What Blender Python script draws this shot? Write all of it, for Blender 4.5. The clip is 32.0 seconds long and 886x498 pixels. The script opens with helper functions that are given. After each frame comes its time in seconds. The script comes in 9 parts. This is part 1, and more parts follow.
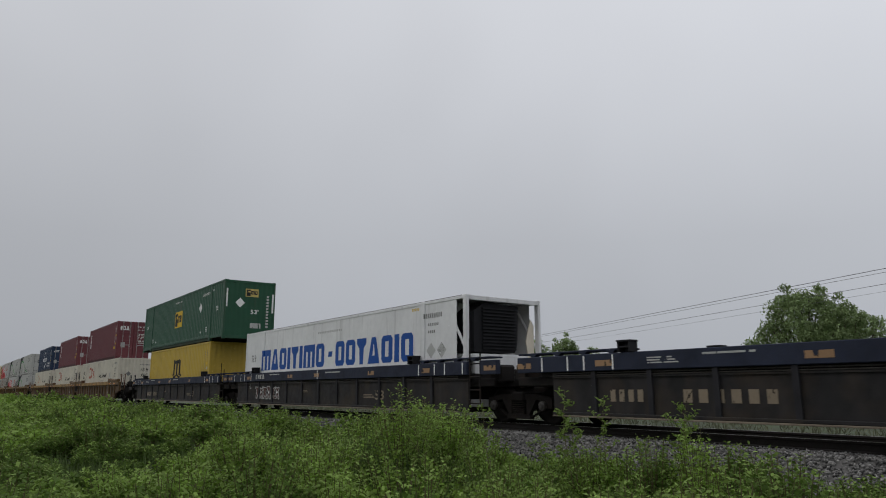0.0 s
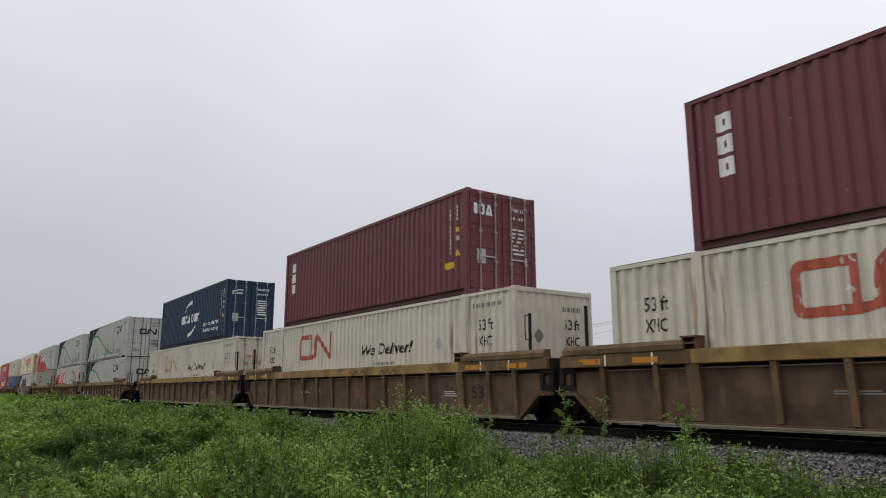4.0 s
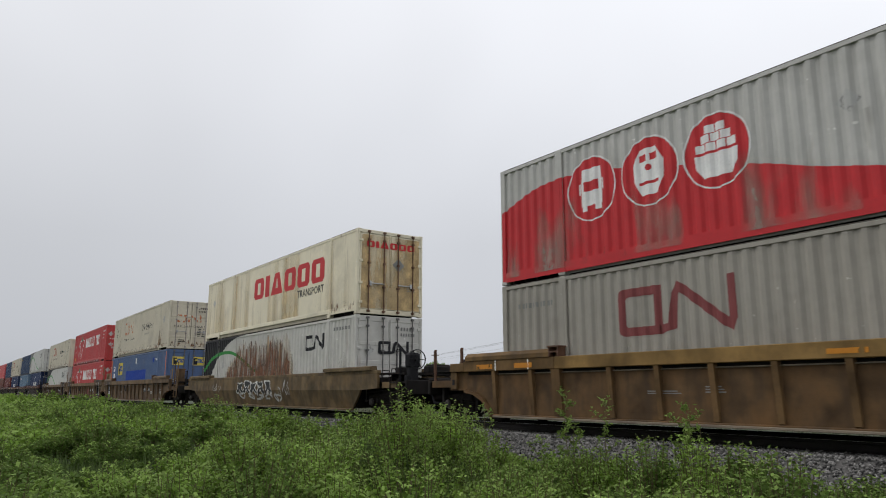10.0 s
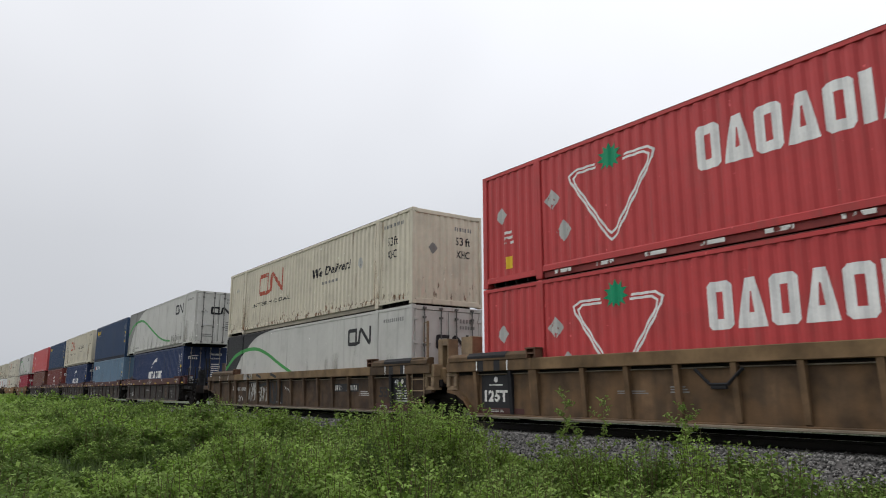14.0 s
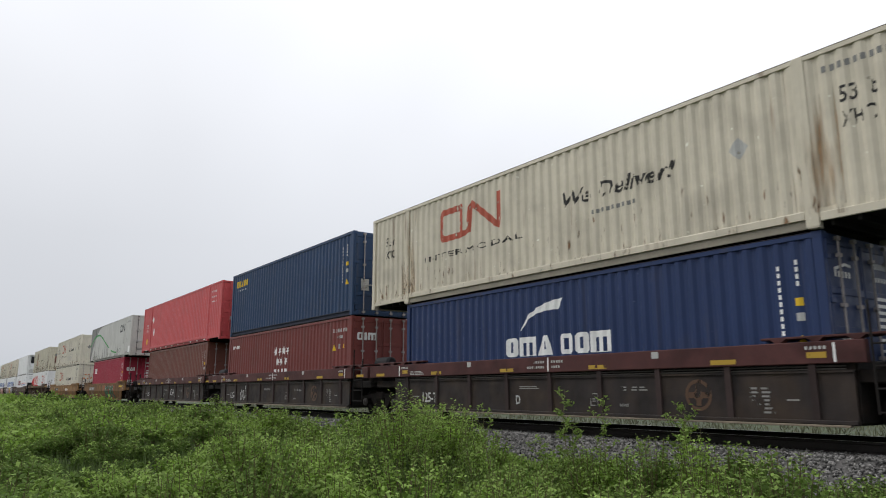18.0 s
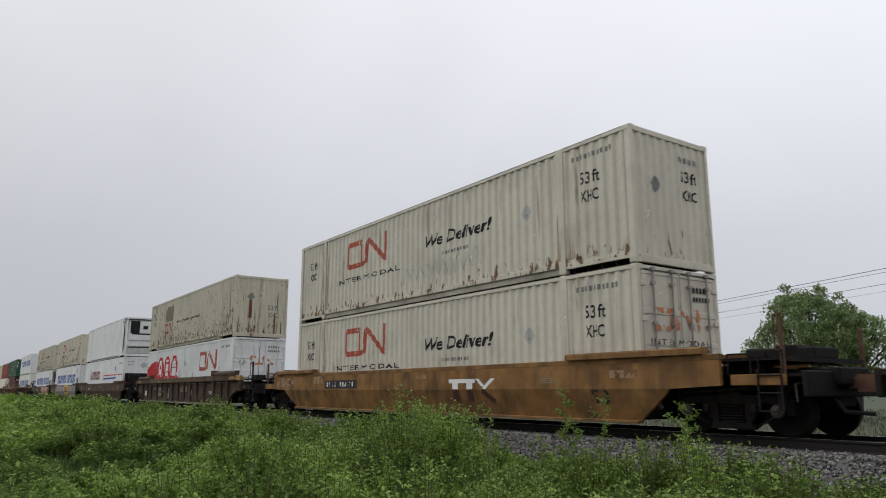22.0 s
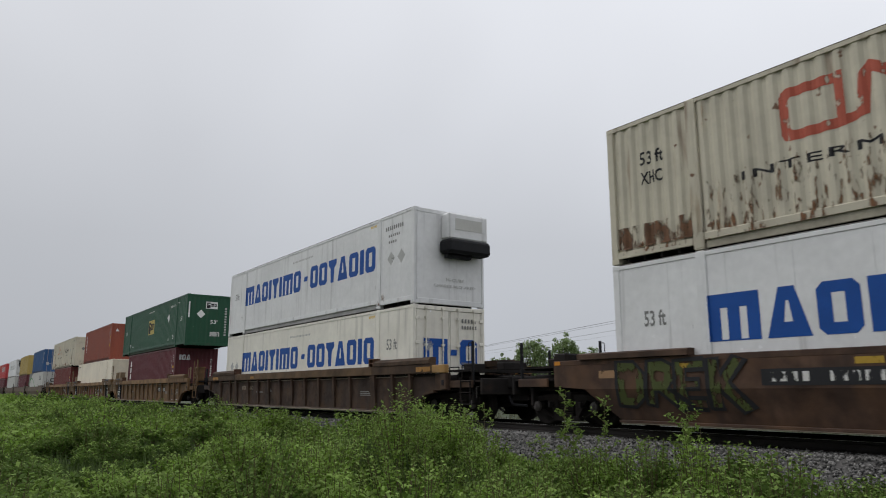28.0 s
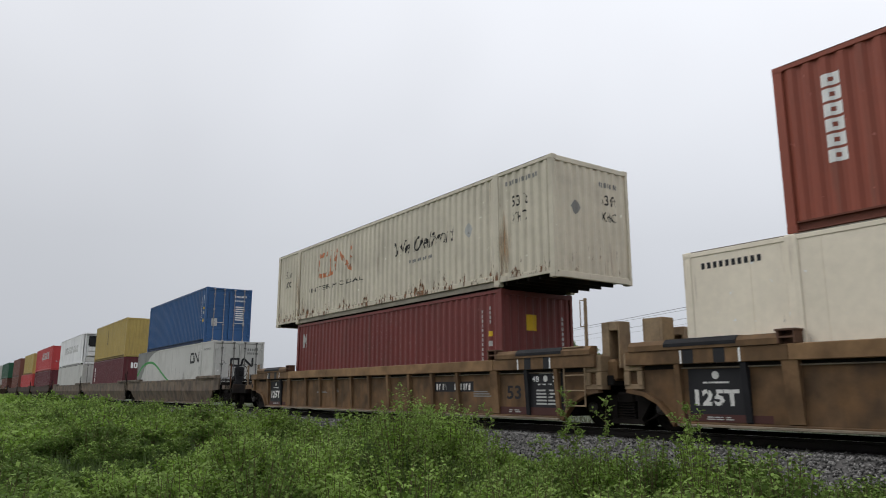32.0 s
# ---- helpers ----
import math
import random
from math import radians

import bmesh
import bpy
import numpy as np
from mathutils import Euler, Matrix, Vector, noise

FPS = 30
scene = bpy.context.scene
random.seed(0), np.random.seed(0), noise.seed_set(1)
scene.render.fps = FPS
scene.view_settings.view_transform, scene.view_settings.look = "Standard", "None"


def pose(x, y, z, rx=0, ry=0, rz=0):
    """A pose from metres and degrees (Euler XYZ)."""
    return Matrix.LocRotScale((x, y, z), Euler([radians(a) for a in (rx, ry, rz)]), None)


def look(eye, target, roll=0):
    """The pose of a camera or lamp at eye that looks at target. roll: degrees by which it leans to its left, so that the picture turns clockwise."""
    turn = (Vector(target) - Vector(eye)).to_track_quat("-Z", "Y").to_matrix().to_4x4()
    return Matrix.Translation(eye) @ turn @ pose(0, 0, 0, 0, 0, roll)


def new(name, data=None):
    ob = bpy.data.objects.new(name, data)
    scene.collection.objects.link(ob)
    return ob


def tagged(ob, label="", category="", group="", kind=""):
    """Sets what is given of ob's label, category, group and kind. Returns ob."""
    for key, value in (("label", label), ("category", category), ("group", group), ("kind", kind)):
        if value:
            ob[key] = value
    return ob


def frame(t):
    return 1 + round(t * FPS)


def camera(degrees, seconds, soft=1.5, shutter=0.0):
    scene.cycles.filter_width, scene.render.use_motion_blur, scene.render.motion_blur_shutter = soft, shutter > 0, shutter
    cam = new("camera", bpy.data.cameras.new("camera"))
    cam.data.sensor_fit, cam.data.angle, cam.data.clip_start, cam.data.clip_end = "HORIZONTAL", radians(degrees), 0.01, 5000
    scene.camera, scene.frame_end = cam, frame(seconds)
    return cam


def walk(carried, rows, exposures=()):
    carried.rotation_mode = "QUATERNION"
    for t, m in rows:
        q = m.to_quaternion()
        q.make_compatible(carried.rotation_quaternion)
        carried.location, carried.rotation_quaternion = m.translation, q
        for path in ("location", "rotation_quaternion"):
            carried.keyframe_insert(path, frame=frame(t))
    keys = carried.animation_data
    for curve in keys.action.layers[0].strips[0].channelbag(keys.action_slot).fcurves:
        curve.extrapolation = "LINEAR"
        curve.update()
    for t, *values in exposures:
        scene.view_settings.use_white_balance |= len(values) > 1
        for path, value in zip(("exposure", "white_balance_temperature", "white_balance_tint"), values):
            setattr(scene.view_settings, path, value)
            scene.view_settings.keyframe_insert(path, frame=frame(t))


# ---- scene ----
# ---------------------------------------------------------------- camera, path
YC = 12.352          # centre line of the track
EYE = 0.743          # camera height over the rail head


def run(t):
    """Metres the train has rolled at t seconds."""
    return 15.98720 * t + 0.0246459 * t * t - 0.000136465 * t ** 3


cam = camera(63.94, 32.0, soft=1.0, shutter=0.06)
AIM = pose(0, 0, EYE, 90 + 11.352, 0, 54.903)
EXPO = [(0.0, -0.56, 6420, 10), (1.2, -0.5, 6468, 10), (2.0, -0.4, 6483, 10), (2.5, -0.28, 6486, 10), (4.5, -0.13, 6500, 10), (5.5, -0.04, 6498, 10),
        (6.6, -0.12, 6498, 10), (8.0, 0.0, 6496, 10), (8.5, -0.02, 6495, 10), (9.5, -0.04, 6494, 10), (10.5, -0.12, 6493, 10), (12.0, -0.16, 6491, 10), (13.0, -0.06, 6489, 10),
        (14.0, 0.04, 6488, 10), (15.0, 0.0, 6488, 10), (17.5, 0.18, 6485, 10), (19.0, 0.18, 6483, 10), (21.0, 0.04, 6481, 10), (22.0, -0.15, 6480, 10),
        (24.0, -0.28, 6460, 10), (27.0, -0.2, 6430, 10), (28.0, -0.28, 6430, 10), (29.0, -0.22, 6430, 10), (30.0, -0.12, 6430, 10), (31.2, 0.04, 6445, 10),
        (32.0, -0.08, 6430, 10)]
walk(cam, [(0.0, AIM), (32.0, AIM)], EXPO)

# ---------------------------------------------------------------- world and sun
world = bpy.data.worlds.new("overcast")
scene.world = world
world.use_nodes = True
wn, wl = world.node_tree.nodes, world.node_tree.links
wn.clear()
w_out = wn.new("ShaderNodeOutputWorld")
w_bg = wn.new("ShaderNodeBackground")
sky = wn.new("ShaderNodeTexSky")
sky.sky_type, sky.sun_disc = "NISHITA", False
sky.sun_elevation, sky.sun_rotation = radians(44), radians(238)
sky.air_density, sky.dust_density = 1.0, 4.0
hs = wn.new("ShaderNodeHueSaturation")
hs.inputs["Saturation"].default_value = 0.10
wl.new(sky.outputs[0], hs.inputs["Color"])
# a closed layer of cloud: soft grey, brighter towards the zenith, with faint billows
tc = wn.new("ShaderNodeTexCoord")
sep = wn.new("ShaderNodeSeparateXYZ")
wl.new(tc.outputs["Generated"], sep.inputs[0])
ramp = wn.new("ShaderNodeValToRGB")
ramp.color_ramp.elements[0].position, ramp.color_ramp.elements[0].color = 0.0, (6.35, 6.65, 7.2, 1)
ramp.color_ramp.elements[1].position, ramp.color_ramp.elements[1].color = 0.62, (11.3, 11.5, 12.1, 1)
e = ramp.color_ramp.elements.new(0.2)
e.color = (7.1, 7.35, 7.85, 1)
wl.new(sep.outputs["Z"], ramp.inputs[0])
nz = wn.new("ShaderNodeTexNoise")
nz.inputs["Scale"].default_value, nz.inputs["Detail"].default_value = 1.6, 3
wl.new(tc.outputs["Generated"], nz.inputs["Vector"])
nr = wn.new("ShaderNodeMapRange")
nr.inputs["From Min"].default_value, nr.inputs["From Max"].default_value = 0.3, 0.7
nr.inputs["To Min"].default_value, nr.inputs["To Max"].default_value = 0.93, 1.07
wl.new(nz.outputs["Fac"], nr.inputs["Value"])
mul = wn.new("ShaderNodeVectorMath")
mul.operation = "SCALE"
# the cloud is thinner, so brighter, on the side of the field behind the track
dt = wn.new("ShaderNodeVectorMath")
dt.operation = "DOT_PRODUCT"
dt.inputs[1].default_value = (0.55, 0.75, 0.35)
wl.new(tc.outputs["Generated"], dt.inputs[0])
gr = wn.new("ShaderNodeMapRange")
gr.inputs["From Min"].default_value, gr.inputs["From Max"].default_value = -0.5, 0.9
gr.inputs["To Min"].default_value, gr.inputs["To Max"].default_value = 0.80, 1.12
wl.new(dt.outputs["Value"], gr.inputs["Value"])
gm = wn.new("ShaderNodeMath")
gm.operation = "MULTIPLY"
wl.new(gr.outputs[0], gm.inputs[0]), wl.new(nr.outputs[0], gm.inputs[1])
wl.new(ramp.outputs[0], mul.inputs[0]), wl.new(gm.outputs[0], mul.inputs["Scale"])
wm = wn.new("ShaderNodeMixRGB")
wm.inputs[0].default_value = 0.88
wl.new(hs.outputs[0], wm.inputs[1]), wl.new(mul.outputs[0], wm.inputs[2])
wl.new(wm.outputs[0], w_bg.inputs["Color"])
w_bg.inputs["Strength"].default_value = 0.105
wl.new(w_bg.outputs[0], w_out.inputs[0])

sun = new("sun", bpy.data.lights.new("sun", "SUN"))
sun.data.energy, sun.data.angle, sun.data.color = 1.0, radians(28), (1.0, 0.98, 0.95)
sun.matrix_world = look((-45, -28, 52), (0, 0, 0))


# ---------------------------------------------------------------- materials
def material(name, base, rough=0.6, metal=0.0, vary=0.12, scale=2.0, bump=0.0, fine=60.0, dirt=None, streak=None, spots=None, island=0.0, spec=0.5):
    """Base colour with variation at two scales. dirt: (colour, amount, scale); streak: (colour, amount, stretch) runs down; spots: (colour, amount, scale)."""
    m = bpy.data.materials.new(name)
    m.use_nodes = True
    n, l = m.node_tree.nodes, m.node_tree.links
    b = n["Principled BSDF"]
    b.inputs["Roughness"].default_value, b.inputs["Metallic"].default_value = rough, metal
    b.inputs["Specular IOR Level"].default_value = spec
    tco = n.new("ShaderNodeTexCoord")
    info = n.new("ShaderNodeObjectInfo")
    shift = n.new("ShaderNodeVectorMath")
    shift.operation = "MULTIPLY_ADD"
    l.new(info.outputs["Random"], shift.inputs[0])
    shift.inputs[1].default_value = (37.0, 19.0, 23.0)
    l.new(tco.outputs["Object"], shift.inputs[2])

    def noise_of(sc, detail=4.0, stretch=None):
        t = n.new("ShaderNodeTexNoise")
        t.inputs["Scale"].default_value, t.inputs["Detail"].default_value = sc, detail
        src = shift.outputs[0]
        if stretch:
            mp = n.new("ShaderNodeMapping")
            mp.inputs["Scale"].default_value = stretch
            l.new(src, mp.inputs["Vector"])
            src = mp.outputs[0]
        l.new(src, t.inputs["Vector"])
        return t.outputs["Fac"]

    def span(value, a, bb, lo, hi):
        r = n.new("ShaderNodeMapRange")
        r.inputs["From Min"].default_value, r.inputs["From Max"].default_value = a, bb
        r.inputs["To Min"].default_value, r.inputs["To Max"].default_value = lo, hi
        l.new(value, r.inputs["Value"])
        return r.outputs[0]

    def blend(fac, c1, c2, mode="MIX"):
        x = n.new("ShaderNodeMixRGB")
        x.blend_type = mode
        for k, v in ((0, fac), (1, c1), (2, c2)):
            if hasattr(v, "links"):
                l.new(v, x.inputs[k])
            else:
                x.inputs[k].default_value = v if k == 0 else (*v, 1)
        return x.outputs[0]

    big, small = noise_of(scale), noise_of(scale * 9, 3.0)
    v1 = span(big, 0.3, 0.7, 1 - vary, 1 + vary)
    v2 = span(small, 0.3, 0.7, 1 - vary * 0.6, 1 + vary * 0.6)
    mm = n.new("ShaderNodeMath")
    mm.operation = "MULTIPLY"
    l.new(v1, mm.inputs[0]), l.new(v2, mm.inputs[1])
    tint = mm.outputs[0]
    if island:
        g = n.new("ShaderNodeNewGeometry")
        m3 = n.new("ShaderNodeMath")
        m3.operation = "MULTIPLY"
        l.new(tint, m3.inputs[0]), l.new(span(g.outputs["Random Per Island"], 0, 1, 1 - island, 1 + island), m3.inputs[1])
        tint = m3.outputs[0]
    cmb = n.new("ShaderNodeCombineXYZ")
    for k in range(3):
        l.new(tint, cmb.inputs[k])
    col = blend(1.0, base, cmb.outputs[0], "MULTIPLY")
    if dirt:
        col = blend(span(noise_of(dirt[2], 6.0), 0.62 - 0.3 * dirt[1], 0.75, 0.0, min(1, dirt[1] + min(0.25, 1.5 * dirt[1]))), col, dirt[0])
    if streak:
        col = blend(span(noise_of(1.0, 4.0, streak[2]), 0.68 - 0.28 * streak[1], 0.82 - 0.15 * streak[1], 0.0, 0.9), col, streak[0])
    if spots:
        soft = spots[3] if len(spots) > 3 else 0.02
        col = blend(span(noise_of(spots[2], 2.0 if soft < 0.05 else 6.0), 0.76 - 0.2 * spots[1] - soft, 0.76 - 0.2 * spots[1] + soft, 0.0, 0.9 if soft < 0.05 else 0.6), col, spots[0])
    l.new(col, b.inputs["Base Color"])
    l.new(span(small, 0.3, 0.7, max(rough - 0.1, 0.05), min(rough + 0.1, 1)), b.inputs["Roughness"])
    if bump:
        bp = n.new("ShaderNodeBump")
        bp.inputs["Strength"].default_value, bp.inputs["Distance"].default_value = bump, 0.02
        l.new(noise_of(fine, 4.0), bp.inputs["Height"])
        l.new(bp.outputs[0], b.inputs["Normal"])
    return m


RUST = (0.13, 0.055, 0.025)
GRIME = (0.09, 0.075, 0.06)
CAN, BASE = {}, {}


def can(key, base, grime=0.25, rust=0.0, rough=0.5):
    """Container paint: grime all over, rust in runs."""
    BASE[key] = base
    CAN[key] = material("paint_" + key, base, rough, 0, 0.07, 0.7, 0.05, 30, (tuple(0.55 * c + 0.45 * g for c, g in zip(base, GRIME)), grime, 1.1),
                        (RUST, rust, (3.2, 3.2, 0.35)) if rust else (tuple(0.6 * c + 0.4 * g for c, g in zip(base, GRIME)), 0.35, (4.0, 4.0, 0.25)),
                        (RUST, rust * 0.8, 4.0) if rust > 0.25 else (tuple(min(1.5 * c + 0.06, 0.8) for c in base), 0.06, 7.0), 0.0, 0.22)


def grimy_shaded(key, amount=0.55):
    """The same paint, darkened for grime and, on bottom rails, for shade."""
    name = "grime_shade_rail_" + key + ("_top" if amount > 0.6 else "_pale" if amount < 0.5 else "")
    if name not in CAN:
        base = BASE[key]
        darkened = tuple((1 - amount) * c + amount * g for c, g in zip(base, (0.050, 0.036, 0.027)))
        CAN[name] = material(name, darkened, 0.7, 0, 0.15, 1.5, 0.1, 30, (tuple(0.35 * c + 0.012 for c in base), 0.6, 1.3), None, None, 0.0, 0.2)
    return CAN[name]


can("beige", (0.575, 0.527, 0.418), 0.3, 0.12)
can("rusty", (0.53, 0.49, 0.385), 0.35, 0.3)
can("ivory", (0.585, 0.545, 0.450), 0.3, 0.12)
can("grey", (0.465, 0.46, 0.43), 0.25)
can("greyrust", (0.52, 0.51, 0.47), 0.3, 0.2)
can("darkgrey", (0.31, 0.29, 0.25), 0.3)
can("white", (0.70, 0.70, 0.695), 0.05)
can("offwhite", (0.73, 0.70, 0.62), 0.06)
can("cream", (0.76, 0.685, 0.555), 0.06, 0.08)
can("clarke", (0.72, 0.66, 0.50), 0.3, 0.15)
can("maroon", (0.115, 0.028, 0.034), 0.15)
can("navy", (0.020, 0.036, 0.075), 0.12)
can("cmablue", (0.020, 0.037, 0.102), 0.12)
can("green", (0.020, 0.078, 0.042), 0.15)
can("yellow", (0.50, 0.35, 0.055), 0.2)
can("red", (0.455, 0.056, 0.057), 0.2)
can("redfaded", (0.49, 0.075, 0.078), 0.12)
can("maroonfaded", (0.150, 0.044, 0.052), 0.15)
can("empblue", (0.080, 0.126, 0.240), 0.3)
can("seaco", (0.024, 0.050, 0.108), 0.2)
can("seacolight", (0.125, 0.20, 0.285), 0.3)
can("zim", (0.165, 0.043, 0.038), 0.2)
can("brown", (0.150, 0.056, 0.041), 0.25)
can("cai", (0.30, 0.022, 0.045), 0.1)
can("triton", (0.27, 0.075, 0.048), 0.15)
can("blue", (0.032, 0.090, 0.215), 0.15)
# yellow of the far boxes, with distance haze mixed into the colour
can("mustard", (0.42, 0.31, 0.10), 0.2)

M_UNDER = material("underframe_steel", (0.014, 0.012, 0.011), 0.85, 0.0, 0.25, 3, 0.2, 40, ((0.048, 0.029, 0.019), 0.3, 2.0), spec=0.2)
M_TRUCK = material("truck_cast_steel", (0.011, 0.009, 0.008), 0.85, 0.0, 0.25, 4, 0.25, 50, ((0.022, 0.016, 0.012), 0.4, 3.0), spec=0.12)
M_WHEEL = material("wheel_steel", (0.011, 0.009, 0.008), 0.8, 0.0, 0.2, 4, 0.1, 40, spec=0.12)
M_BLACK = material("black_paint", (0.018, 0.018, 0.020), 0.7, 0, 0.2, 3, 0.1, spec=0.15)
M_GALV = material("galvanised_rod", (0.42, 0.42, 0.42), 0.5, 0.5, 0.12, 6)
M_RODS = material("dull_lock_rod", (0.11, 0.105, 0.10), 0.6, 0.2, 0.2, 6)
M_RODPALE = material("pale_lock_rod", (0.30, 0.27, 0.26), 0.6, 0.2, 0.2, 6)
M_CAST = material("tan_casting_paint", (0.235, 0.165, 0.095), 0.8, 0, 0.2, 2.0, 0.2, 30, ((0.10, 0.065, 0.04), 0.5, 2.5))
M_LIT_DUST = material("lit_dusty_flange", (0.20, 0.165, 0.12), 0.9, 0, 0.25, 1.5, 0.2, 30, ((0.08, 0.06, 0.045), 0.5, 1.2))
M_CAP = material("greasy_bearing_cap", (0.046, 0.040, 0.035), 0.6, 0.2, 0.25, 6, 0.1, 40, ((0.02, 0.018, 0.016), 0.5, 6.0))
M_ENDGOLD = material("golden_chord_end", (0.29, 0.165, 0.05), 0.7, 0, 0.2, 2.0, 0.15, 30, ((0.10, 0.06, 0.03), 0.4, 2.2))
M_TAG = material("green_tag", (0.02, 0.10, 0.05), 0.6, 0, 0.1, 3)
M_RUSTY = material("rusted_steel", (0.12, 0.06, 0.035), 0.85, 0.1, 0.3, 5, 0.3)
CARP = {}


def carpaint(key, side, sill, dirt=0.35):
    """Side plate, middle of the top chord, grimed ledges and chord ends, ribs."""
    def worn(name, c, extra):
        return material(name + key, c, 0.75, 0, 0.20, 1.1, 0.12, 25, (tuple(0.36 * v for v in c), dirt + extra, 1.8), (tuple(0.45 * v + 0.006 for v in c), 0.6, (3.0, 3.0, 0.5)), None, 0.0, 0.18)
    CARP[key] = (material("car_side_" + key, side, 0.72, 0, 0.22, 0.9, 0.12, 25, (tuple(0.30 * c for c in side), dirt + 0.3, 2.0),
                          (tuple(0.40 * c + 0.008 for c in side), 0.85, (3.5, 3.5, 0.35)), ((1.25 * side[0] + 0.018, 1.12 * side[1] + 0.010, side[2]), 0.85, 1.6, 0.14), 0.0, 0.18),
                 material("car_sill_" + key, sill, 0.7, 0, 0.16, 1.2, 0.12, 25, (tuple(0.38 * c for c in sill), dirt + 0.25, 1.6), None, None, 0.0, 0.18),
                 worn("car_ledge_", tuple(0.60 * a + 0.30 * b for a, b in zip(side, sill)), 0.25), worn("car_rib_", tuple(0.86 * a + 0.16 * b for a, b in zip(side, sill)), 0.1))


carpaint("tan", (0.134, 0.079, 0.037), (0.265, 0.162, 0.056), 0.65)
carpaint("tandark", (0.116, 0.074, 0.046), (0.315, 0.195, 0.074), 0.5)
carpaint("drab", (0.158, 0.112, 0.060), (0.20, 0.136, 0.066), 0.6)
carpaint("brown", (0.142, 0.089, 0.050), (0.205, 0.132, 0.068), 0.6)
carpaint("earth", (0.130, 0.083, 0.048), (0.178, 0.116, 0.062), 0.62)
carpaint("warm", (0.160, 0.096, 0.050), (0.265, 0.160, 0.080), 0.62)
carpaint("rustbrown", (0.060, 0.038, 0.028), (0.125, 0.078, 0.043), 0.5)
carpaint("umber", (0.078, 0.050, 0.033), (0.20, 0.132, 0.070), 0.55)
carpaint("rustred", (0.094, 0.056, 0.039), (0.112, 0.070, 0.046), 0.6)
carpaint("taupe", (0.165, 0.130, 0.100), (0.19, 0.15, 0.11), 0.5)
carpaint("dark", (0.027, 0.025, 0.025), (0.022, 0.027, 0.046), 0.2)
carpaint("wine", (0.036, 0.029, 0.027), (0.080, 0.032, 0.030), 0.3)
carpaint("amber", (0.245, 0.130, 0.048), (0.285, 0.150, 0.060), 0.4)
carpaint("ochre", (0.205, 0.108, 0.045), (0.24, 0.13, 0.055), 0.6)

# ---------------------------------------------------------------- mesh tools


class Build:
    """Collects boxes and prisms into one mesh."""

    def __init__(self):
        self.v, self.f = [], []

    def face_set(self, vs, fs):
        k = len(self.v)
        self.v += [tuple(p) for p in vs]
        self.f += [tuple(i + k for i in q) for q in fs]
        return self

    def box(self, x0, x1, y0, y1, z0, z1, c=0.0):
        if c <= 0:
            vs = [(x, y, z) for x in (x0, x1) for y in (y0, y1) for z in (z0, z1)]
            return self.face_set(vs, [(0, 1, 3, 2), (4, 6, 7, 5), (0, 4, 5, 1), (2, 3, 7, 6), (0, 2, 6, 4), (1, 5, 7, 3)])
        # box with chamfered long edges
        bm = bmesh.new()
        bmesh.ops.create_cube(bm, size=1)
        for p in bm.verts:
            p.co = Vector(((x0 + x1) / 2 + p.co.x * (x1 - x0), (y0 + y1) / 2 + p.co.y * (y1 - y0), (z0 + z1) / 2 + p.co.z * (z1 - z0)))
        bmesh.ops.bevel(bm, geom=list(bm.edges), offset=c, segments=1, affect="EDGES")
        bm.verts.index_update()
        self.face_set([p.co for p in bm.verts], [[q.index for q in fc.verts] for fc in bm.faces])
        bm.free()
        return self

    def prism(self, pts, axis, a, b):
        """Extrudes a closed outline along an axis; pts are in the two other axes in x, y, z order."""
        def at(p, h):
            return {"x": (h, p[0], p[1]), "y": (p[0], h, p[1]), "z": (p[0], p[1], h)}[axis]
        n = len(pts)
        vs = [at(p, a) for p in pts] + [at(p, b) for p in pts]
        fs = [(i, (i + 1) % n, n + (i + 1) % n, n + i) for i in range(n)]
        return self.face_set(vs, fs + [tuple(range(n))[::-1], tuple(range(n, 2 * n))])

    def tube(self, p, q, r, n=8):
        p, q = Vector(p), Vector(q)
        w = (q - p).normalized()
        a = w.orthogonal().normalized()
        b = w.cross(a)
        ring = [a * math.cos(k * 2 * math.pi / n) * r + b * math.sin(k * 2 * math.pi / n) * r for k in range(n)]
        vs = [p + o for o in ring] + [q + o for o in ring]
        fs = [(i, (i + 1) % n, n + (i + 1) % n, n + i) for i in range(n)]
        return self.face_set(vs, fs + [tuple(range(n))[::-1], tuple(range(n, 2 * n))])

    def lathe(self, prof, centre, axis="y", n=24):
        """Turns (radius, along) pairs round an axis."""
        k = len(prof)
        vs = []
        for i in range(n):
            a = 2 * math.pi * i / n
            for r, h in prof:
                o = (r * math.cos(a), h, r * math.sin(a)) if axis == "y" else (r * math.cos(a), r * math.sin(a), h) if axis == "z" else (h, r * math.cos(a), r * math.sin(a))
                vs.append(tuple(c + d for c, d in zip(centre, o)))
        fs = [(i * k + j, i * k + j + 1, ((i + 1) % n) * k + j + 1, ((i + 1) % n) * k + j) for i in range(n) for j in range(k - 1)]
        return self.face_set(vs, fs)

    def mesh(self, name, mat, smooth=False):
        me = bpy.data.meshes.new(name)
        me.from_pydata(self.v, [], self.f)
        bm = bmesh.new()
        bm.from_mesh(me)
        bmesh.ops.recalc_face_normals(bm, faces=bm.faces)
        bm.to_mesh(me)
        bm.free()
        if mat:
            me.materials.append(mat)
        if smooth:
            me.polygons.foreach_set("use_smooth", [True] * len(me.polygons))
        return me


def part(name, mesh, parent, at=None, label=""):
    ob = new(name, mesh)
    ob.parent = parent
    if at is not None:
        ob.matrix_basis = at
    if label:
        ob["label"] = label
    return ob


CACHE = {}


def cached(key, make):
    if key not in CACHE:
        CACHE[key] = make()
    return CACHE[key]


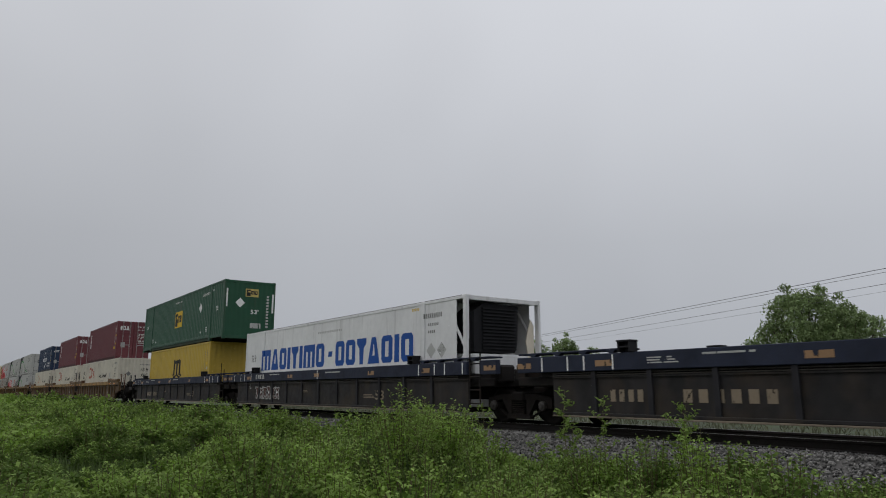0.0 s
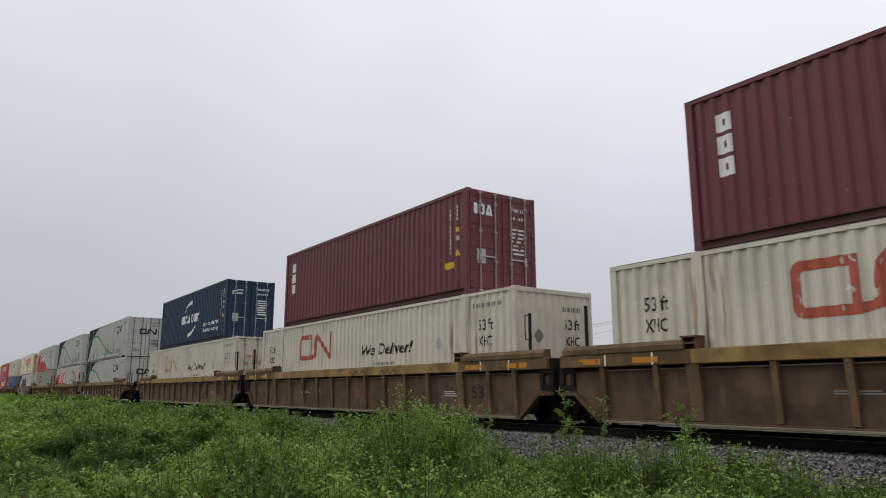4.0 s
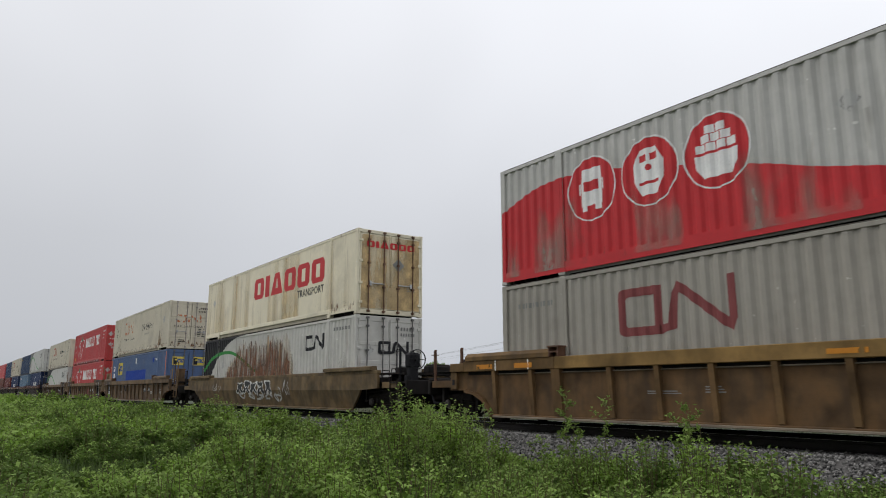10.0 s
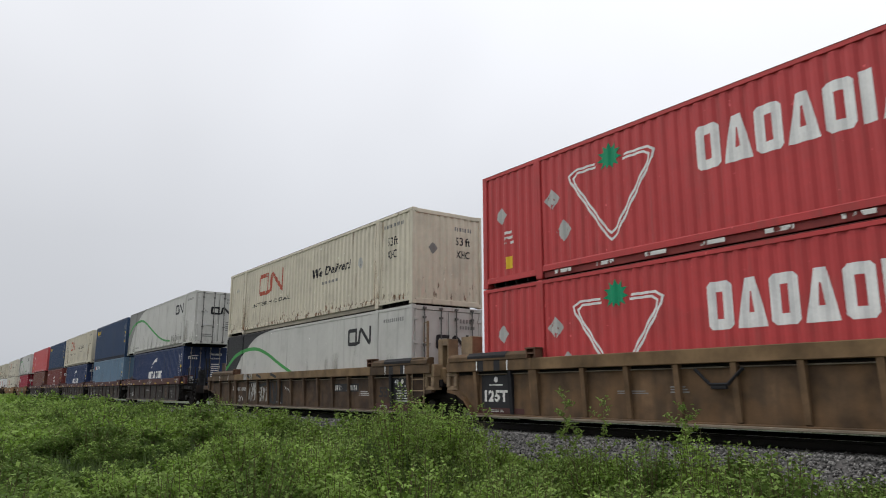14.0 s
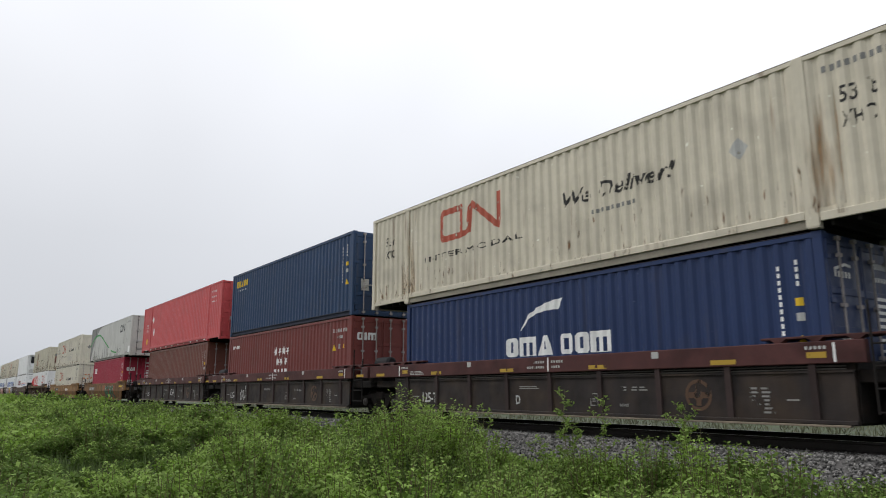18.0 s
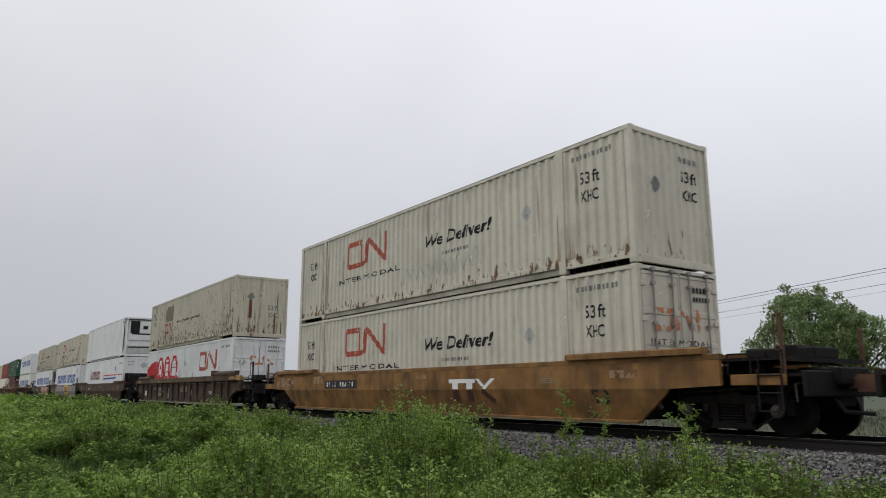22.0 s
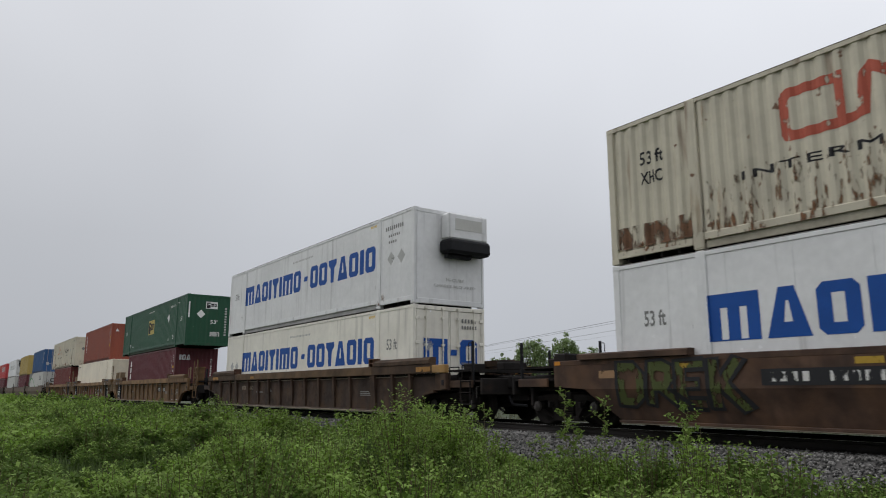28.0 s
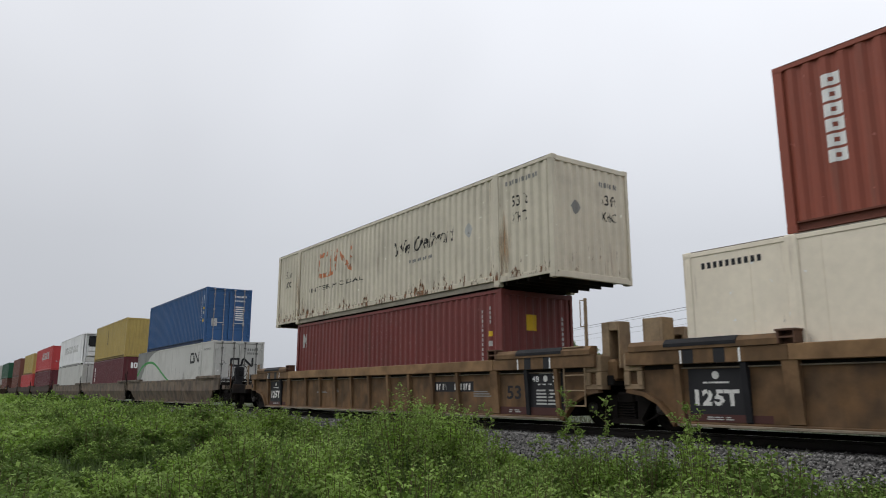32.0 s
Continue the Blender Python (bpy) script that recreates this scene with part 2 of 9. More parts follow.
def turn_z(x=0, y=0, z=0):
    return pose(x, y, z, 0, 0, 180)
# ---------------------------------------------------------------- ground, track
M_SOIL = material("field_soil_and_moss", (0.034, 0.050, 0.018), 0.95, 0, 0.35, 0.35, 0.4, 12, ((0.06, 0.05, 0.03), 0.5, 0.8))
M_BALLAST = material("grey_ballast", (0.085, 0.081, 0.077), 0.9, 0, 0.35, 4.0, 0.8, 22, ((0.08, 0.07, 0.065), 0.45, 3.0))
M_STONE = material("crushed_stone", (0.138, 0.133, 0.125), 0.85, 0, 0.2, 6.0, 0.3, 60, ((0.34, 0.33, 0.31), 0.12, 9.0), island=0.95)
M_RAIL = material("rail_steel", (0.018, 0.014, 0.012), 0.75, 0.3, 0.2, 3.0, 0.1)
M_HEAD = material("rail_head", (0.40, 0.39, 0.38), 0.28, 0.9, 0.1, 6.0)
M_TIE = material("creosoted_tie", (0.055, 0.042, 0.034), 0.9, 0, 0.3, 4.0, 0.4, 30)


def leaf_material(name, base, island=0.35):
    m = material(name, base, 0.75, 0, 0.28, 0.8, 0, 60, None, None, None, island, 0.10)
    n, l = m.node_tree.nodes, m.node_tree.links
    b = n["Principled BSDF"]
    tr = n.new("ShaderNodeBsdfTranslucent")
    mx = n.new("ShaderNodeMixShader")
    mx.inputs[0].default_value = 0.34
    l.new(b.inputs["Base Color"].links[0].from_socket, tr.inputs["Color"])
    l.new(b.outputs[0], mx.inputs[1]), l.new(tr.outputs[0], mx.inputs[2])
    l.new(mx.outputs[0], n["Material Output"].inputs["Surface"])
    return m


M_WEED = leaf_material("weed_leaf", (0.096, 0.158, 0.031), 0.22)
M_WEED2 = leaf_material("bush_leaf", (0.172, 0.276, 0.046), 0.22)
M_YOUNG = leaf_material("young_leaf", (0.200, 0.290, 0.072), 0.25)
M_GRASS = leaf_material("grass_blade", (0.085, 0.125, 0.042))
M_TREELEAF = leaf_material("tree_leaf", (0.215, 0.285, 0.125))
M_FIELD = leaf_material("dull_field_grass", (0.115, 0.120, 0.075))
M_STEM = material("weed_stem", (0.10, 0.085, 0.035), 0.8, 0, 0.2, 8)
M_BARK = material("tree_bark", (0.10, 0.08, 0.06), 0.9, 0, 0.3, 3, 0.5)


def axis_steps(near, far, first, grow):
    out, s = [near], first
    while out[-1] < far:
        out.append(out[-1] + s)
        s *= grow
    return out


def soil(x, y):
    return -0.80 + 0.05 * noise.noise((x * 0.25, y * 0.25, 3.0)) + (0.08 * noise.noise((x * 0.05, y * 0.05, 9.0)))


def make_ground():
    xs = [-v for v in axis_steps(0, 3000, 0.7, 1.09)][::-1] + axis_steps(0, 3000, 0.7, 1.09)[1:]
    ys = [-v for v in axis_steps(0, 3000, 0.7, 1.10)][::-1] + axis_steps(0, 3000, 0.7, 1.09)[1:]
    b = Build()
    n = len(ys)
    b.v = [(x, y, soil(x, y) if abs(x) + abs(y) < 400 else -0.8) for x in xs for y in ys]
    b.f = [(i * n + j, (i + 1) * n + j, (i + 1) * n + j + 1, i * n + j + 1) for i in range(len(xs) - 1) for j in range(n - 1)]
    tagged(new("ground", b.mesh("ground", M_SOIL, True)), "flat overgrown field of soil and moss under the weeds", "ground", kind="structure")


make_ground()


def bank(y):
    """Height of the ballast bed across the track."""
    d = abs(y - YC)
    return -0.20 if d < 1.65 else max(-0.20 - (d - 1.65) * 0.42, -0.95)


def make_bed():
    b = Build()
    xs = [-900, -500, -300, -200, -120] + [-80 + 0.4 * k for k in range(240)] + [40, 90]
    ys = [YC + d for d in (-3.6, -3.2, -2.8, -2.4, -2.05, -1.7, -1.2, -0.6, 0, 0.6, 1.2, 1.7, 2.2, 2.8, 3.6)]
    n = len(ys)
    b.v = [(x, y, bank(y) + (0.035 * noise.noise((x * 2, y * 2, 1)) if -81 < x < 17 else 0)) for x in xs for y in ys]
    b.f = [(i * n + j, (i + 1) * n + j, (i + 1) * n + j + 1, i * n + j + 1) for i in range(len(xs) - 1) for j in range(n - 1)]
    tagged(new("ballast_bed", b.mesh("ballast_bed", M_BALLAST, True)), "bed of grey crushed stone that carries the rails", "ballast", kind="structure")


make_bed()


def rail_profile():
    return [(-0.075, -0.172), (0.075, -0.172), (0.075, -0.16), (0.02, -0.14), (0.012, -0.05), (0.034, -0.035), (0.036, -0.008), (0.03, 0.0), (-0.03, 0.0), (-0.036, -0.008), (-0.034, -0.035), (-0.012, -0.05), (-0.02, -0.14), (-0.075, -0.16)]


track = tagged(new("railway_track"), "single steel railway track on dark timber ties", "track", kind="structure")
rail_mesh = Build().prism(rail_profile(), "x", -900, 90).mesh("rail", M_RAIL)
head_mesh = Build().box(-900, 90, -0.026, 0.026, 0.0, 0.003).mesh("rail_head", M_HEAD)
for sgn in (-1, 1):
    r = part("rail", rail_mesh, track, pose(0, YC + sgn * 0.7525, -0.003))
    part("rail_head", head_mesh, r)
tie_mesh = Build().box(-0.115, 0.115, -1.3, 1.3, -0.34, -0.176, 0.012).mesh("tie", M_TIE)
for k in range(130):
    part("tie", tie_mesh, track, pose(-58 + 0.52 * k + random.uniform(-0.03, 0.03), YC, 0, 0, 0, random.uniform(-1, 1)))


def quads_object(name, verts, mat, label, category, parent=None):
    """One mesh out of an array of quads, n x 4 x 3."""
    n = len(verts)
    me = bpy.data.meshes.new(name)
    me.vertices.add(n * 4), me.loops.add(n * 4), me.polygons.add(n)
    me.vertices.foreach_set("co", np.ascontiguousarray(verts, dtype=np.float32).ravel())
    me.loops.foreach_set("vertex_index", np.arange(n * 4, dtype=np.int32))
    me.polygons.foreach_set("loop_start", np.arange(0, n * 4, 4, dtype=np.int32))
    me.polygons.foreach_set("loop_total", np.full(n, 4, dtype=np.int32))
    me.update(calc_edges=True)
    me.validate()
    me.materials.append(mat)
    ob = new(name, me)
    if parent:
        ob.parent = parent
        return ob
    return tagged(ob, label, category, kind="stuff")


RNG = np.random.default_rng(7)


def leaves(centre, size, flat=0.55):
    """A pointed, slightly folded leaf as one quad round each centre."""
    n = len(centre)
    a = RNG.uniform(0, 2 * np.pi, n)
    tilt = RNG.normal(0.25, flat, n)
    u = np.stack([np.cos(a) * np.cos(tilt), np.sin(a) * np.cos(tilt), np.sin(tilt)], 1)
    w = np.stack([-np.sin(a), np.cos(a), RNG.normal(0, 0.5, n)], 1)
    w /= np.linalg.norm(w, axis=1)[:, None]
    s = (size * RNG.uniform(0.6, 1.3, n))[:, None]
    nrm = np.cross(u, w)
    return np.stack([centre - u * s * 0.5, centre + w * s * 0.27 + nrm * s * 0.07, centre + u * s * 0.5, centre - w * s * 0.27 + nrm * s * 0.07], 1)


def oval_leaves(centre, size):
    """Broad oval leaf, folded along the midrib: two quads each."""
    n = len(centre)
    a = RNG.uniform(0, 2 * np.pi, n)
    tilt = RNG.normal(0.35, 0.4, n)
    u = np.stack([np.cos(a) * np.cos(tilt), np.sin(a) * np.cos(tilt), np.sin(tilt)], 1)
    w = np.stack([-np.sin(a), np.cos(a), RNG.normal(0, 0.3, n)], 1)
    w /= np.linalg.norm(w, axis=1)[:, None]
    up = np.cross(u, w) * 0.16
    s = (size * RNG.uniform(0.65, 1.25, n))[:, None]
    half = [np.stack([centre, centre + (u * 0.32 + sg * w * 0.24 + up) * s, centre + (u * 0.72 + sg * w * 0.20 + up) * s, centre + u * s], 1) for sg in (1, -1)]
    return np.concatenate([half[0], half[1][:, ::-1]])


def stones():
    base = np.array([(1, 0, 0), (0, 1, 0), (-1, 0, 0), (0, -1, 0), (0, 0, 1), (0, 0, -1)], float)
    tri = np.array([(0, 1, 4), (1, 2, 4), (2, 3, 4), (3, 0, 4), (1, 0, 5), (2, 1, 5), (3, 2, 5), (0, 3, 5)])
    n = 44000
    x = -1.5 - 40 * RNG.random(n) ** 1.7
    y = YC - 0.86 - 2.5 * RNG.random(n)
    d = np.abs(y - YC)
    z = np.where(d < 1.65, -0.20, -0.20 - (d - 1.65) * 0.42)
    s = RNG.uniform(0.014, 0.036, n) * (1 + 0.02 * -x)
    sh = base[None] * RNG.uniform(0.55, 1.25, (n, 6, 1)) * s[:, None, None]
    a = RNG.uniform(0, 6.28, n)
    b = RNG.uniform(0, 3.14, n)
    ca, sa, cb, sb = np.cos(a), np.sin(a), np.cos(b), np.sin(b)
    p = np.stack([sh[..., 0] * ca[:, None] - sh[..., 1] * sa[:, None], sh[..., 0] * sa[:, None] + sh[..., 1] * ca[:, None], sh[..., 2] * 0.8], 2)
    p = np.stack([p[..., 0], p[..., 1] * cb[:, None] - p[..., 2] * sb[:, None], p[..., 1] * sb[:, None] + p[..., 2] * cb[:, None]], 2)
    p += np.stack([x, y, z + s * 0.4], 1)[:, None]
    me = bpy.data.meshes.new("ballast_stones")
    f = (tri[None] + 6 * np.arange(n)[:, None, None]).reshape(-1, 3).astype(np.int32)
    me.vertices.add(n * 6), me.loops.add(len(f) * 3), me.polygons.add(len(f))
    me.vertices.foreach_set("co", p.astype(np.float32).ravel())
    me.loops.foreach_set("vertex_index", f.ravel())
    me.polygons.foreach_set("loop_start", np.arange(0, len(f) * 3, 3, dtype=np.int32))
    me.polygons.foreach_set("loop_total", np.full(len(f), 3, dtype=np.int32))
    me.update(calc_edges=True)
    me.materials.append(M_STONE)
    tagged(new("ballast_stones", me), "loose grey crushed stones on the shoulder of the track", "stones", kind="stuff")


stones()


# ---------------------------------------------------------------- weeds
def smooth(v, a, b):
    k = np.clip((v - a) / (b - a), 0, 1)
    return k * k * (3 - 2 * k)


BUMPS = [(-7.0, 4.8, 0.40, 0.9), (-9.2, 5.4, 0.30, 1.3), (-6.2, 3.6, 0.18, 1.4), (-10.6, 6.2, 0.42, 1.6), (-8.2, 5.0, 0.30, 1.3), (-28.0, 8.6, 0.42, 1.8), (-11.5, 7.2, 0.10, 1.5), (-15.0, 6.2, -0.22, 2.2), (-20, 5.0, 0.12, 2.5),
         (-34, 7.0, 0.18, 4.0), (-48, 6.5, 0.25, 5.0), (-70, 6.5, 0.30, 10.0), (-12.5, 4.2, -0.18, 1.6)]


HOLLOWS = [(-18.5, 4.4, 1.3), (-16.5, 3.9, 1.0), (-12.6, 1.9, 1.2), (-15.0, 2.0, 1.0), (-19.0, 7.8, 1.5), (-16.0, 7.2, 1.2), (-14.0, 4.6, 0.9), (-26, 3.5, 2.0), (-9.0, 3.0, 0.5), (-5.4, 5.0, 0.4)]
# how far the growth thins out towards the ballast: bearing, and dip of the tops below eye level
BEARING = (100, 114.1, 118.0, 119.8, 121.9, 123.3, 125.2, 127.2, 129.2, 131.3, 132.9, 135.4, 139.8, 142.0, 144.2, 146.4, 148.2, 149.5, 152.2, 154.3, 155.6, 158.2, 161.5, 165.5, 169.4, 173.0, 180)
DIP = (7.0, 6.6, 6.5, 6.0, 5.2, 4.4, 4.1, 4.2, 4.8, 4.4, 4.0, 3.0, 3.1, 2.5, 2.1, 1.0, 1.9, 1.65, 1.4, 1.75, 2.0, 1.75, 1.1, 0.6, 0.3, 0.2, 0.05)



def canopy(x, y):
    """Height of the tops of the weeds."""
    d, az = np.hypot(x, y), np.degrees(np.arctan2(y, x))
    z = -0.12 + 0.17 * np.sin(x * 0.9 + 1.3 * np.sin(y * 0.7)) * np.sin(y * 1.1 + 0.4) + 0.07 * np.sin(x * 2.3 + y * 1.7)
    z = z + 0.0022 * np.maximum(-x - 12, 0)
    right = 1 - smooth(az, 127, 146)
    z = z + 0.10 * right + 0.20 * (1 - smooth(az, 122, 134))
    z = z - smooth(y, 7.0, 9.4) * (0.42 * (1 - smooth(az, 138, 149)) + 0.04)
    for bx, by, h, r in BUMPS:
        z = z + h * np.exp(-((x - bx) ** 2 + (y - by) ** 2) / (r * r))
    z = z + 0.16 * smooth(y, 6.5, 8.5) * smooth(az, 142, 150)
    return np.minimum(z, EYE - d * np.tan(np.radians(np.interp(az, BEARING, DIP))))


def hollow(x, y):
    k = np.zeros(len(x))
    for bx, by, r in HOLLOWS:
        k = np.maximum(k, np.exp(-((x - bx) ** 2 + (y - by) ** 2) ** 2 / r ** 4))
    return k


def weed_field():
    """Bushy weeds: each a fan of leafy shoots; young leaves at the tips are yellower."""
    # how many, from, to, radius, shoots, leaves on each, leaf length
    batches = [(46, 4.6, 8.6, 0.36, 60, 26, 0.052), (62, 0, 20, 0.60, 56, 26, 0.078), (140, 4.0, 9.2, 0.50, 70, 30, 0.064), (260, 9.2, 17.5, 0.62, 62, 27, 0.074),
               (350, 17.5, 45.0, 0.9, 44, 14, 0.155), (450, 45.0, 190.0, 1.9, 24, 12, 0.36)]
    bags = {"deep": [], "mid": [], "young": []}
    stems = []
    for count, d0, d1, rad, k, m, size in batches:
        n = count * 6
        d = np.sqrt(RNG.uniform(d0 ** 2, d1 ** 2, n)) if d1 < 20 else RNG.uniform(d0, d1, n)
        az = np.radians(RNG.uniform(110, 141 if rad < 0.4 else 179.2, n)) if d1 < 20 else np.radians(180 - RNG.uniform(0.3, 32 if d1 < 50 else 12, n))
        x, y = d * np.cos(az), d * np.sin(az)
        if d0 == 0:     # a belt along the foot of the ballast
            x, y = RNG.uniform(-34, -10.5, n), RNG.uniform(6.9, 9.35, n)
        ok = (y < YC - 2.9) & (y > 0.35)
        x, y = x[ok], y[ok]
        r = rad * RNG.uniform(0.55, 1.4, len(x))
        chosen = []
        for i in range(len(x)):
            if all((x[i] - x[j]) ** 2 + (y[i] - y[j]) ** 2 > (0.72 * (r[i] + r[j])) ** 2 for j in chosen[-120:]):
                chosen.append(i)
            if len(chosen) == count:
                break
        x, y, r = x[chosen], y[chosen], r[chosen]
        n = len(x)
        low = -0.84
        h = canopy(x, y) - low + RNG.normal(0.02, 0.07, n) + 0.05
        h = h * (1 - 0.45 * hollow(x, y)) * np.clip(RNG.normal(0.86, 0.27, n), 0.36, 1.16)
        h = np.maximum(h, 0.16)
        r = r * np.clip(h / 0.7, 0.45, 1.2)
        # shoots
        a = RNG.uniform(0, 6.283, (n, k))
        q = RNG.random((n, k)) ** 0.42
        tip = np.stack([x[:, None] + np.cos(a) * q * r[:, None], y[:, None] + np.sin(a) * q * r[:, None],
                        low + h[:, None] * (0.20 + 0.80 * np.sqrt(1 - 0.88 * q * q)) * RNG.uniform(0.82, 1.06, (n, k))], 2)
        foot = np.stack([x[:, None] + np.cos(a) * q * r[:, None] * 0.35, y[:, None] + np.sin(a) * q * r[:, None] * 0.35, np.full((n, k), low)], 2)
        t = np.broadcast_to(np.linspace(0.30, 1.0, m), (n, k, m)) + RNG.normal(0, 0.015, (n, k, m))
        t = np.clip(t, 0.2, 1.01)[..., None]
        p = foot[:, :, None] * (1 - t) + tip[:, :, None] * t
        p[..., 2] += (0.10 * np.sin(t[..., 0] * 3.14159)) * h[:, None, None]
        # alternate leaves standing off each shoot
        turn = RNG.uniform(0, 6.283, (n, k, 1)) + 2.4 * np.arange(m) + RNG.normal(0, 0.35, (n, k, m))
        rise = RNG.normal(0.30, 0.38, (n, k, m))
        u = np.stack([np.cos(turn) * np.cos(rise), np.sin(turn) * np.cos(rise), np.sin(rise)], 3)
        w = np.stack([-np.sin(turn), np.cos(turn), RNG.normal(0, 0.40, (n, k, m))], 3)
        w /= np.linalg.norm(w, axis=3)[..., None]
        s = size * (1.10 - 0.44 * t) * RNG.uniform(0.7, 1.25, (n, k, m, 1))
        nrm = np.cross(u, w)
        base = p + u * s * 0.25
        quad = np.stack([base, base + u * s * 0.48 + w * s * 0.40 + nrm * s * 0.08, base + u * s, base + u * s * 0.48 - w * s * 0.40 + nrm * s * 0.08], 3)
        # bushes in the hollows are given the darker leaf colour
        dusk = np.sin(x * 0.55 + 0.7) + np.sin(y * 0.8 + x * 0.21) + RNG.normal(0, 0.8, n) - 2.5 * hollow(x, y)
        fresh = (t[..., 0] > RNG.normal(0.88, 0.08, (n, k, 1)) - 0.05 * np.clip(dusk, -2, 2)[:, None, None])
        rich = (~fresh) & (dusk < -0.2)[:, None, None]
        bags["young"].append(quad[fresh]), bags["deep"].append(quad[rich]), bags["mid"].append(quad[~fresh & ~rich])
        wd = 0.0035 * (size / 0.05)
        off = np.stack([np.full((n, k), wd), np.full((n, k), wd * 0.8), np.zeros((n, k))], 2)
        mid = foot * 0.5 + tip * 0.5
        mid[..., 2] += 0.10 * h[:, None]
        for p0, p1, f0, f1 in ((foot, mid, 1, 0.8), (mid, tip, 0.8, 0.4)):
            stems.append(np.stack([p0 - off * f0, p0 + off * f0, p1 + off * f1, p1 - off * f1], 2).reshape(-1, 4, 3))
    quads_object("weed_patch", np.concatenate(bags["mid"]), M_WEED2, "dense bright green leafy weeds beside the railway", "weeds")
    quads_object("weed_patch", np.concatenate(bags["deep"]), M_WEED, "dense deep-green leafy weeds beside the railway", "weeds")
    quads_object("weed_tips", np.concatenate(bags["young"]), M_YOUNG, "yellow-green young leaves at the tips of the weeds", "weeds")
    quads_object("weed_stems", np.concatenate(stems), M_STEM, "thin brown stems of the weeds", "weeds")


weed_field()


def grass():
    n = 34000
    d = np.concatenate([np.sqrt(RNG.uniform(3.6 ** 2, 14 ** 2, n // 2)), RNG.uniform(8, 70, n // 2)])
    az = np.radians(180 - RNG.uniform(1, 70, n))
    x, y = d * np.cos(az), d * np.sin(az)
    keep = (y > 0.4) & (y < YC - 2.45)
    x, y, d = x[keep], y[keep], d[keep]
    top = canopy(x, y) - 0.25 * hollow(x, y) + RNG.normal(-0.34, 0.10, len(x))
    low = np.full(len(x), -0.84)
    low = np.maximum(low, np.where(np.abs(y - YC) < 3.2, -0.20 - (np.abs(y - YC) - 1.65) * 0.42, -0.84))
    top = np.maximum(top, low + RNG.uniform(0.06, 0.25, len(x)))
    a = RNG.uniform(0, 6.283, len(x))
    w = 0.006 * np.maximum(d / 8, 1)
    lean = RNG.normal(0, 0.14, (len(x), 2)) * (top - low)[:, None]
    foot = np.stack([x, y, low], 1)
    tip = np.stack([x + lean[:, 0], y + lean[:, 1], top], 1)
    mid = foot * 0.45 + tip * 0.55 + np.stack([-lean[:, 0] * 0.2, -lean[:, 1] * 0.2, 0 * x], 1)
    off = np.stack([np.cos(a) * w, np.sin(a) * w, 0 * a], 1)
    # rank grass in the hollows between the bushes
    hx, hy, hr = np.array(HOLLOWS).T
    m = 5000
    i = RNG.integers(0, len(hx), m)
    x2, y2 = hx[i] + RNG.normal(0, 0.55, m) * hr[i], hy[i] + RNG.normal(0, 0.55, m) * hr[i]
    f2 = np.stack([x2, y2, np.full(m, -0.84)], 1)
    t2 = f2 + np.stack([RNG.normal(0, 0.09, m), RNG.normal(0, 0.09, m), RNG.uniform(0.22, 0.52, m)], 1)
    b2 = RNG.uniform(0, 6.283, m)
    o2 = np.stack([np.cos(b2) * 0.009, np.sin(b2) * 0.009, 0 * b2], 1)
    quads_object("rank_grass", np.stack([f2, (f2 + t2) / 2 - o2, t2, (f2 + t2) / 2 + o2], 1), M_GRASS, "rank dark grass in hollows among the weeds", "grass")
    # thinner grass in the rest of the field round about
    m = 26000
    d2, a2 = np.sqrt(RNG.uniform(0.8, 60 ** 2 / 4, m)), np.radians(RNG.uniform(-180, 108, m))
    x2, y2 = d2 * np.cos(a2), d2 * np.sin(a2)
    ok = y2 < YC - 3.3
    x2, y2 = x2[ok], y2[ok]
    f2 = np.stack([x2, y2, np.full(len(x2), -0.84)], 1)
    t2 = f2 + np.stack([RNG.normal(0, 0.06, len(x2)), RNG.normal(0, 0.06, len(x2)), RNG.uniform(0.10, 0.35, len(x2))], 1)
    b2 = RNG.uniform(0, 6.283, len(x2))
    o2 = np.stack([np.cos(b2) * 0.012, np.sin(b2) * 0.012, 0 * b2], 1)
    quads_object("low_grass", np.stack([f2, (f2 + t2) / 2 - o2, t2, (f2 + t2) / 2 + o2], 1), M_GRASS, "low grass over the open field", "grass")
    quads_object("grass", np.stack([foot, mid - off, tip, mid + off], 1), M_GRASS, "long grass growing among the weeds", "grass")
    # field beyond the track
    n = 26000
    x = RNG.uniform(-75, 12, n)
    y = YC + 3.3 + 45 * RNG.random(n) ** 2
    h = RNG.uniform(0.12, 0.38, n)
    foot = np.stack([x, y, np.full(n, -0.82)], 1)
    tip = foot + np.stack([RNG.normal(0, 0.12, n), RNG.normal(0, 0.12, n), h], 1)
    a = RNG.uniform(0, 6.283, n)
    off = np.stack([np.cos(a) * 0.03, np.sin(a) * 0.03, 0 * a], 1)
    mid = foot * 0.5 + tip * 0.5
    quads_object("field_grass", np.stack([foot, mid - off, tip, mid + off], 1), M_FIELD, "tall pale grass in the field behind the track", "grass")


grass()

SWAYING = []


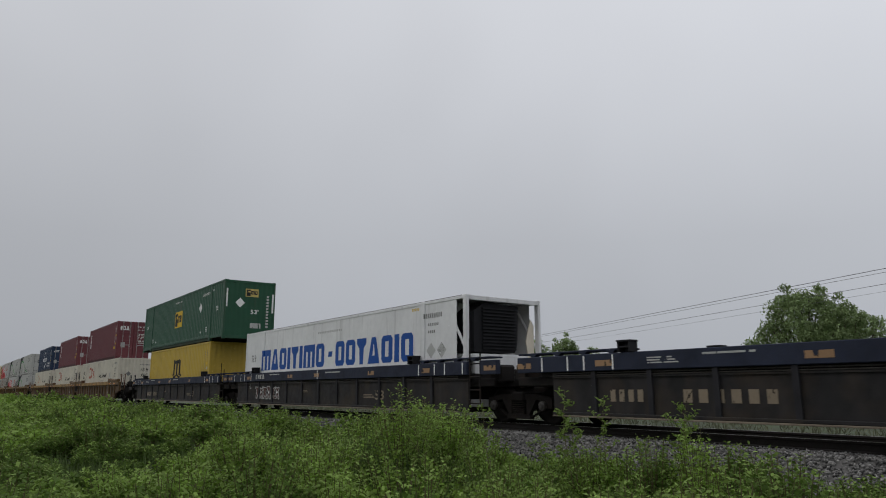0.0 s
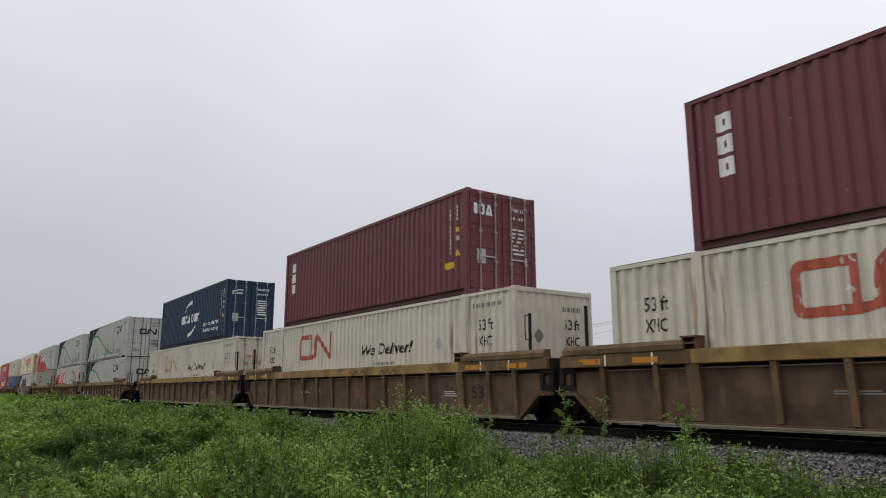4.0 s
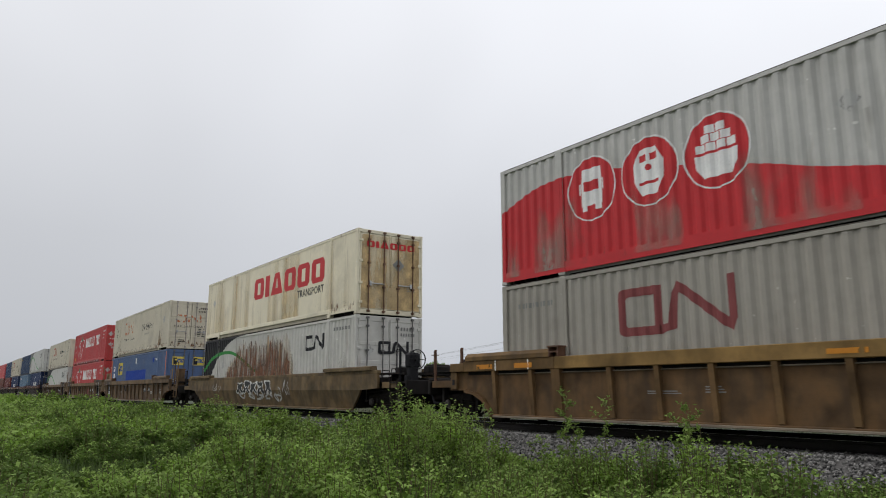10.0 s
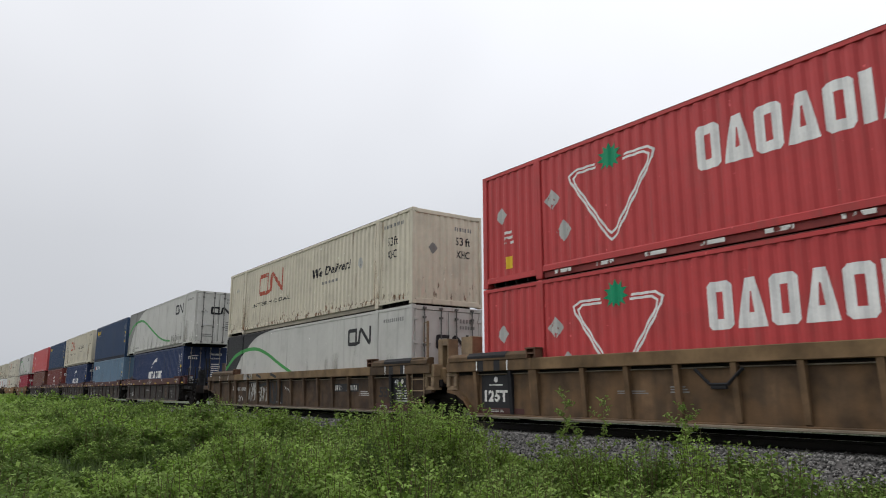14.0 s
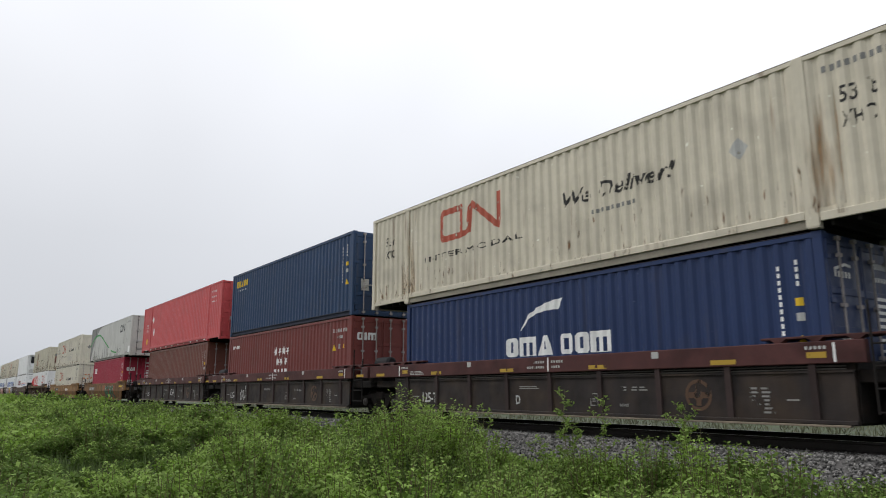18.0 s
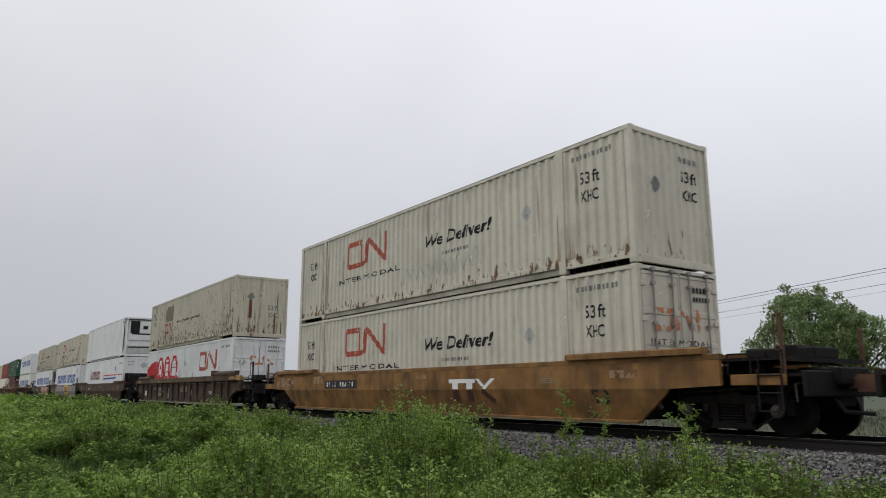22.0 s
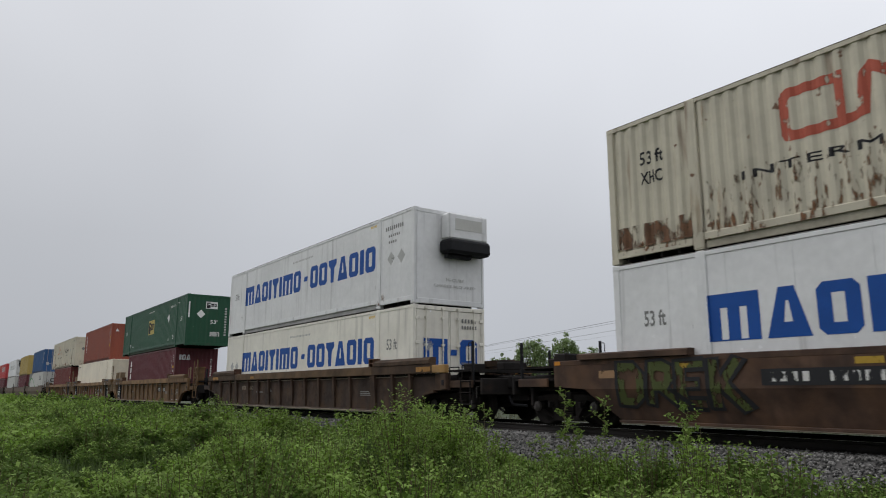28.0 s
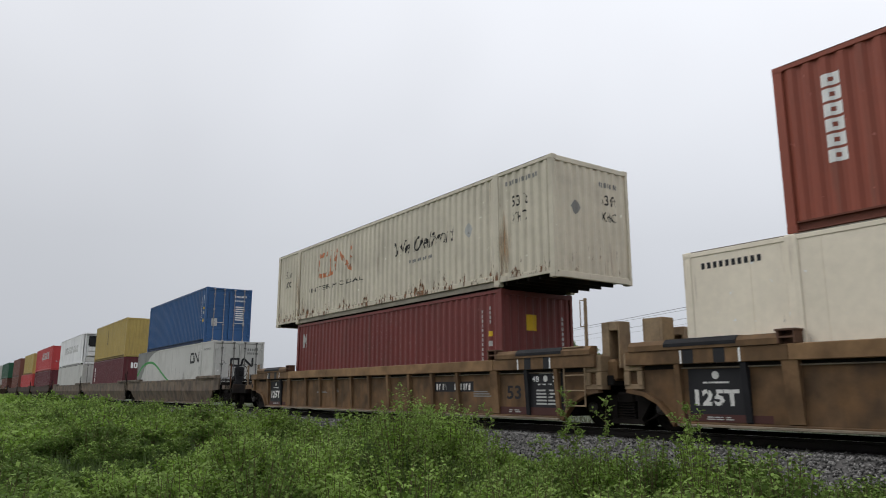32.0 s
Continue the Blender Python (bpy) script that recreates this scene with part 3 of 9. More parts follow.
def seedling(x, y, top, n_leaf, spread, sway):
    """A slim young plant with alternate leaves on a bending stem."""
    root = tagged(new("weed_plant"), "slim leafy weed standing above the others by the ballast", "plant", "tall weeds")
    base = pose(x, y, -0.8)
    h = top + 0.8
    b = Build()
    pts = [Vector((0.05 * math.sin(k * 0.5 + x), 0.05 * math.cos(k * 0.7 + y), h * k / 8)) for k in range(9)]
    for k in range(8):
        b.tube(pts[k], pts[k + 1], 0.006 * (1 - k / 10), 6)
    twigs, c = [], []
    for k in range(10):
        t = 0.42 + 0.055 * k
        p = pts[int(t * 8)].lerp(pts[min(int(t * 8) + 1, 8)], t * 8 % 1)
        a = k * 2.4
        q = p + Vector((math.cos(a), math.sin(a), 0.9)) * spread * random.uniform(0.7, 1.5) * (1.15 - 0.6 * t)
        b.tube(p, q, 0.0028, 4)
        twigs.append((p, q))
    part("stem", b.mesh("stem", M_STEM), root)
    for p, q in twigs:
        for _ in range(n_leaf // 7):
            c.append(p.lerp(q, random.uniform(0.25, 1.08)) + Vector([random.gauss(0, 0.016) for _ in range(3)]))
    for _ in range(n_leaf // 6):
        t = random.uniform(0.5, 1.0)
        c.append(pts[min(int(t * 8), 7)].lerp(pts[min(int(t * 8), 7) + 1], t * 8 % 1) + Vector([random.gauss(0, 0.022) for _ in range(3)]))
    quads_object("leaves", oval_leaves(np.array([tuple(v) for v in c]), np.full(len(c), 0.046)), M_YOUNG, "", "", root)
    root.matrix_basis = base
    SWAYING.append((root, base, [(t, a * sway, b2 * sway) for t, a, b2 in ((0, 0, -0.3), (1.2, 0.4, 0.2), (2.5, -0.2, -0.2), (4.5, 0.3, 0.2), (7, -0.1, 0.1), (9, 0.3, 0.7), (10.5, -0.2, 1.0), (12.5, 0.2, 0.5), (15, -0.2, -0.1), (18, 0.1, -0.3), (20.5, 0.2, 0.1), (23, -0.1, 0.3), (25.5, 0.1, 0.2), (27.5, 0.2, 0.6), (29.5, 0, 0.9), (32, 0.1, 1.6))]))
    return root


for px, py, pt, nl, sp, sw in ((-5.82, 5.78, 0.76, 150, 0.16, 0.7), (-5.78, 5.86, 0.42, 150, 0.17, 0.7), (-5.58, 6.14, 0.70, 100, 0.15, 1.0), (-4.74, 6.44, 0.61, 210, 0.17, 1.4), (-4.80, 6.52, 0.46, 200, 0.17, 1.3),
                               (-4.55, 7.06, 0.23, 60, 0.12, 1.0), (-5.48, 6.63, 0.18, 90, 0.13, 0.8), (-6.49, 5.17, 0.62, 90, 0.19, 0.6), (-6.78, 5.12, 0.51, 90, 0.18, 0.5), (-7.11, 4.84, 0.59, 190, 0.20, 0.4),
                               (-7.03, 4.59, 0.56, 190, 0.20, 0.5), (-7.30, 4.75, 0.48, 170, 0.22, 0.5), (-8.22, 4.77, 0.54, 110, 0.18, 0.5), (-8.47, 4.31, 0.49, 120, 0.20, 0.5), (-5.9, 5.5, 0.25, 130, 0.16, 0.6)):
    seedling(px, py, pt, nl, sp, sw)


# ---------------------------------------------------------------- trees and wires
def tree(name, x, y, h, w, n_leaf, leaf, label, trunk=True, seed=1, low=0.10):
    """Stem, limbs and a broad domed crown of leaf clumps with gaps between them."""
    rng = random.Random(seed)
    root = tagged(new(name), label, "tree" if trunk else "bush", "trees behind the track")
    b = Build()
    clumps = []
    fork = h * (0.22 if trunk else 0.06)
    b.tube(Vector((0, 0, -0.1)), Vector((0.02 * h, 0, fork)), 0.030 * h if trunk else 0.014 * h, 9)
    n = int(30 + 5 * w)
    for k in range(n):
        q = (k + 0.5) / n
        a = k * 2.39996 + rng.uniform(-0.3, 0.3)
        zz = 1 - 1.30 * q                       # from the top of the dome down below its middle
        rr = math.sqrt(max(1 - zz * zz, 0.0)) * rng.uniform(0.72, 1.0)
        tip = Vector((math.cos(a) * rr * w * 0.44, math.sin(a) * rr * w * 0.44, h * (0.44 + 0.47 * zz * rng.uniform(0.88, 1.04))))
        tip.z = max(tip.z, h * low)
        if k % 2 == 0:
            mid = Vector((tip.x * 0.45, tip.y * 0.45, fork + (tip.z - fork) * 0.62))
            b.tube(Vector((0.02 * h, 0, fork)), mid, 0.010 * h, 6), b.tube(mid, tip, 0.005 * h, 5)
        clumps.append((tip, rng.uniform(0.075, 0.125) * (h + w) / 2, 1.0))
        if k % 3 == 0:
            clumps.append((Vector((tip.x * 0.55, tip.y * 0.55, tip.z * 0.8)), 0.13 * (h + w) / 2, 0.7))
        if k % 2 == 1:
            out = 1 + rng.uniform(0.05, 0.13)
            clumps.append((Vector((tip.x * out, tip.y * out, tip.z * out)), 0.05 * (h + w) / 2, 0.35))
    part("trunk", b.mesh("trunk", M_BARK), root)
    c = []
    share = n_leaf / sum(v[2] for v in clumps)
    for p, r, f in clumps:
        per = max(int(share * f), 20)
        g = RNG.normal(0, 1, (per, 3))
        g /= np.linalg.norm(g, axis=1)[:, None]
        c.append(np.array(p) + g * r * (RNG.random((per, 1)) ** 0.4) * np.array([1, 1, 0.78]))
    c = np.concatenate(c)
    c[:, 2] = np.maximum(c[:, 2], 0.05)
    quads_object("crown", leaves(c, np.full(len(c), leaf), 0.7), M_TREELEAF, "", "", root)
    root.matrix_basis = pose(x, y, -0.8)
    return root


tree("tree", -22.2, 42.0, 8.0, 6.7, 24000, 0.20, "broad round-crowned green tree standing alone in the field", True, 3)
tree("tree", -19.8, 42.2, 6.5, 6.4, 15000, 0.20, "low green tree beside a larger one", True, 8)
tree("bush", -26.4, 42.0, 4.3, 2.4, 2600, 0.20, "low green shrub at the foot of the tree", False, 12)
tree("bush", -46.4, 42.0, 6.2, 4.0, 6000, 0.26, "pale green leafy bush behind the track", False, 6)
tree("bush", -42.7, 42.4, 6.3, 3.4, 5000, 0.26, "pale green leafy bush behind the track", False, 9)
tree("bush", -39.6, 42.0, 5.2, 3.0, 1500, 0.24, "thin green bush behind the track", False, 13)
tree("bush", -36.4, 42.0, 4.4, 2.6, 1500, 0.24, "thin green bush behind the track", False, 14)
tree("bush", -50.3, 42.0, 4.8, 3.0, 3000, 0.26, "green bush behind the track", False, 15)
tree("bush", -55.9, 42.0, 4.9, 2.2, 2200, 0.26, "small green bush behind the track", False, 16)
tree("bush", -28.6, 42.0, 4.1, 1.5, 700, 0.18, "slight young bush in the field", False, 17)
tree("bush", -64.4, 38.5, 5.4, 6.2, 6000, 0.36, "pale green leafy bush behind the track", False, 7)
tree("bush", -61.0, 42.0, 4.6, 4.0, 3500, 0.36, "green bush behind the track", False, 10)
M_WIRE = material("weathered_cable", (0.16, 0.16, 0.17), 0.6, 0.4, 0.1, 4)
M_POLE = material("grey_timber_pole", (0.20, 0.17, 0.14), 0.9, 0, 0.2, 3, 0.4)
# the line runs slantwise behind the track between two poles
P_NEAR, P_FAR = Vector((12.0, 28.6, -0.8)), Vector((-102.1, 70.1, -0.8))
for p in (P_NEAR, P_FAR):
    pl = tagged(new("utility_pole"), "grey timber pole with a crossarm that carries the wires", "pole", "power line")
    part("pole_shaft", Build().lathe([(0.0, 0.0), (0.15, 0.0), (0.11, 8.1), (0.0, 8.1)], (0, 0, 0), "z", 14).mesh("pole_shaft", M_POLE), pl)
    part("crossarm", Build().box(-0.06, 0.06, -0.7, 0.7, 7.6, 7.74, 0.01).mesh("crossarm", M_POLE), pl)
    pl.matrix_basis = pose(p.x, p.y, p.z, 0, 0, -20)
for off, z0, z1, sag, thick in ((0.0, 6.69, 6.69, 0.08, 0.017), (0.35, 6.57, 6.62, 0.10, 0.012), (0.0, 6.04, 6.02, 0.25, 0.013), (0.3, 5.82, 5.82, 0.4, 0.007)):
    b = Build()
    rings = []
    for k in range(25):
        t = k / 24
        q = P_NEAR.lerp(P_FAR, t)
        q = Vector((q.x + off * 0.34, q.y + off * 0.94, z0 + (z1 - z0) * t + (0.25 - sag * 4 * t * (1 - t))))
        rings += [(q.x + thick * 0.34 * math.cos(g), q.y + thick * 0.94 * math.cos(g), q.z + thick * math.sin(g)) for g in (0.3, 1.6, 2.8, 4.1, 5.3)]
    b.face_set(rings, [(5 * k + j, 5 * k + (j + 1) % 5, 5 * k + 5 + (j + 1) % 5, 5 * k + 5 + j) for k in range(24) for j in range(5)])
    tagged(new("power_cable", b.mesh("power_cable", M_WIRE)), "thin grey overhead cable slung between poles", "cable", "power line")
# ---------------------------------------------------------------- containers
HC = 2.896
FT53, FT40 = 16.154, 12.192


def wave(x, pitch=0.278):
    """Depth, 0 to 1, of a trapezoid corrugation at x."""
    p = (x / pitch) % 1.0
    return 0.0 if p < 0.26 else (p - 0.26) / 0.245 if p < 0.505 else 1.0 if p < 0.755 else (1.0 - p) / 0.245


def breaks(x0, x1, pitch=0.278):
    k, out = math.floor(x0 / pitch), []
    while k * pitch < x1:
        out += [(k + a) * pitch for a in (0, 0.26, 0.505, 0.755)]
        k += 1
    return [x0] + [x for x in out if x0 + 0.004 < x < x1 - 0.004] + [x1]


def corrugated(x0, x1, z0, z1, out, depth, mat, name, pitch=0.278, axis="x"):
    """Sheet with upright corrugations; its outer face lies at out, the hollows go inwards (towards zero)."""
    b = Build()
    xs = breaks(x0, x1, pitch)
    sgn = -1 if out > 0 else 1
    vs = []
    for x in xs:
        o = out + sgn * depth * wave(x, pitch)
        vs += [(x, o, z0), (x, o, z1)] if axis == "x" else [(o, x, z0), (o, x, z1)]
    b.face_set(vs, [(2 * i, 2 * i + 2, 2 * i + 3, 2 * i + 1) for i in range(len(xs) - 1)])
    return b.mesh(name, mat)


def container(paint, length, front="door", skin="corr", label="", rail=None, group="stacked containers"):
    """A steel box with its origin at the middle of its underside; +x is the end that leads."""
    root = tagged(new("shipping_container"), label, "container", group)
    root["long"], root["skin"], root["front"] = int(length > 14), skin, front
    m = CAN[paint]
    w = 2.591 if length > 14 else 2.438
    hl, hw = length / 2, w / 2
    long = length > 14
    mr = CAN[rail] if rail else m
    key = (paint, long)
    deep = 0.016 if long and paint in ("green", "redfaded") else 0.026 if paint in ("red", "yellow", "maroon", "brown", "cai") else 0.036
    root["deep"] = deep

    def side():
        if skin == "corr":
            return corrugated(-hl + 0.1, hl - 0.1, 0.17, HC - 0.09, -hw + 0.012, deep, m, "side_panel")
        xs = [(-hl + 0.1, 0.014)]
        x = -hl + 1.32
        while x < hl - 0.3:
            xs += [(x - 0.006, 0.014), (x - 0.003, 0.020), (x + 0.003, 0.020), (x + 0.006, 0.014)]
            x += 1.22
        if front in ("grille", "tk"):
            xs = [q for q in xs if q[0] < hl - 1.1] + [(hl - (0.45 if front == 'grille' else 0.95), 0.014)]
        else:
            xs.append((hl - 0.1, 0.014))
        b = Build().face_set([(x, -hw + d, z) for x, d in xs for z in (0.17, HC - 0.09)], [(2 * i, 2 * i + 2, 2 * i + 3, 2 * i + 1) for i in range(len(xs) - 1)])
        return b.mesh("side_panel", m)
    me = cached((key, skin, front if front in ("grille", "tk") else "", "side"), side)
    part("side_panel", me, root), part("side_panel", me, root, Matrix.Diagonal((1, -1, 1, 1)))
    me = cached((key, "roof"), lambda: Build().box(-hl + 0.06, hl - 0.06, -hw + 0.06, hw - 0.06, HC - 0.06, HC - 0.02).face_set(
        [(x, y, HC - 0.012) for k in range(int(length / 0.6)) for x, y in ((-hl + 0.3 + k * 0.6, -hw + 0.2), (-hl + 0.5 + k * 0.6, -hw + 0.2), (-hl + 0.5 + k * 0.6, hw - 0.2), (-hl + 0.3 + k * 0.6, hw - 0.2))],
        [(4 * k, 4 * k + 1, 4 * k + 2, 4 * k + 3) for k in range(int(length / 0.6))]).mesh("roof", m))
    part("roof", me, root)

    def under():
        # floor and cross-members as one comb-shaped section
        comb, x = [(-hl + 0.1, 0.18), (-hl + 0.1, 0.13)], -hl + 0.35
        while x < hl - 0.3:
            comb += [(x, 0.13), (x, 0.02), (x + 0.05, 0.02), (x + 0.05, 0.13)]
            x += 0.4
        return Build().prism(comb + [(hl - 0.1, 0.13), (hl - 0.1, 0.18)], "y", -hw + 0.07, hw - 0.07).mesh("underframe", M_UNDER)
    part("underframe", cached((long, "under"), under), root)
    me = cached((key, rail, "toprail"), lambda: Build().box(-hl + 0.1, hl - 0.1, -hw, -hw + 0.06, HC - 0.10, HC - 0.018, 0.008).mesh("top_rail", mr))
    part("top_rail", me, root), part("top_rail", me, root, turn_z())
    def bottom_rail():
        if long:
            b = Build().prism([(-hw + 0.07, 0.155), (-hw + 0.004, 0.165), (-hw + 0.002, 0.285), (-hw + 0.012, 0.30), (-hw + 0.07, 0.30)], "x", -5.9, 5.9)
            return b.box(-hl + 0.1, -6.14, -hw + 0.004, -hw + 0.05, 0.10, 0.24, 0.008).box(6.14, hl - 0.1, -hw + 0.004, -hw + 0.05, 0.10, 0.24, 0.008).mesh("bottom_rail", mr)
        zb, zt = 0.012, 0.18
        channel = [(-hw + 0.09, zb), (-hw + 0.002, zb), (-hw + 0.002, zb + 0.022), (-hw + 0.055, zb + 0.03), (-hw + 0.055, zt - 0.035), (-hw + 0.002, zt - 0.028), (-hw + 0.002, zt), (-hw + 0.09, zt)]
        # channel colour holds grime and part of the shade low on the box
        return Build().prism(channel, "x", -hl + 0.17, hl - 0.17).mesh("bottom_rail", grimy_shaded(rail or paint))
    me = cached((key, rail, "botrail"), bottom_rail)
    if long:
        base = cached((key, rail, "base"), lambda: Build().box(-5.9, 5.9, -hw + 0.045, -hw + 0.085, 0.015, 0.154, 0.006).mesh("base_rail", grimy_shaded(rail or paint, 0.3 if paint in ("ivory", "rusty") else 0.55)))
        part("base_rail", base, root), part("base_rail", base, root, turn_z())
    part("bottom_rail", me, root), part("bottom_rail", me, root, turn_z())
    posts = [(-hl, -1), (hl, 1)]
    me = cached((key, "roofedge"), lambda: Build().box(-hl + 0.18, hl - 0.18, -hw + 0.003, -hw + 0.075, HC - 0.017, HC - 0.001, 0.004).mesh("roof_edge", grimy_shaded(rail or paint, 0.8)))
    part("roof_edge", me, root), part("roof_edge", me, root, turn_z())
    me = cached((key, rail, "post"), lambda: Build().box(-0.16, 0, -0.002, 0.09, 0.1, HC - 0.1, 0.012).mesh("corner_post", mr))
    for x, sx in posts:
        if sx > 0:
            part("corner_post", me, root, pose(x, -hw, 0)), part("corner_post", me, root, pose(x, hw, 0) @ pose(0, 0, 0, 0, 0, 180) @ Matrix.Diagonal((-1, 1, 1, 1)))
        else:
            part("corner_post", me, root, pose(x, hw, 0, 0, 0, 180)), part("corner_post", me, root, pose(x, -hw, 0) @ Matrix.Diagonal((-1, 1, 1, 1)))
    if long:
        me = cached((key, rail, "mid"), lambda: Build().box(-0.11, 0.11, -0.010, 0.05, 0.02, HC - 0.02, 0.012).box(-0.03, 0.03, -0.014, 0, 0.3, HC - 0.2).mesh("lifting_post", mr))
        for x in (-6.02, 6.02):
            part("lifting_post", me, root, pose(x, -hw, 0)), part("lifting_post", me, root, pose(x, hw, 0, 0, 0, 180))
    me = cached((rail or paint, "cast"), lambda: Build().box(-0.09, 0.09, -0.08, 0.08, 0, 0.12, 0.01).box(-0.05, 0.05, -0.084, -0.07, 0.035, 0.085).mesh("corner_casting", mr))
    for x in ((-hl + 0.088, hl - 0.088) + ((-6.02, 6.02) if long else ())):
        for y in (-hw + 0.076, hw - 0.076):
            for z in (0, HC - 0.12):
                part("corner_casting", me, root, pose(x, y, z, 0, 0, 0 if y < 0 else 180))
    # ends
    me = cached((key, "header"), lambda: Build().box(-0.09, 0.0, -hw + 0.12, hw - 0.12, HC - 0.14, HC - 0.018, 0.01).mesh("end_header", mr))
    part("end_header", me, root, pose(hl, 0, 0)), part("end_header", me, root, turn_z(-hl))
    me = cached((key, "endsill"), lambda: Build().box(-0.09, 0, -hw + 0.12, hw - 0.12, 0.015, 0.17, 0.01).mesh("end_sill", mr))
    part("end_sill", me, root, pose(hl, 0, 0)), part("end_sill", me, root, turn_z(-hl))
    me = cached((key, "blank"), lambda: corrugated(-hw + 0.09, hw - 0.09, 0.16, HC - 0.13, -0.015, 0.036, m, "end_wall", 0.25, "y"))
    part("end_wall", me, root, turn_z(-hl))
    if front == "blank":
        me2 = cached((key, "blankf"), lambda: corrugated(-hw + 0.09, hw - 0.09, 0.16, HC - 0.13, hl - 0.012, deep, m, "end_wall", 0.25, "y"))
        part("end_wall", me2, root)
    elif front == "door":
        def leaf():
            b = Build().box(-0.05, -0.015, 0.012, hw - 0.10, 0.18, HC - 0.15)
            for z in (0.66, 1.28, 1.9, HC - 0.2):
                if skin == "corr":
                    b.box(-0.03, 0.0, 0.03, hw - 0.12, z, z + 0.12, 0.01)
            b.box(-0.03, 0.003, 0.012, 0.06, 0.18, HC - 0.15, 0.01).box(-0.03, 0.003, hw - 0.15, hw - 0.10, 0.18, HC - 0.15, 0.01)
            return b.mesh("door_leaf", m)
        ml = cached((key, skin, "leaf"), leaf)

        def rod(y):
            b = Build().tube((0.035, y, 0.06), (0.035, y, HC - 0.05), 0.02, 8)
            for z in (0.08, 0.9, 1.7, 2.5, HC - 0.12):
                b.box(0, 0.065, y - 0.05, y + 0.05, z, z + 0.06)
            return b.mesh("lock_rod", (M_RODPALE if paint in ("beige", "ivory", "rusty") else M_RUSTY if paint == "clarke" else M_RODS if paint in ("grey", "greyrust", "darkgrey", "empblue") else CAN[paint]) if long else M_RODPALE)
        for s in (1, -1):
            lf = part("door_leaf", ml, root, pose(hl, 0, 0) @ Matrix.Diagonal((1, s, 1, 1)))
            for y in (0.28, hw - 0.42):
                mrod = cached(("rod", long, skin, paint if long else "", round(y, 2)), lambda: rod(y))
                part("lock_rod", mrod, lf)
            mh = cached(("handle", hw), lambda: Build().box(0.03, 0.06, 0.28, 0.80, 1.02, 1.06, 0.008).box(0, 0.05, 0.76, 0.84, 0.96, 1.12).mesh("door_handle", M_GALV))
            part("door_handle", mh, lf)
            mg = cached(("hinge", hw, paint), lambda: Build().box(-0.02, 0.025, hw - 0.2, hw - 0.06, 0, 0.09, 0.01).mesh("hinge", mr))
            for z in (0.35, 1.0, 1.75, 2.45):
                part("hinge", mg, lf, pose(0, 0, z))
    elif front == "mo":
        part("end_wall", cached((key, "flat"), lambda: Build().box(hl - 0.05, hl - 0.012, -hw + 0.1, hw - 0.1, 0.16, HC - 0.13).mesh("end_wall", m)), root)
        u = part("refrigeration_unit", Build().box(hl - 0.01, hl + 0.42, -0.35, 1.15, 1.95, HC - 0.12, 0.06).mesh("refrigeration_unit", m), root)
        part("grille", Build().box(hl - 0.01, hl + 0.55, -0.42, 1.18, 1.52, 1.95, 0.08).box(hl + 0.1, hl + 0.3, -0.3, 0.6, 1.4, 1.52, 0.02).mesh("grille", M_BLACK), root)
        part("badge", Build().box(hl + 0.42, hl + 0.43, -0.1, 0.9, 2.25, 2.6).mesh("badge", CAN["grey"]), u)
    else:
        # recessed cooling machine behind an open frame
        part("end_wall", cached((key, "recess"), lambda: Build().box(hl - 1.05, hl - 1.0, -hw + 0.1, hw - 0.1, 0.16, HC - 0.1).box(hl - 1.05, hl - 0.05, -hw + 0.1, hw - 0.1, 0.14, 0.2).mesh("end_wall", m)), root)
        if front == "tk":
            u = part("refrigeration_unit", Build().box(hl - 1.0, hl - 0.12, -1.02, 1.02, 1.15, 2.68, 0.08).box(hl - 0.98, hl - 0.2, -1.0, 1.0, 0.75, 1.15, 0.04).mesh("refrigeration_unit", CAN["white"]), root)
            for a, bb in ((-1.0, -0.36), (0.42, 1.0)):
                part("grille", Build().box(hl - 0.13, hl - 0.095, a, bb, 1.72, 2.62, 0.02).mesh("grille", M_BLACK), u)
            part("badge_plate", Build().box(hl - 0.13, hl - 0.1, -0.34, 0.40, 1.8, 2.6, 0.01).mesh("badge_plate", CAN["white"]), u)
            part("badge", Build().box(hl - 0.1, hl - 0.094, -0.13, 0.2, 2.02, 2.28).mesh("badge", M_BLACK), u)
            part("skirt", Build().box(hl - 0.13, hl - 0.1, -0.9, 0.95, 1.62, 1.72).mesh("skirt", M_BLACK), u)
            part("fuel_tank", Build().box(hl - 0.9, hl - 0.1, -1.1, 1.1, 0.22, 0.62, 0.03).mesh("fuel_tank", CAN["grey"]), root)
        else:
            u = part("refrigeration_unit", Build().prism([(-0.92, 1.42), (0.48, 1.42), (0.56, 1.6), (0.62, 2.70), (-0.60, 2.72), (-0.92, 2.50)], "x", hl - 0.95, hl - 0.18).mesh("refrigeration_unit", M_BLACK), root)
            b = Build()
            for k in range(13):
                b.box(hl - 0.19, hl - 0.12, -0.66, 0.50, 1.5 + k * 0.088, 1.54 + k * 0.088)
            part("grille", b.mesh("grille", M_BLACK), u)
            part("machine_skirt", Build().box(hl - 0.9, hl - 0.16, -0.95, 0.98, 0.30, 1.38, 0.05).mesh("machine_skirt", CAN["white"]), root)
            part("frost_panel", Build().prism([(0.80, 0.5), (1.18, 0.5), (1.19, 2.2), (1.08, 2.36), (0.98, 2.05), (0.90, 1.75), (0.96, 1.4), (0.86, 1.0)], "x", hl - 0.22, hl - 0.18).mesh("frost_panel", CAN["cream"]), root)
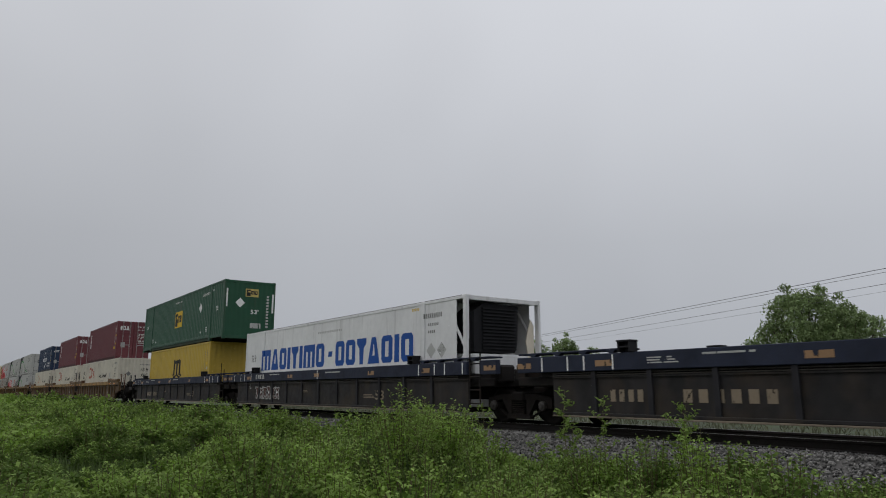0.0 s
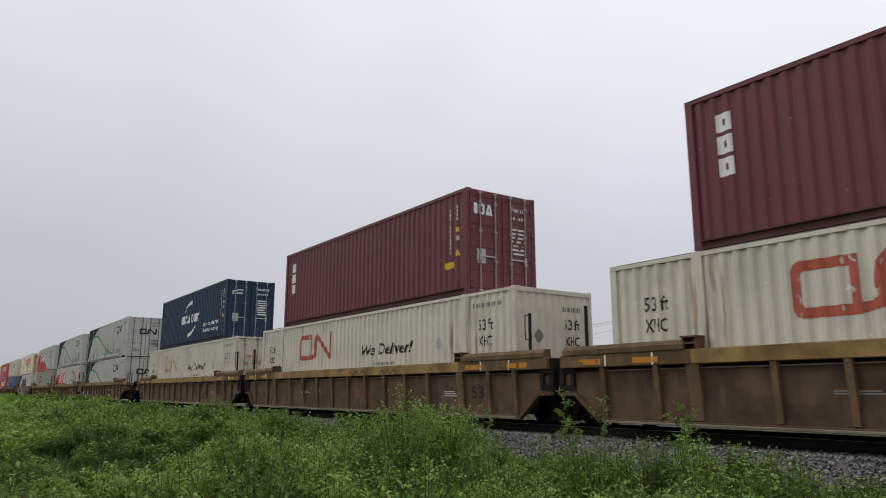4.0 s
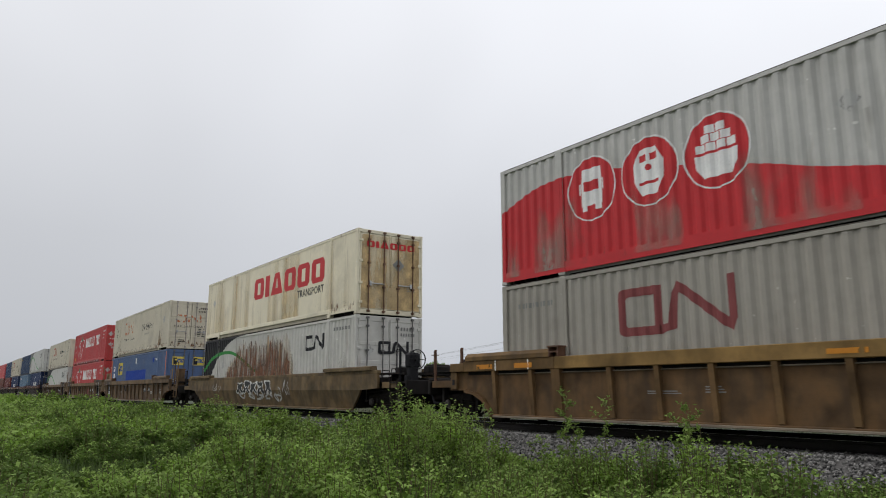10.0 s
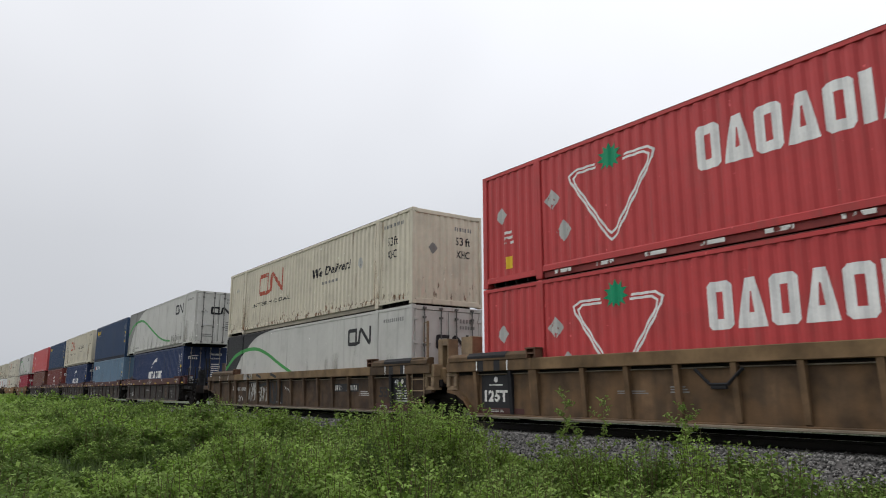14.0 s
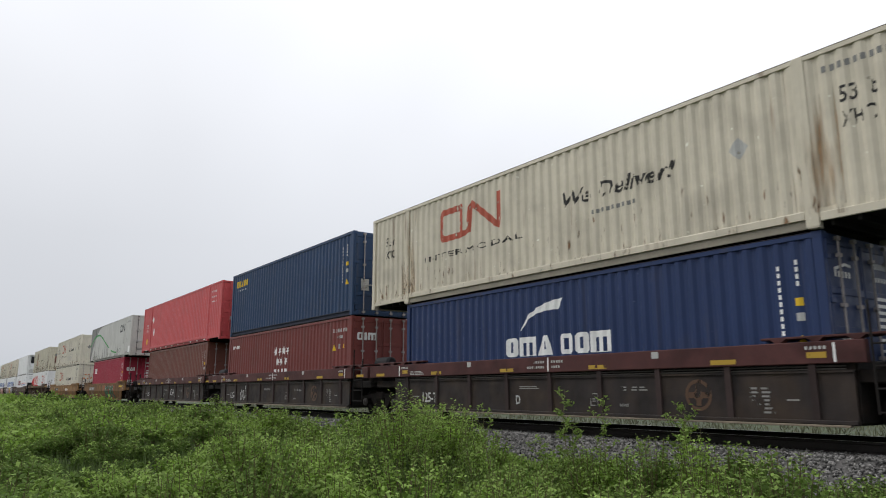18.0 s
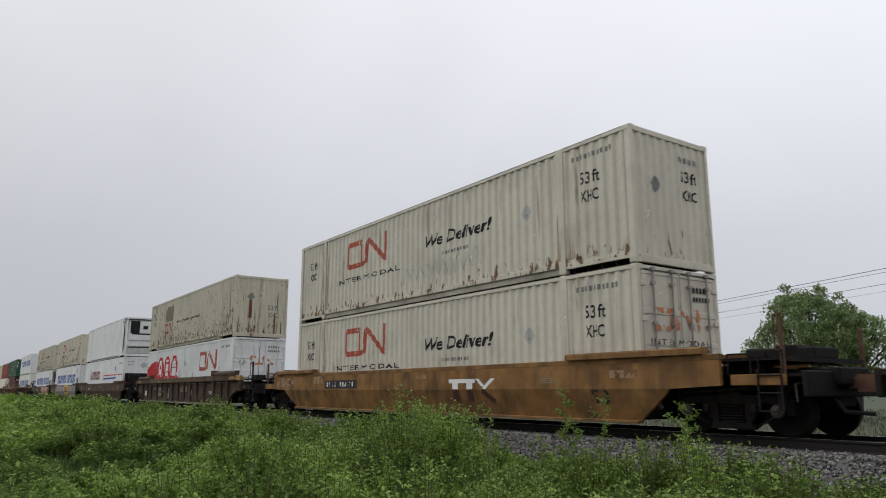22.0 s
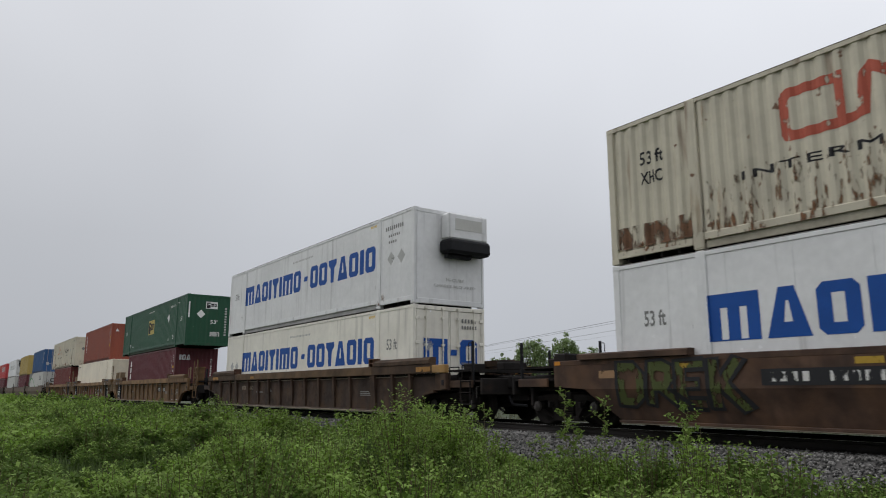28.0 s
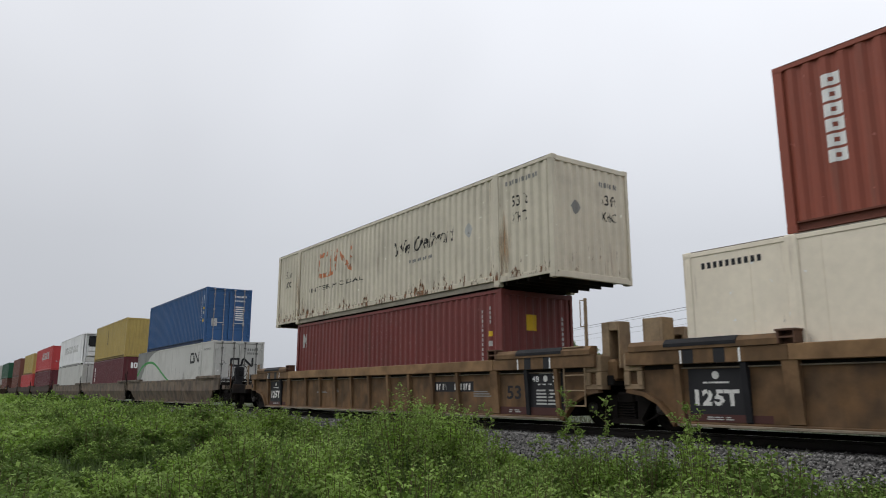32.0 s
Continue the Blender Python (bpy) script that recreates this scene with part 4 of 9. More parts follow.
        for y in (-hw + 0.05, hw - 0.05):
            b = Build().tube((hl - 0.08, y, 1.45), (hl - 0.95, y, 0.3), 0.035, 6).tube((hl - 0.08, y, 1.45), (hl - 0.95, y, 2.7), 0.035, 6)
            part("frame_brace", b.mesh("frame_brace", m), root)
    return root


# ---------------------------------------------------------------- railway trucks
def truck_meshes():
    b = Build()
    # arched side frame as three bars round two windows
    for s in (-1, 1):
        b.prism([(s * 1.12, 0.36), (s * 1.12, 0.60), (s * 0.60, 0.68), (s * 0.60, 0.56), (s * 0.95, 0.50), (s * 0.92, 0.36)], "y", -1.08, -0.96)
        b.prism([(s * 0.92, 0.36), (s * 0.98, 0.48), (s * 0.45, 0.18), (s * 0.36, 0.14)], "y", -1.07, -0.97)
        b.prism([(s * 0.60, 0.68), (s * 0.60, 0.56), (s * 0.34, 0.20), (s * 0.26, 0.20), (s * 0.26, 0.68)], "y", -1.07, -0.97)
    b.prism([(-0.6, 0.56), (-0.6, 0.68), (0.6, 0.68), (0.6, 0.56)], "y", -1.08, -0.96)
    b.prism([(-0.42, 0.12), (-0.36, 0.22), (0.36, 0.22), (0.42, 0.12)], "y", -1.09, -0.95)
    sideframe = b.mesh("side_frame", M_TRUCK)
    b = Build()
    coil = [(-1.05, 0.22)]
    for j in range(6):
        coil += [(-1.095, 0.23 + 0.05 * j), (-1.095, 0.25 + 0.05 * j), (-1.05, 0.262 + 0.05 * j)]
    b.prism(coil + [(-0.97, 0.53), (-0.97, 0.22)], "x", -0.21, 0.21)
    springs = b.mesh("spring_nest", M_TRUCK)
    bolster = Build().box(-0.22, 0.22, -1.12, 1.12, 0.50, 0.74, 0.04).box(-0.3, 0.3, -0.35, 0.35, 0.7, 0.86, 0.03).mesh("bolster", M_TRUCK)
    wheel = Build().lathe([(0.05, -0.10), (0.12, -0.10), (0.13, -0.04), (0.33, -0.03), (0.36, -0.07), (0.419, -0.07), (0.425, 0.05), (0.452, 0.065), (0.452, 0.09), (0.40, 0.09), (0.34, 0.04), (0.13, 0.05), (0.0, 0.05)], (0, 0, 0), "y", 28).mesh("wheel", M_WHEEL, True)
    axle = Build().tube((0, -0.95, 0), (0, 0.95, 0), 0.08, 12).lathe([(0, 0), (0.1, 0), (0.12, 0.05), (0.12, 0.12), (0, 0.12)], (0, -1.1, 0), "y", 14).lathe([(0, 0), (0.12, 0), (0.12, 0.07), (0, 0.12)], (0, 0.98, 0), "y", 14).mesh("axle", M_TRUCK)
    return sideframe, springs, bolster, wheel, axle


def truck(parent, x):
    sf, sp, bo, wh, ax = cached("truck", truck_meshes)
    t = part("truck", bo, parent, pose(x, 0, 0), "dark cast-steel bogie with two axles")
    for r in (0, 180):
        part("side_frame", sf, t, pose(0, 0, 0, 0, 0, r)), part("spring_nest", sp, t, pose(0, 0, 0, 0, 0, r))
    for dx in (-0.864, 0.864):
        part("axle", ax, t, pose(dx, 0, 0.421))
        for r in (0, 180):
            part("bearing_cap", cached("cap", lambda: Build().lathe([(0.0, 0.0), (0.045, 0.0), (0.05, 0.02), (0.105, 0.035), (0.115, 0.09), (0.0, 0.09)], (0, -1.19, 0), "y", 16).mesh("bearing_cap", M_CAP)), t, pose(dx, 0, 0.421, 0, 0, r))
        part("wheel", wh, t, pose(dx, -0.76, 0.421)), part("wheel", wh, t, pose(dx, 0.76, 0.421, 0, 0, 180))
    return t


# ---------------------------------------------------------------- well cars
def well_car(style, paint, front, rear, label, joint=9.75, short=False, brake=False):
    """One well: origin on the rail head at the middle of the well. front, rear: 'joint' or 'end'."""
    root = tagged(new("well_car"), label, "railcar", "freight train")
    root["style"] = style
    ms, mt, m_ledge, m_rib = CARP[paint]
    foot = {'ribbed': 8.3, 'tub': 6.5 if short else 8.0, 'flat': 6.35 if short else 8.2}[style]
    top = foot + 1.05
    tub_end = joint - 0.07 if 'joint' in (front, rear) else foot + 1.85
    tub_lead = 9.22 if front == 'joint' and not short else tub_end
    k = (style, paint, short, (front == 'joint', rear == 'joint') if style == 'tub' else 0)
    guide = (5.7 if style == 'tub' else 4.9) if short else 6.1
    stencil = paint in ('brown', 'warm', 'umber')
    inked_ends = (1,) if paint == 'umber' else (1, -1) if front == 'joint' else (-1,)

    def both(name, mesh, lab=""):
        part(name, mesh, root, None, lab)
        part(name, mesh, root, turn_z(), lab)

    def side():
        b = Build()
        if style == "ribbed":
            arch = [(foot, 0.20), (foot + 0.12, 0.36), (foot + 0.34, 0.58), (foot + 0.66, 0.73), (foot + 1.05, 0.79), (foot + 1.05, 1.14)]
            if paint == "tandark":
                arch = [(foot, 0.20), (foot + 0.20, 0.36), (foot + 0.48, 0.58), (foot + 0.66, 0.725), (foot + 1.05, 0.735), (foot + 1.05, 1.14)]
            b.prism(arch + [(-x, z) for x, z in arch[::-1]], "y", -1.41, -1.38)
            rim = [(x + 0.02, z) for x, z in arch[:5]] + [(x + 0.05, z - 0.07) for x, z in arch[4::-1]]
            for s in (1, -1):
                b.prism([(s * x, z) for x, z in rim], "y", -1.50, -1.36)
            b.box(-foot, foot, -1.47, -1.36, 0.16, 0.22, 0.01)
        elif style == "tub":
            # upper band stands plumb, the lower one leans in
            b.prism([(-tub_end, 0.84), (-foot - 0.80, 0.79), (foot + 0.80, 0.79), (tub_lead, 0.84), (tub_lead, 1.30), (-tub_end, 1.30)], "y", -1.48, -1.40)
            f, g = foot, foot + 0.80
            ring = [(-f, 0.20), (f, 0.20), (f + 0.68, 0.68), (g, 0.792), (-g, 0.792), (-f - 0.68, 0.68)]

            def lean(z, y):
                return y + (0.792 - z) * 0.29
            vs = [(x, lean(z, -1.478), z) for x, z in ring] + [(x, lean(z, -1.41), z) for x, z in ring]
            b.face_set(vs, [(0, 1, 2, 3, 4, 5), (11, 10, 9, 8, 7, 6)] + [(i, i + 6, (i + 1) % 6 + 6, (i + 1) % 6) for i in range(6)])
            b.box(-foot, foot, -1.40, -1.25, 0.15, 0.205, 0.01)
        else:
            b.box(-foot - 0.0, foot + (0.1 if short else 0.4), -1.42, -1.38, 0.30, 1.06)
            b.box(-foot - 0.0, foot + (0.1 if short else 0.4), -1.47, -1.36, 0.26, 0.32, 0.01)
            b.box(-foot - 0.0, foot + (0.1 if short else 0.4), -1.45, -1.42, 1.02, 1.05)
        return b.mesh("side_wall", ms)
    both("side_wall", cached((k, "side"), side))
    if style == "tub":
        both("top_chord", cached((k, "sill"), lambda: Build().box(-tub_end - 0.02, tub_lead + 0.02, -1.485, -1.36, 1.27, 1.38, 0.012).mesh("top_chord", ms)))
    elif style == "flat":
        cut0, cut1 = (6.68, 7.40) if short else (8.62, 9.18)
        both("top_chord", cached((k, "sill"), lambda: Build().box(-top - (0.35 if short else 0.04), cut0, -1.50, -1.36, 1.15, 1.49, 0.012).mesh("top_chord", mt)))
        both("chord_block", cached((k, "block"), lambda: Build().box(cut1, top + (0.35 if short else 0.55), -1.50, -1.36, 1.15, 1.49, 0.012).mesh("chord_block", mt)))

        def steps():
            b = Build().tube((cut0 + 0.07, -1.44, 0.42), (cut0 + 0.07, -1.44, 2.05), 0.02, 6).tube((cut1 - 0.07, -1.44, 0.42), (cut1 - 0.07, -1.44, 1.75), 0.02, 6)
            for z in (0.45, 0.78, 1.10, 1.42):
                b.tube((cut0 + 0.07, -1.44, z), (cut1 - 0.07, -1.44, z), 0.016, 6)
            return b.mesh("ladder", M_UNDER)
        part("ladder", cached((k, "steps"), steps), root)
    else:
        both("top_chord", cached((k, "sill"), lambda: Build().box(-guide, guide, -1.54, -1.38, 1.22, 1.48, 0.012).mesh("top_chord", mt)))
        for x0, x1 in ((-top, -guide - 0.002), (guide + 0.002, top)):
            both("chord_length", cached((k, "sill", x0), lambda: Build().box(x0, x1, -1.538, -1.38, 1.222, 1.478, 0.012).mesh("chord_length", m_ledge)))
    # near-black sheet stands for the shade under the chord, with pipes along it
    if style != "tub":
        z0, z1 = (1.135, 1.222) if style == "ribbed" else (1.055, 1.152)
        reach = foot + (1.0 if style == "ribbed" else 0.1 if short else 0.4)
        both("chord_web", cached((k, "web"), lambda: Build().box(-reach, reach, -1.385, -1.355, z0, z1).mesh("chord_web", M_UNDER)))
        for zp in (1.115, 1.07) if style == "flat" else (1.15,):
            both("conduit", cached((k, "pipe", zp), lambda: Build().tube((-foot, -1.44, zp), (foot, -1.44, zp), 0.013, 6).mesh("conduit", M_CAP if style == "flat" else M_LIT_DUST)))
    # ribs
    if style != "tub":
        step = 1.15 if style == "ribbed" else 1.44 if short else 1.4
        n = 6 if style == "ribbed" else int((foot - 0.2) / step)
        y0 = -1.40

        def rib(wd, paint_of):
            b = Build()
            b.prism([(y0 - 0.125, 1.23), (y0 + 0.0, 1.23), (y0 + 0.0, 0.22), (y0 - 0.05, 0.24)] if style == "ribbed" else [(y0 - 0.075, 1.16), (y0, 1.16), (y0, 0.3), (y0 - 0.055, 0.3)], "x", -wd / 2, wd / 2)
            return b.mesh("rib", paint_of)
        for side_turn in (0, 180):
            for i in range(-n, n + 1):
                x = i * step + (0.1 if short and side_turn == 0 else 0)
                if style == "ribbed" and abs(abs(x) - guide) < 0.5:
                    x = math.copysign(guide, x)
                if style == "ribbed" and i == n:
                    x = 7.24
                inked = stencil and abs(i) == n and (1 if i > 0 else -1) in inked_ends
                wide = style == "ribbed" and abs(abs(x) - guide) < 0.02
                part("rib", cached((k, "rib", wide, inked), lambda: rib(0.26 if wide else 0.11, M_BLACK if inked else m_rib)), root, pose(0, 0, 0, 0, 0, side_turn) @ pose(x, 0, 0))
        if style == "ribbed":
            for side_turn in (0, 180):
                for x in (-8.2, 8.2):
                    part("rib", cached((k, "rib", False, False), lambda: rib(0.11, m_rib)), root, pose(0, 0, 0, 0, 0, side_turn) @ pose(x, 0, 0))
    # raised ledges beside the container's ends
    g0, g1 = guide, (top - 0.1 if style != 'tub' else tub_lead - 0.3)
    zl = {"ribbed": 1.48, "tub": 1.38, "flat": 1.49}[style]

    hi = 0.18 if style == "ribbed" else 0.13

    def ledge():
        b = Build()
        if style == "flat":
            b.box(g0 + 0.1, g1 + 0.25, -1.36, -0.95, zl + 0.06, zl + 0.10, 0.01)
            for i in range(4):
                x = g0 + 0.4 + i * (g1 - g0) / 4
                b.prism([(x, zl), (x + 0.08, zl), (x + 0.18, zl + 0.07), (x - 0.1, zl + 0.07)], "y", -1.44, -1.30)
        else:
            b.prism([(-1.56, zl + 0.002), (-1.56, zl + 0.10), (-1.48, zl + hi), (-1.32, zl + hi), (-1.32, zl + 0.002)], "x", g0 + 0.15, g1)
        return b.mesh("ledge", mt if style == "flat" else m_ledge)
    for s in (0, 180):
        for mirror in (1, -1):
            part("ledge", cached((k, "ledge"), ledge), root, pose(0, 0, 0, 0, 0, s) @ Matrix.Diagonal((mirror, 1, 1, 1)))

    # flange colour is paled for the light it catches, besides its dust
    if style == "flat":
        both("bottom_flange", cached((k, "flange"), lambda: Build().box(-foot, foot, -1.485, -1.37, 0.225, 0.258, 0.006).mesh("bottom_flange", M_LIT_DUST)))
    if style == "tub":
        both("bottom_flange", cached((k, "flange"), lambda: Build().box(-foot + 0.05, foot - 0.05, -1.395, -1.27, 0.135, 0.172, 0.006).mesh("bottom_flange", M_LIT_DUST)))
    if style == "ribbed":
        both("bottom_flange", cached((k, "flange"), lambda: Build().box(-foot + 0.05, foot - 0.05, -1.52, -1.37, 0.145, 0.19, 0.008).mesh("bottom_flange", M_LIT_DUST)))
    if stencil:
        for sg in inked_ends:
            part("ledge_pad", cached((k, "pad", sg), lambda: Build().prism([(-1.566, zl + 0.05), (-1.566, zl + 0.11), (-1.485, zl + hi + 0.012), (-1.33, zl + hi + 0.012), (-1.33, zl + 0.05)], "x", *sorted((sg * 6.97, sg * 8.43))).mesh("ledge_pad", M_BLACK)), root)

    def guide_mesh():
        b = Build().box(-0.16, -0.12, -1.56, -1.32, zl + 0.002, zl + 0.21, 0.008).box(0.11, 0.15, -1.56, -1.32, zl + 0.002, zl + 0.21, 0.008)
        b.box(-0.12, 0.11, -1.40, -1.34, zl + 0.002, zl + 0.2).box(-0.18, 0.17, -1.57, -1.32, zl + 0.20, zl + 0.235, 0.006).box(-0.12, 0.11, -1.55, -1.40, zl + 0.09, zl + 0.12)
        return b.mesh("container_guide", M_RUSTY if style != "flat" else M_BLACK)
    for s in (0, 180) if style != "tub" and paint != "wine" else ():
        for x in (-g0, g0):
            part("container_guide", cached((k, "guide"), guide_mesh), root, pose(0, 0, 0, 0, 0, s) @ pose(x, 0, 0))
    # floor of the well
    me = cached("beam", lambda: Build().box(-0.2, 0.2, -1.29, 1.29, 0.22, 0.343, 0.01).mesh("floor_beam", M_UNDER))
    for x in (-5.9, -2.0, 2.0, 5.9) + (() if short else (-7.9, 7.9)):
        part("floor_beam", me, root, pose(x, 0, 0))
    # bulkheads
    me = cached((k, "bulk"), lambda: Build().box(foot - 0.05, foot + 0.1, -1.30, 1.30, 0.27, 1.2, 0.02).box(foot + 0.1, foot + 1.3, -1.3, 1.3, 0.86, 1.06, 0.02).box(foot + 0.1, foot + 1.3, -0.45, 0.45, 0.8, 1.2, 0.03).mesh("end_platform", M_UNDER))
    part("end_platform", me, root), part("end_platform", me, root, turn_z())
    for where, s in ((front, 1), (rear, -1)):
        rot = 0 if s > 0 else 180
        if where == "joint":
            me = cached((k, "saddle"), lambda: Build().box(top - 0.02, joint - 0.1, -1.25, -0.75, 0.95, 1.38, 0.05).box(top, joint - 0.1, 0.75, 1.25, 0.95, 1.38, 0.05).box(top - 0.3, joint - 0.02, -0.4, 0.4, 0.86, 1.3, 0.05).mesh("joint_saddle", mt if style == "ribbed" and paint not in ("tan", "tandark") else M_UNDER))
            part("joint_saddle", me, root, pose(0, 0, 0, 0, 0, rot))
            if style == "tub" and s > 0:
                def steps():
                    b = Build().tube((8.72, -1.53, 0.45), (8.72, -1.53, 2.0), 0.018, 6).tube((9.18, -1.53, 0.45), (9.18, -1.53, 2.1), 0.028, 6)
                    for z in (0.46, 0.76, 1.06, 1.36, 1.6):
                        b.tube((8.72, -1.53, z), (9.18, -1.53, z), 0.016, 6)
                    return b.mesh("ladder", M_UNDER)
                part("ladder", cached("tub_ladder", steps), root)
            if style == "ribbed":
                flip = Matrix.Diagonal((-1, 1, 1, 1)) if s < 0 else Matrix.Identity(4)
                a0 = 9.24 if s > 0 else 8.66
                cast_paint = M_CAST if paint != "tandark" else M_UNDER
                def hollow_post(x0, y0):
                    wall = 0.20 if s > 0 else 0.09
                    b = Build().box(x0 + 0.03, x0 + 0.03 + wall, y0, y0 + 0.34, 1.2, 2.14, 0.012).box(x0 + 0.46, x0 + 0.51, y0, y0 + 0.34, 1.2, 2.14, 0.012).box(x0 + 0.03 + wall, x0 + 0.46, y0 + 0.28, y0 + 0.34, 1.2, 2.14)
                    return b.box(x0 + 0.03 + wall, x0 + 0.46, y0, y0 + 0.28, 1.96, 2.14, 0.012) if s > 0 else b.box(x0 + 0.03 + wall, x0 + 0.46, y0 + 0.004, y0 + 0.28, 1.2, 2.136)
                slim = paint in ("tan", "tandark")
                for y0 in () if slim else (-1.2, 0.86):
                    part("guide_post", cached((k, "post", s, y0), lambda: hollow_post(a0, y0).mesh("guide_post", cast_paint)), root, flip)
                for x, y, z in ((8.68, -1.40, 2.5), (9.3, 1.3, 2.42)) if slim else ():
                    part("stanchion", cached(("slim", x), lambda: stanchion(x, y, 1.42, z).mesh("stanchion", M_BLACK)), root, flip)
                for y0 in (-1.47, 1.17):
                    cast = cached((k, "cast", y0), lambda: Build().box(9.02, 9.46, y0, y0 + 0.30, 1.12, 1.46, 0.02).box(9.02, 9.14, y0, y0 + 0.30, 0.86, 1.12, 0.01).box(9.32, 9.46, y0, y0 + 0.30, 0.86, 1.12, 0.01).box(9.02, 9.46, y0 + 0.02, y0 + 0.28, 0.78, 0.88, 0.01).mesh("end_casting", cast_paint))
                    part("end_casting", cast, root, flip)
                if s > 0 and paint != "tandark":
                    def rungs():
                        b = Build().tube((8.47, -1.52, 0.44), (8.47, -1.52, 1.66), 0.017, 6).tube((9.06, -1.52, 0.44), (9.06, -1.52, 1.66), 0.017, 6)
                        for z in (0.45, 0.76, 1.07, 1.37, 1.65):
                            b.tube((8.47, -1.52, z), (9.06, -1.52, z), 0.016, 6)
                        return b.mesh("ladder", M_UNDER if slim else M_CAST)
                    part("ladder", cached(("side_ladder", slim), rungs), root)
                    if not slim:
                        part("stanchion", cached((k, "stan"), lambda: stanchion(9.0, -1.36, 1.3, 2.67).mesh("stanchion", M_CAST)), root)
        else:
            me = cached(("draft", style, paint, short), lambda: Build().box(top - 0.2, joint + 1.35, -0.42, 0.42, 0.72, 1.12, 0.04).box(joint + 0.9, joint + 1.62, -0.5, 0.5, 0.84, 1.14, 0.03).box(joint + 0.12, joint + 1.18, -1.08, 1.08, 0.76, 0.99, 0.03).box(joint + 0.15, joint + 1.5, -1.30, 1.30, 0.98, 1.03).box(joint + 1.42, joint + 1.52, -1.32, 1.32, 0.66, 1.07, 0.02).box(joint + 0.6, joint + 1.45, -0.30, 0.30, 0.50, 0.74, 0.03).mesh("draft_sill", M_UNDER))
            part("draft_sill", me, root, pose(0, 0, 0, 0, 0, rot))
            me = cached(("coupler", short), lambda: Build().box(joint + 1.3, joint + 1.75, -0.09, 0.09, 0.78, 0.98, 0.03).prism([(joint + 1.72, -0.2), (joint + 2.06, -0.16), (joint + 2.1, 0.02), (joint + 1.95, 0.0), (joint + 1.9, 0.1), (joint + 2.02, 0.2), (joint + 1.75, 0.2)], "z", 0.74, 1.02).mesh("coupler", M_RUSTY))
            part("coupler", me, root, pose(0, 0, 0, 0, 0, rot))
            me = cached(("hose", short), lambda: Build().tube((joint + 1.3, -0.4, 0.8), (joint + 1.6, -0.4, 0.42), 0.035, 6).tube((joint + 1.6, -0.4, 0.42), (joint + 2.0, -0.3, 0.40), 0.035, 6).mesh("brake_hose", M_BLACK))
            part("brake_hose", me, root, pose(0, 0, 0, 0, 0, rot))
            end_gear(root, style, joint, top, rot, ms if style != "flat" else M_UNDER)
            if style == "ribbed":
                end_paint = M_ENDGOLD if s > 0 and paint in ("tan", "rustbrown", "brown") else m_ledge
                flip = Matrix.Diagonal((-1, 1, 1, 1)) if s < 0 else Matrix.Identity(4)
                for turn in (Matrix.Identity(4), Matrix.Diagonal((1, -1, 1, 1))):
                    part("end_panel", cached((k, "endp"), lambda: Build().prism([(top + 0.002, 0.79), (10.02, 0.80), (10.02, 1.22), (top + 0.002, 1.22)], "y", -1.41, -1.38).box(top + 0.002, 10.02, -1.45, -1.36, 0.77, 0.80, 0.006).mesh("end_panel", ms)), root, turn @ flip)
                    part("chord_end", cached((k, "chende", end_paint.name), lambda: Build().box(top + 0.003, 9.95, -1.535, -1.385, 1.225, 1.44, 0.015).mesh("chord_end", end_paint)), root, turn @ flip)
                    part("end_post", cached((k, "endpost"), lambda: Build().box(9.70, 9.95, -1.50, -1.36, 0.80, 1.222, 0.01).mesh("end_post", m_rib)), root, turn @ flip)
                    # black plate set proud stands in for the shade inside a slot
                    part("end_slot", cached((k, "slot"), lambda: (Build().box(9.72, 9.90, -1.548, -1.53, 1.27, 1.40, 0.004) if paint == "tandark" else Build().box(9.78, 9.87, -1.512, -1.49, 0.90, 1.04, 0.004)).mesh("end_slot", M_BLACK)), root, turn @ flip)
            for y in (-1.32, 1.32):
                for x in (top + 0.35, joint + 1.15) if paint != "umber" else (10.5, 11.0):
                    if (paint == "rustbrown" or style == "tub") and x < joint:
                        continue
                    me = cached(("stan2", short, paint, y, x), lambda: stanchion(x, y, 0.9, 2.38 if paint == "umber" else 2.0 if y < 0 else 1.85).mesh("stanchion", M_CAST if paint in ("brown", "earth", "warm") else M_RUSTY if paint not in ("umber", "dark", "wine", "rustbrown", "ochre", "drab", "rustred") else M_BLACK))
                    part("stanchion", me, root, pose(0, 0, 0, 0, 0, rot))
            tall = s > 0 and style == "ribbed" and paint in ("brown", "earth", "warm")
            me = cached(("ladder", short, paint, tall), lambda: tall_ladder(10.66, 11.20).mesh("ladder", m_rib) if tall else ladder(joint + 1.15).mesh("ladder", M_UNDER))
            part("ladder", me, root, pose(0, 0, 0, 0, 0, rot))
            if s > 0 and style == "ribbed" and paint in ("brown", "earth", "warm"):
                part("brake_cabinet", cached((k, "cab"), lambda: Build().box(10.36, 10.42, -1.28, -0.92, 1.03, 1.93, 0.01).box(10.80, 10.86, -1.28, -0.92, 1.03, 1.93, 0.01).box(10.42, 10.80, -0.98, -0.92, 1.03, 1.93).box(10.33, 10.89, -1.30, -0.89, 1.93, 2.0, 0.015).box(10.42, 10.80, -1.27, -1.2, 1.03, 1.32, 0.01).box(10.42, 10.80, -1.26, -1.22, 1.60, 1.66, 0.01).mesh("brake_cabinet", ms)), root)
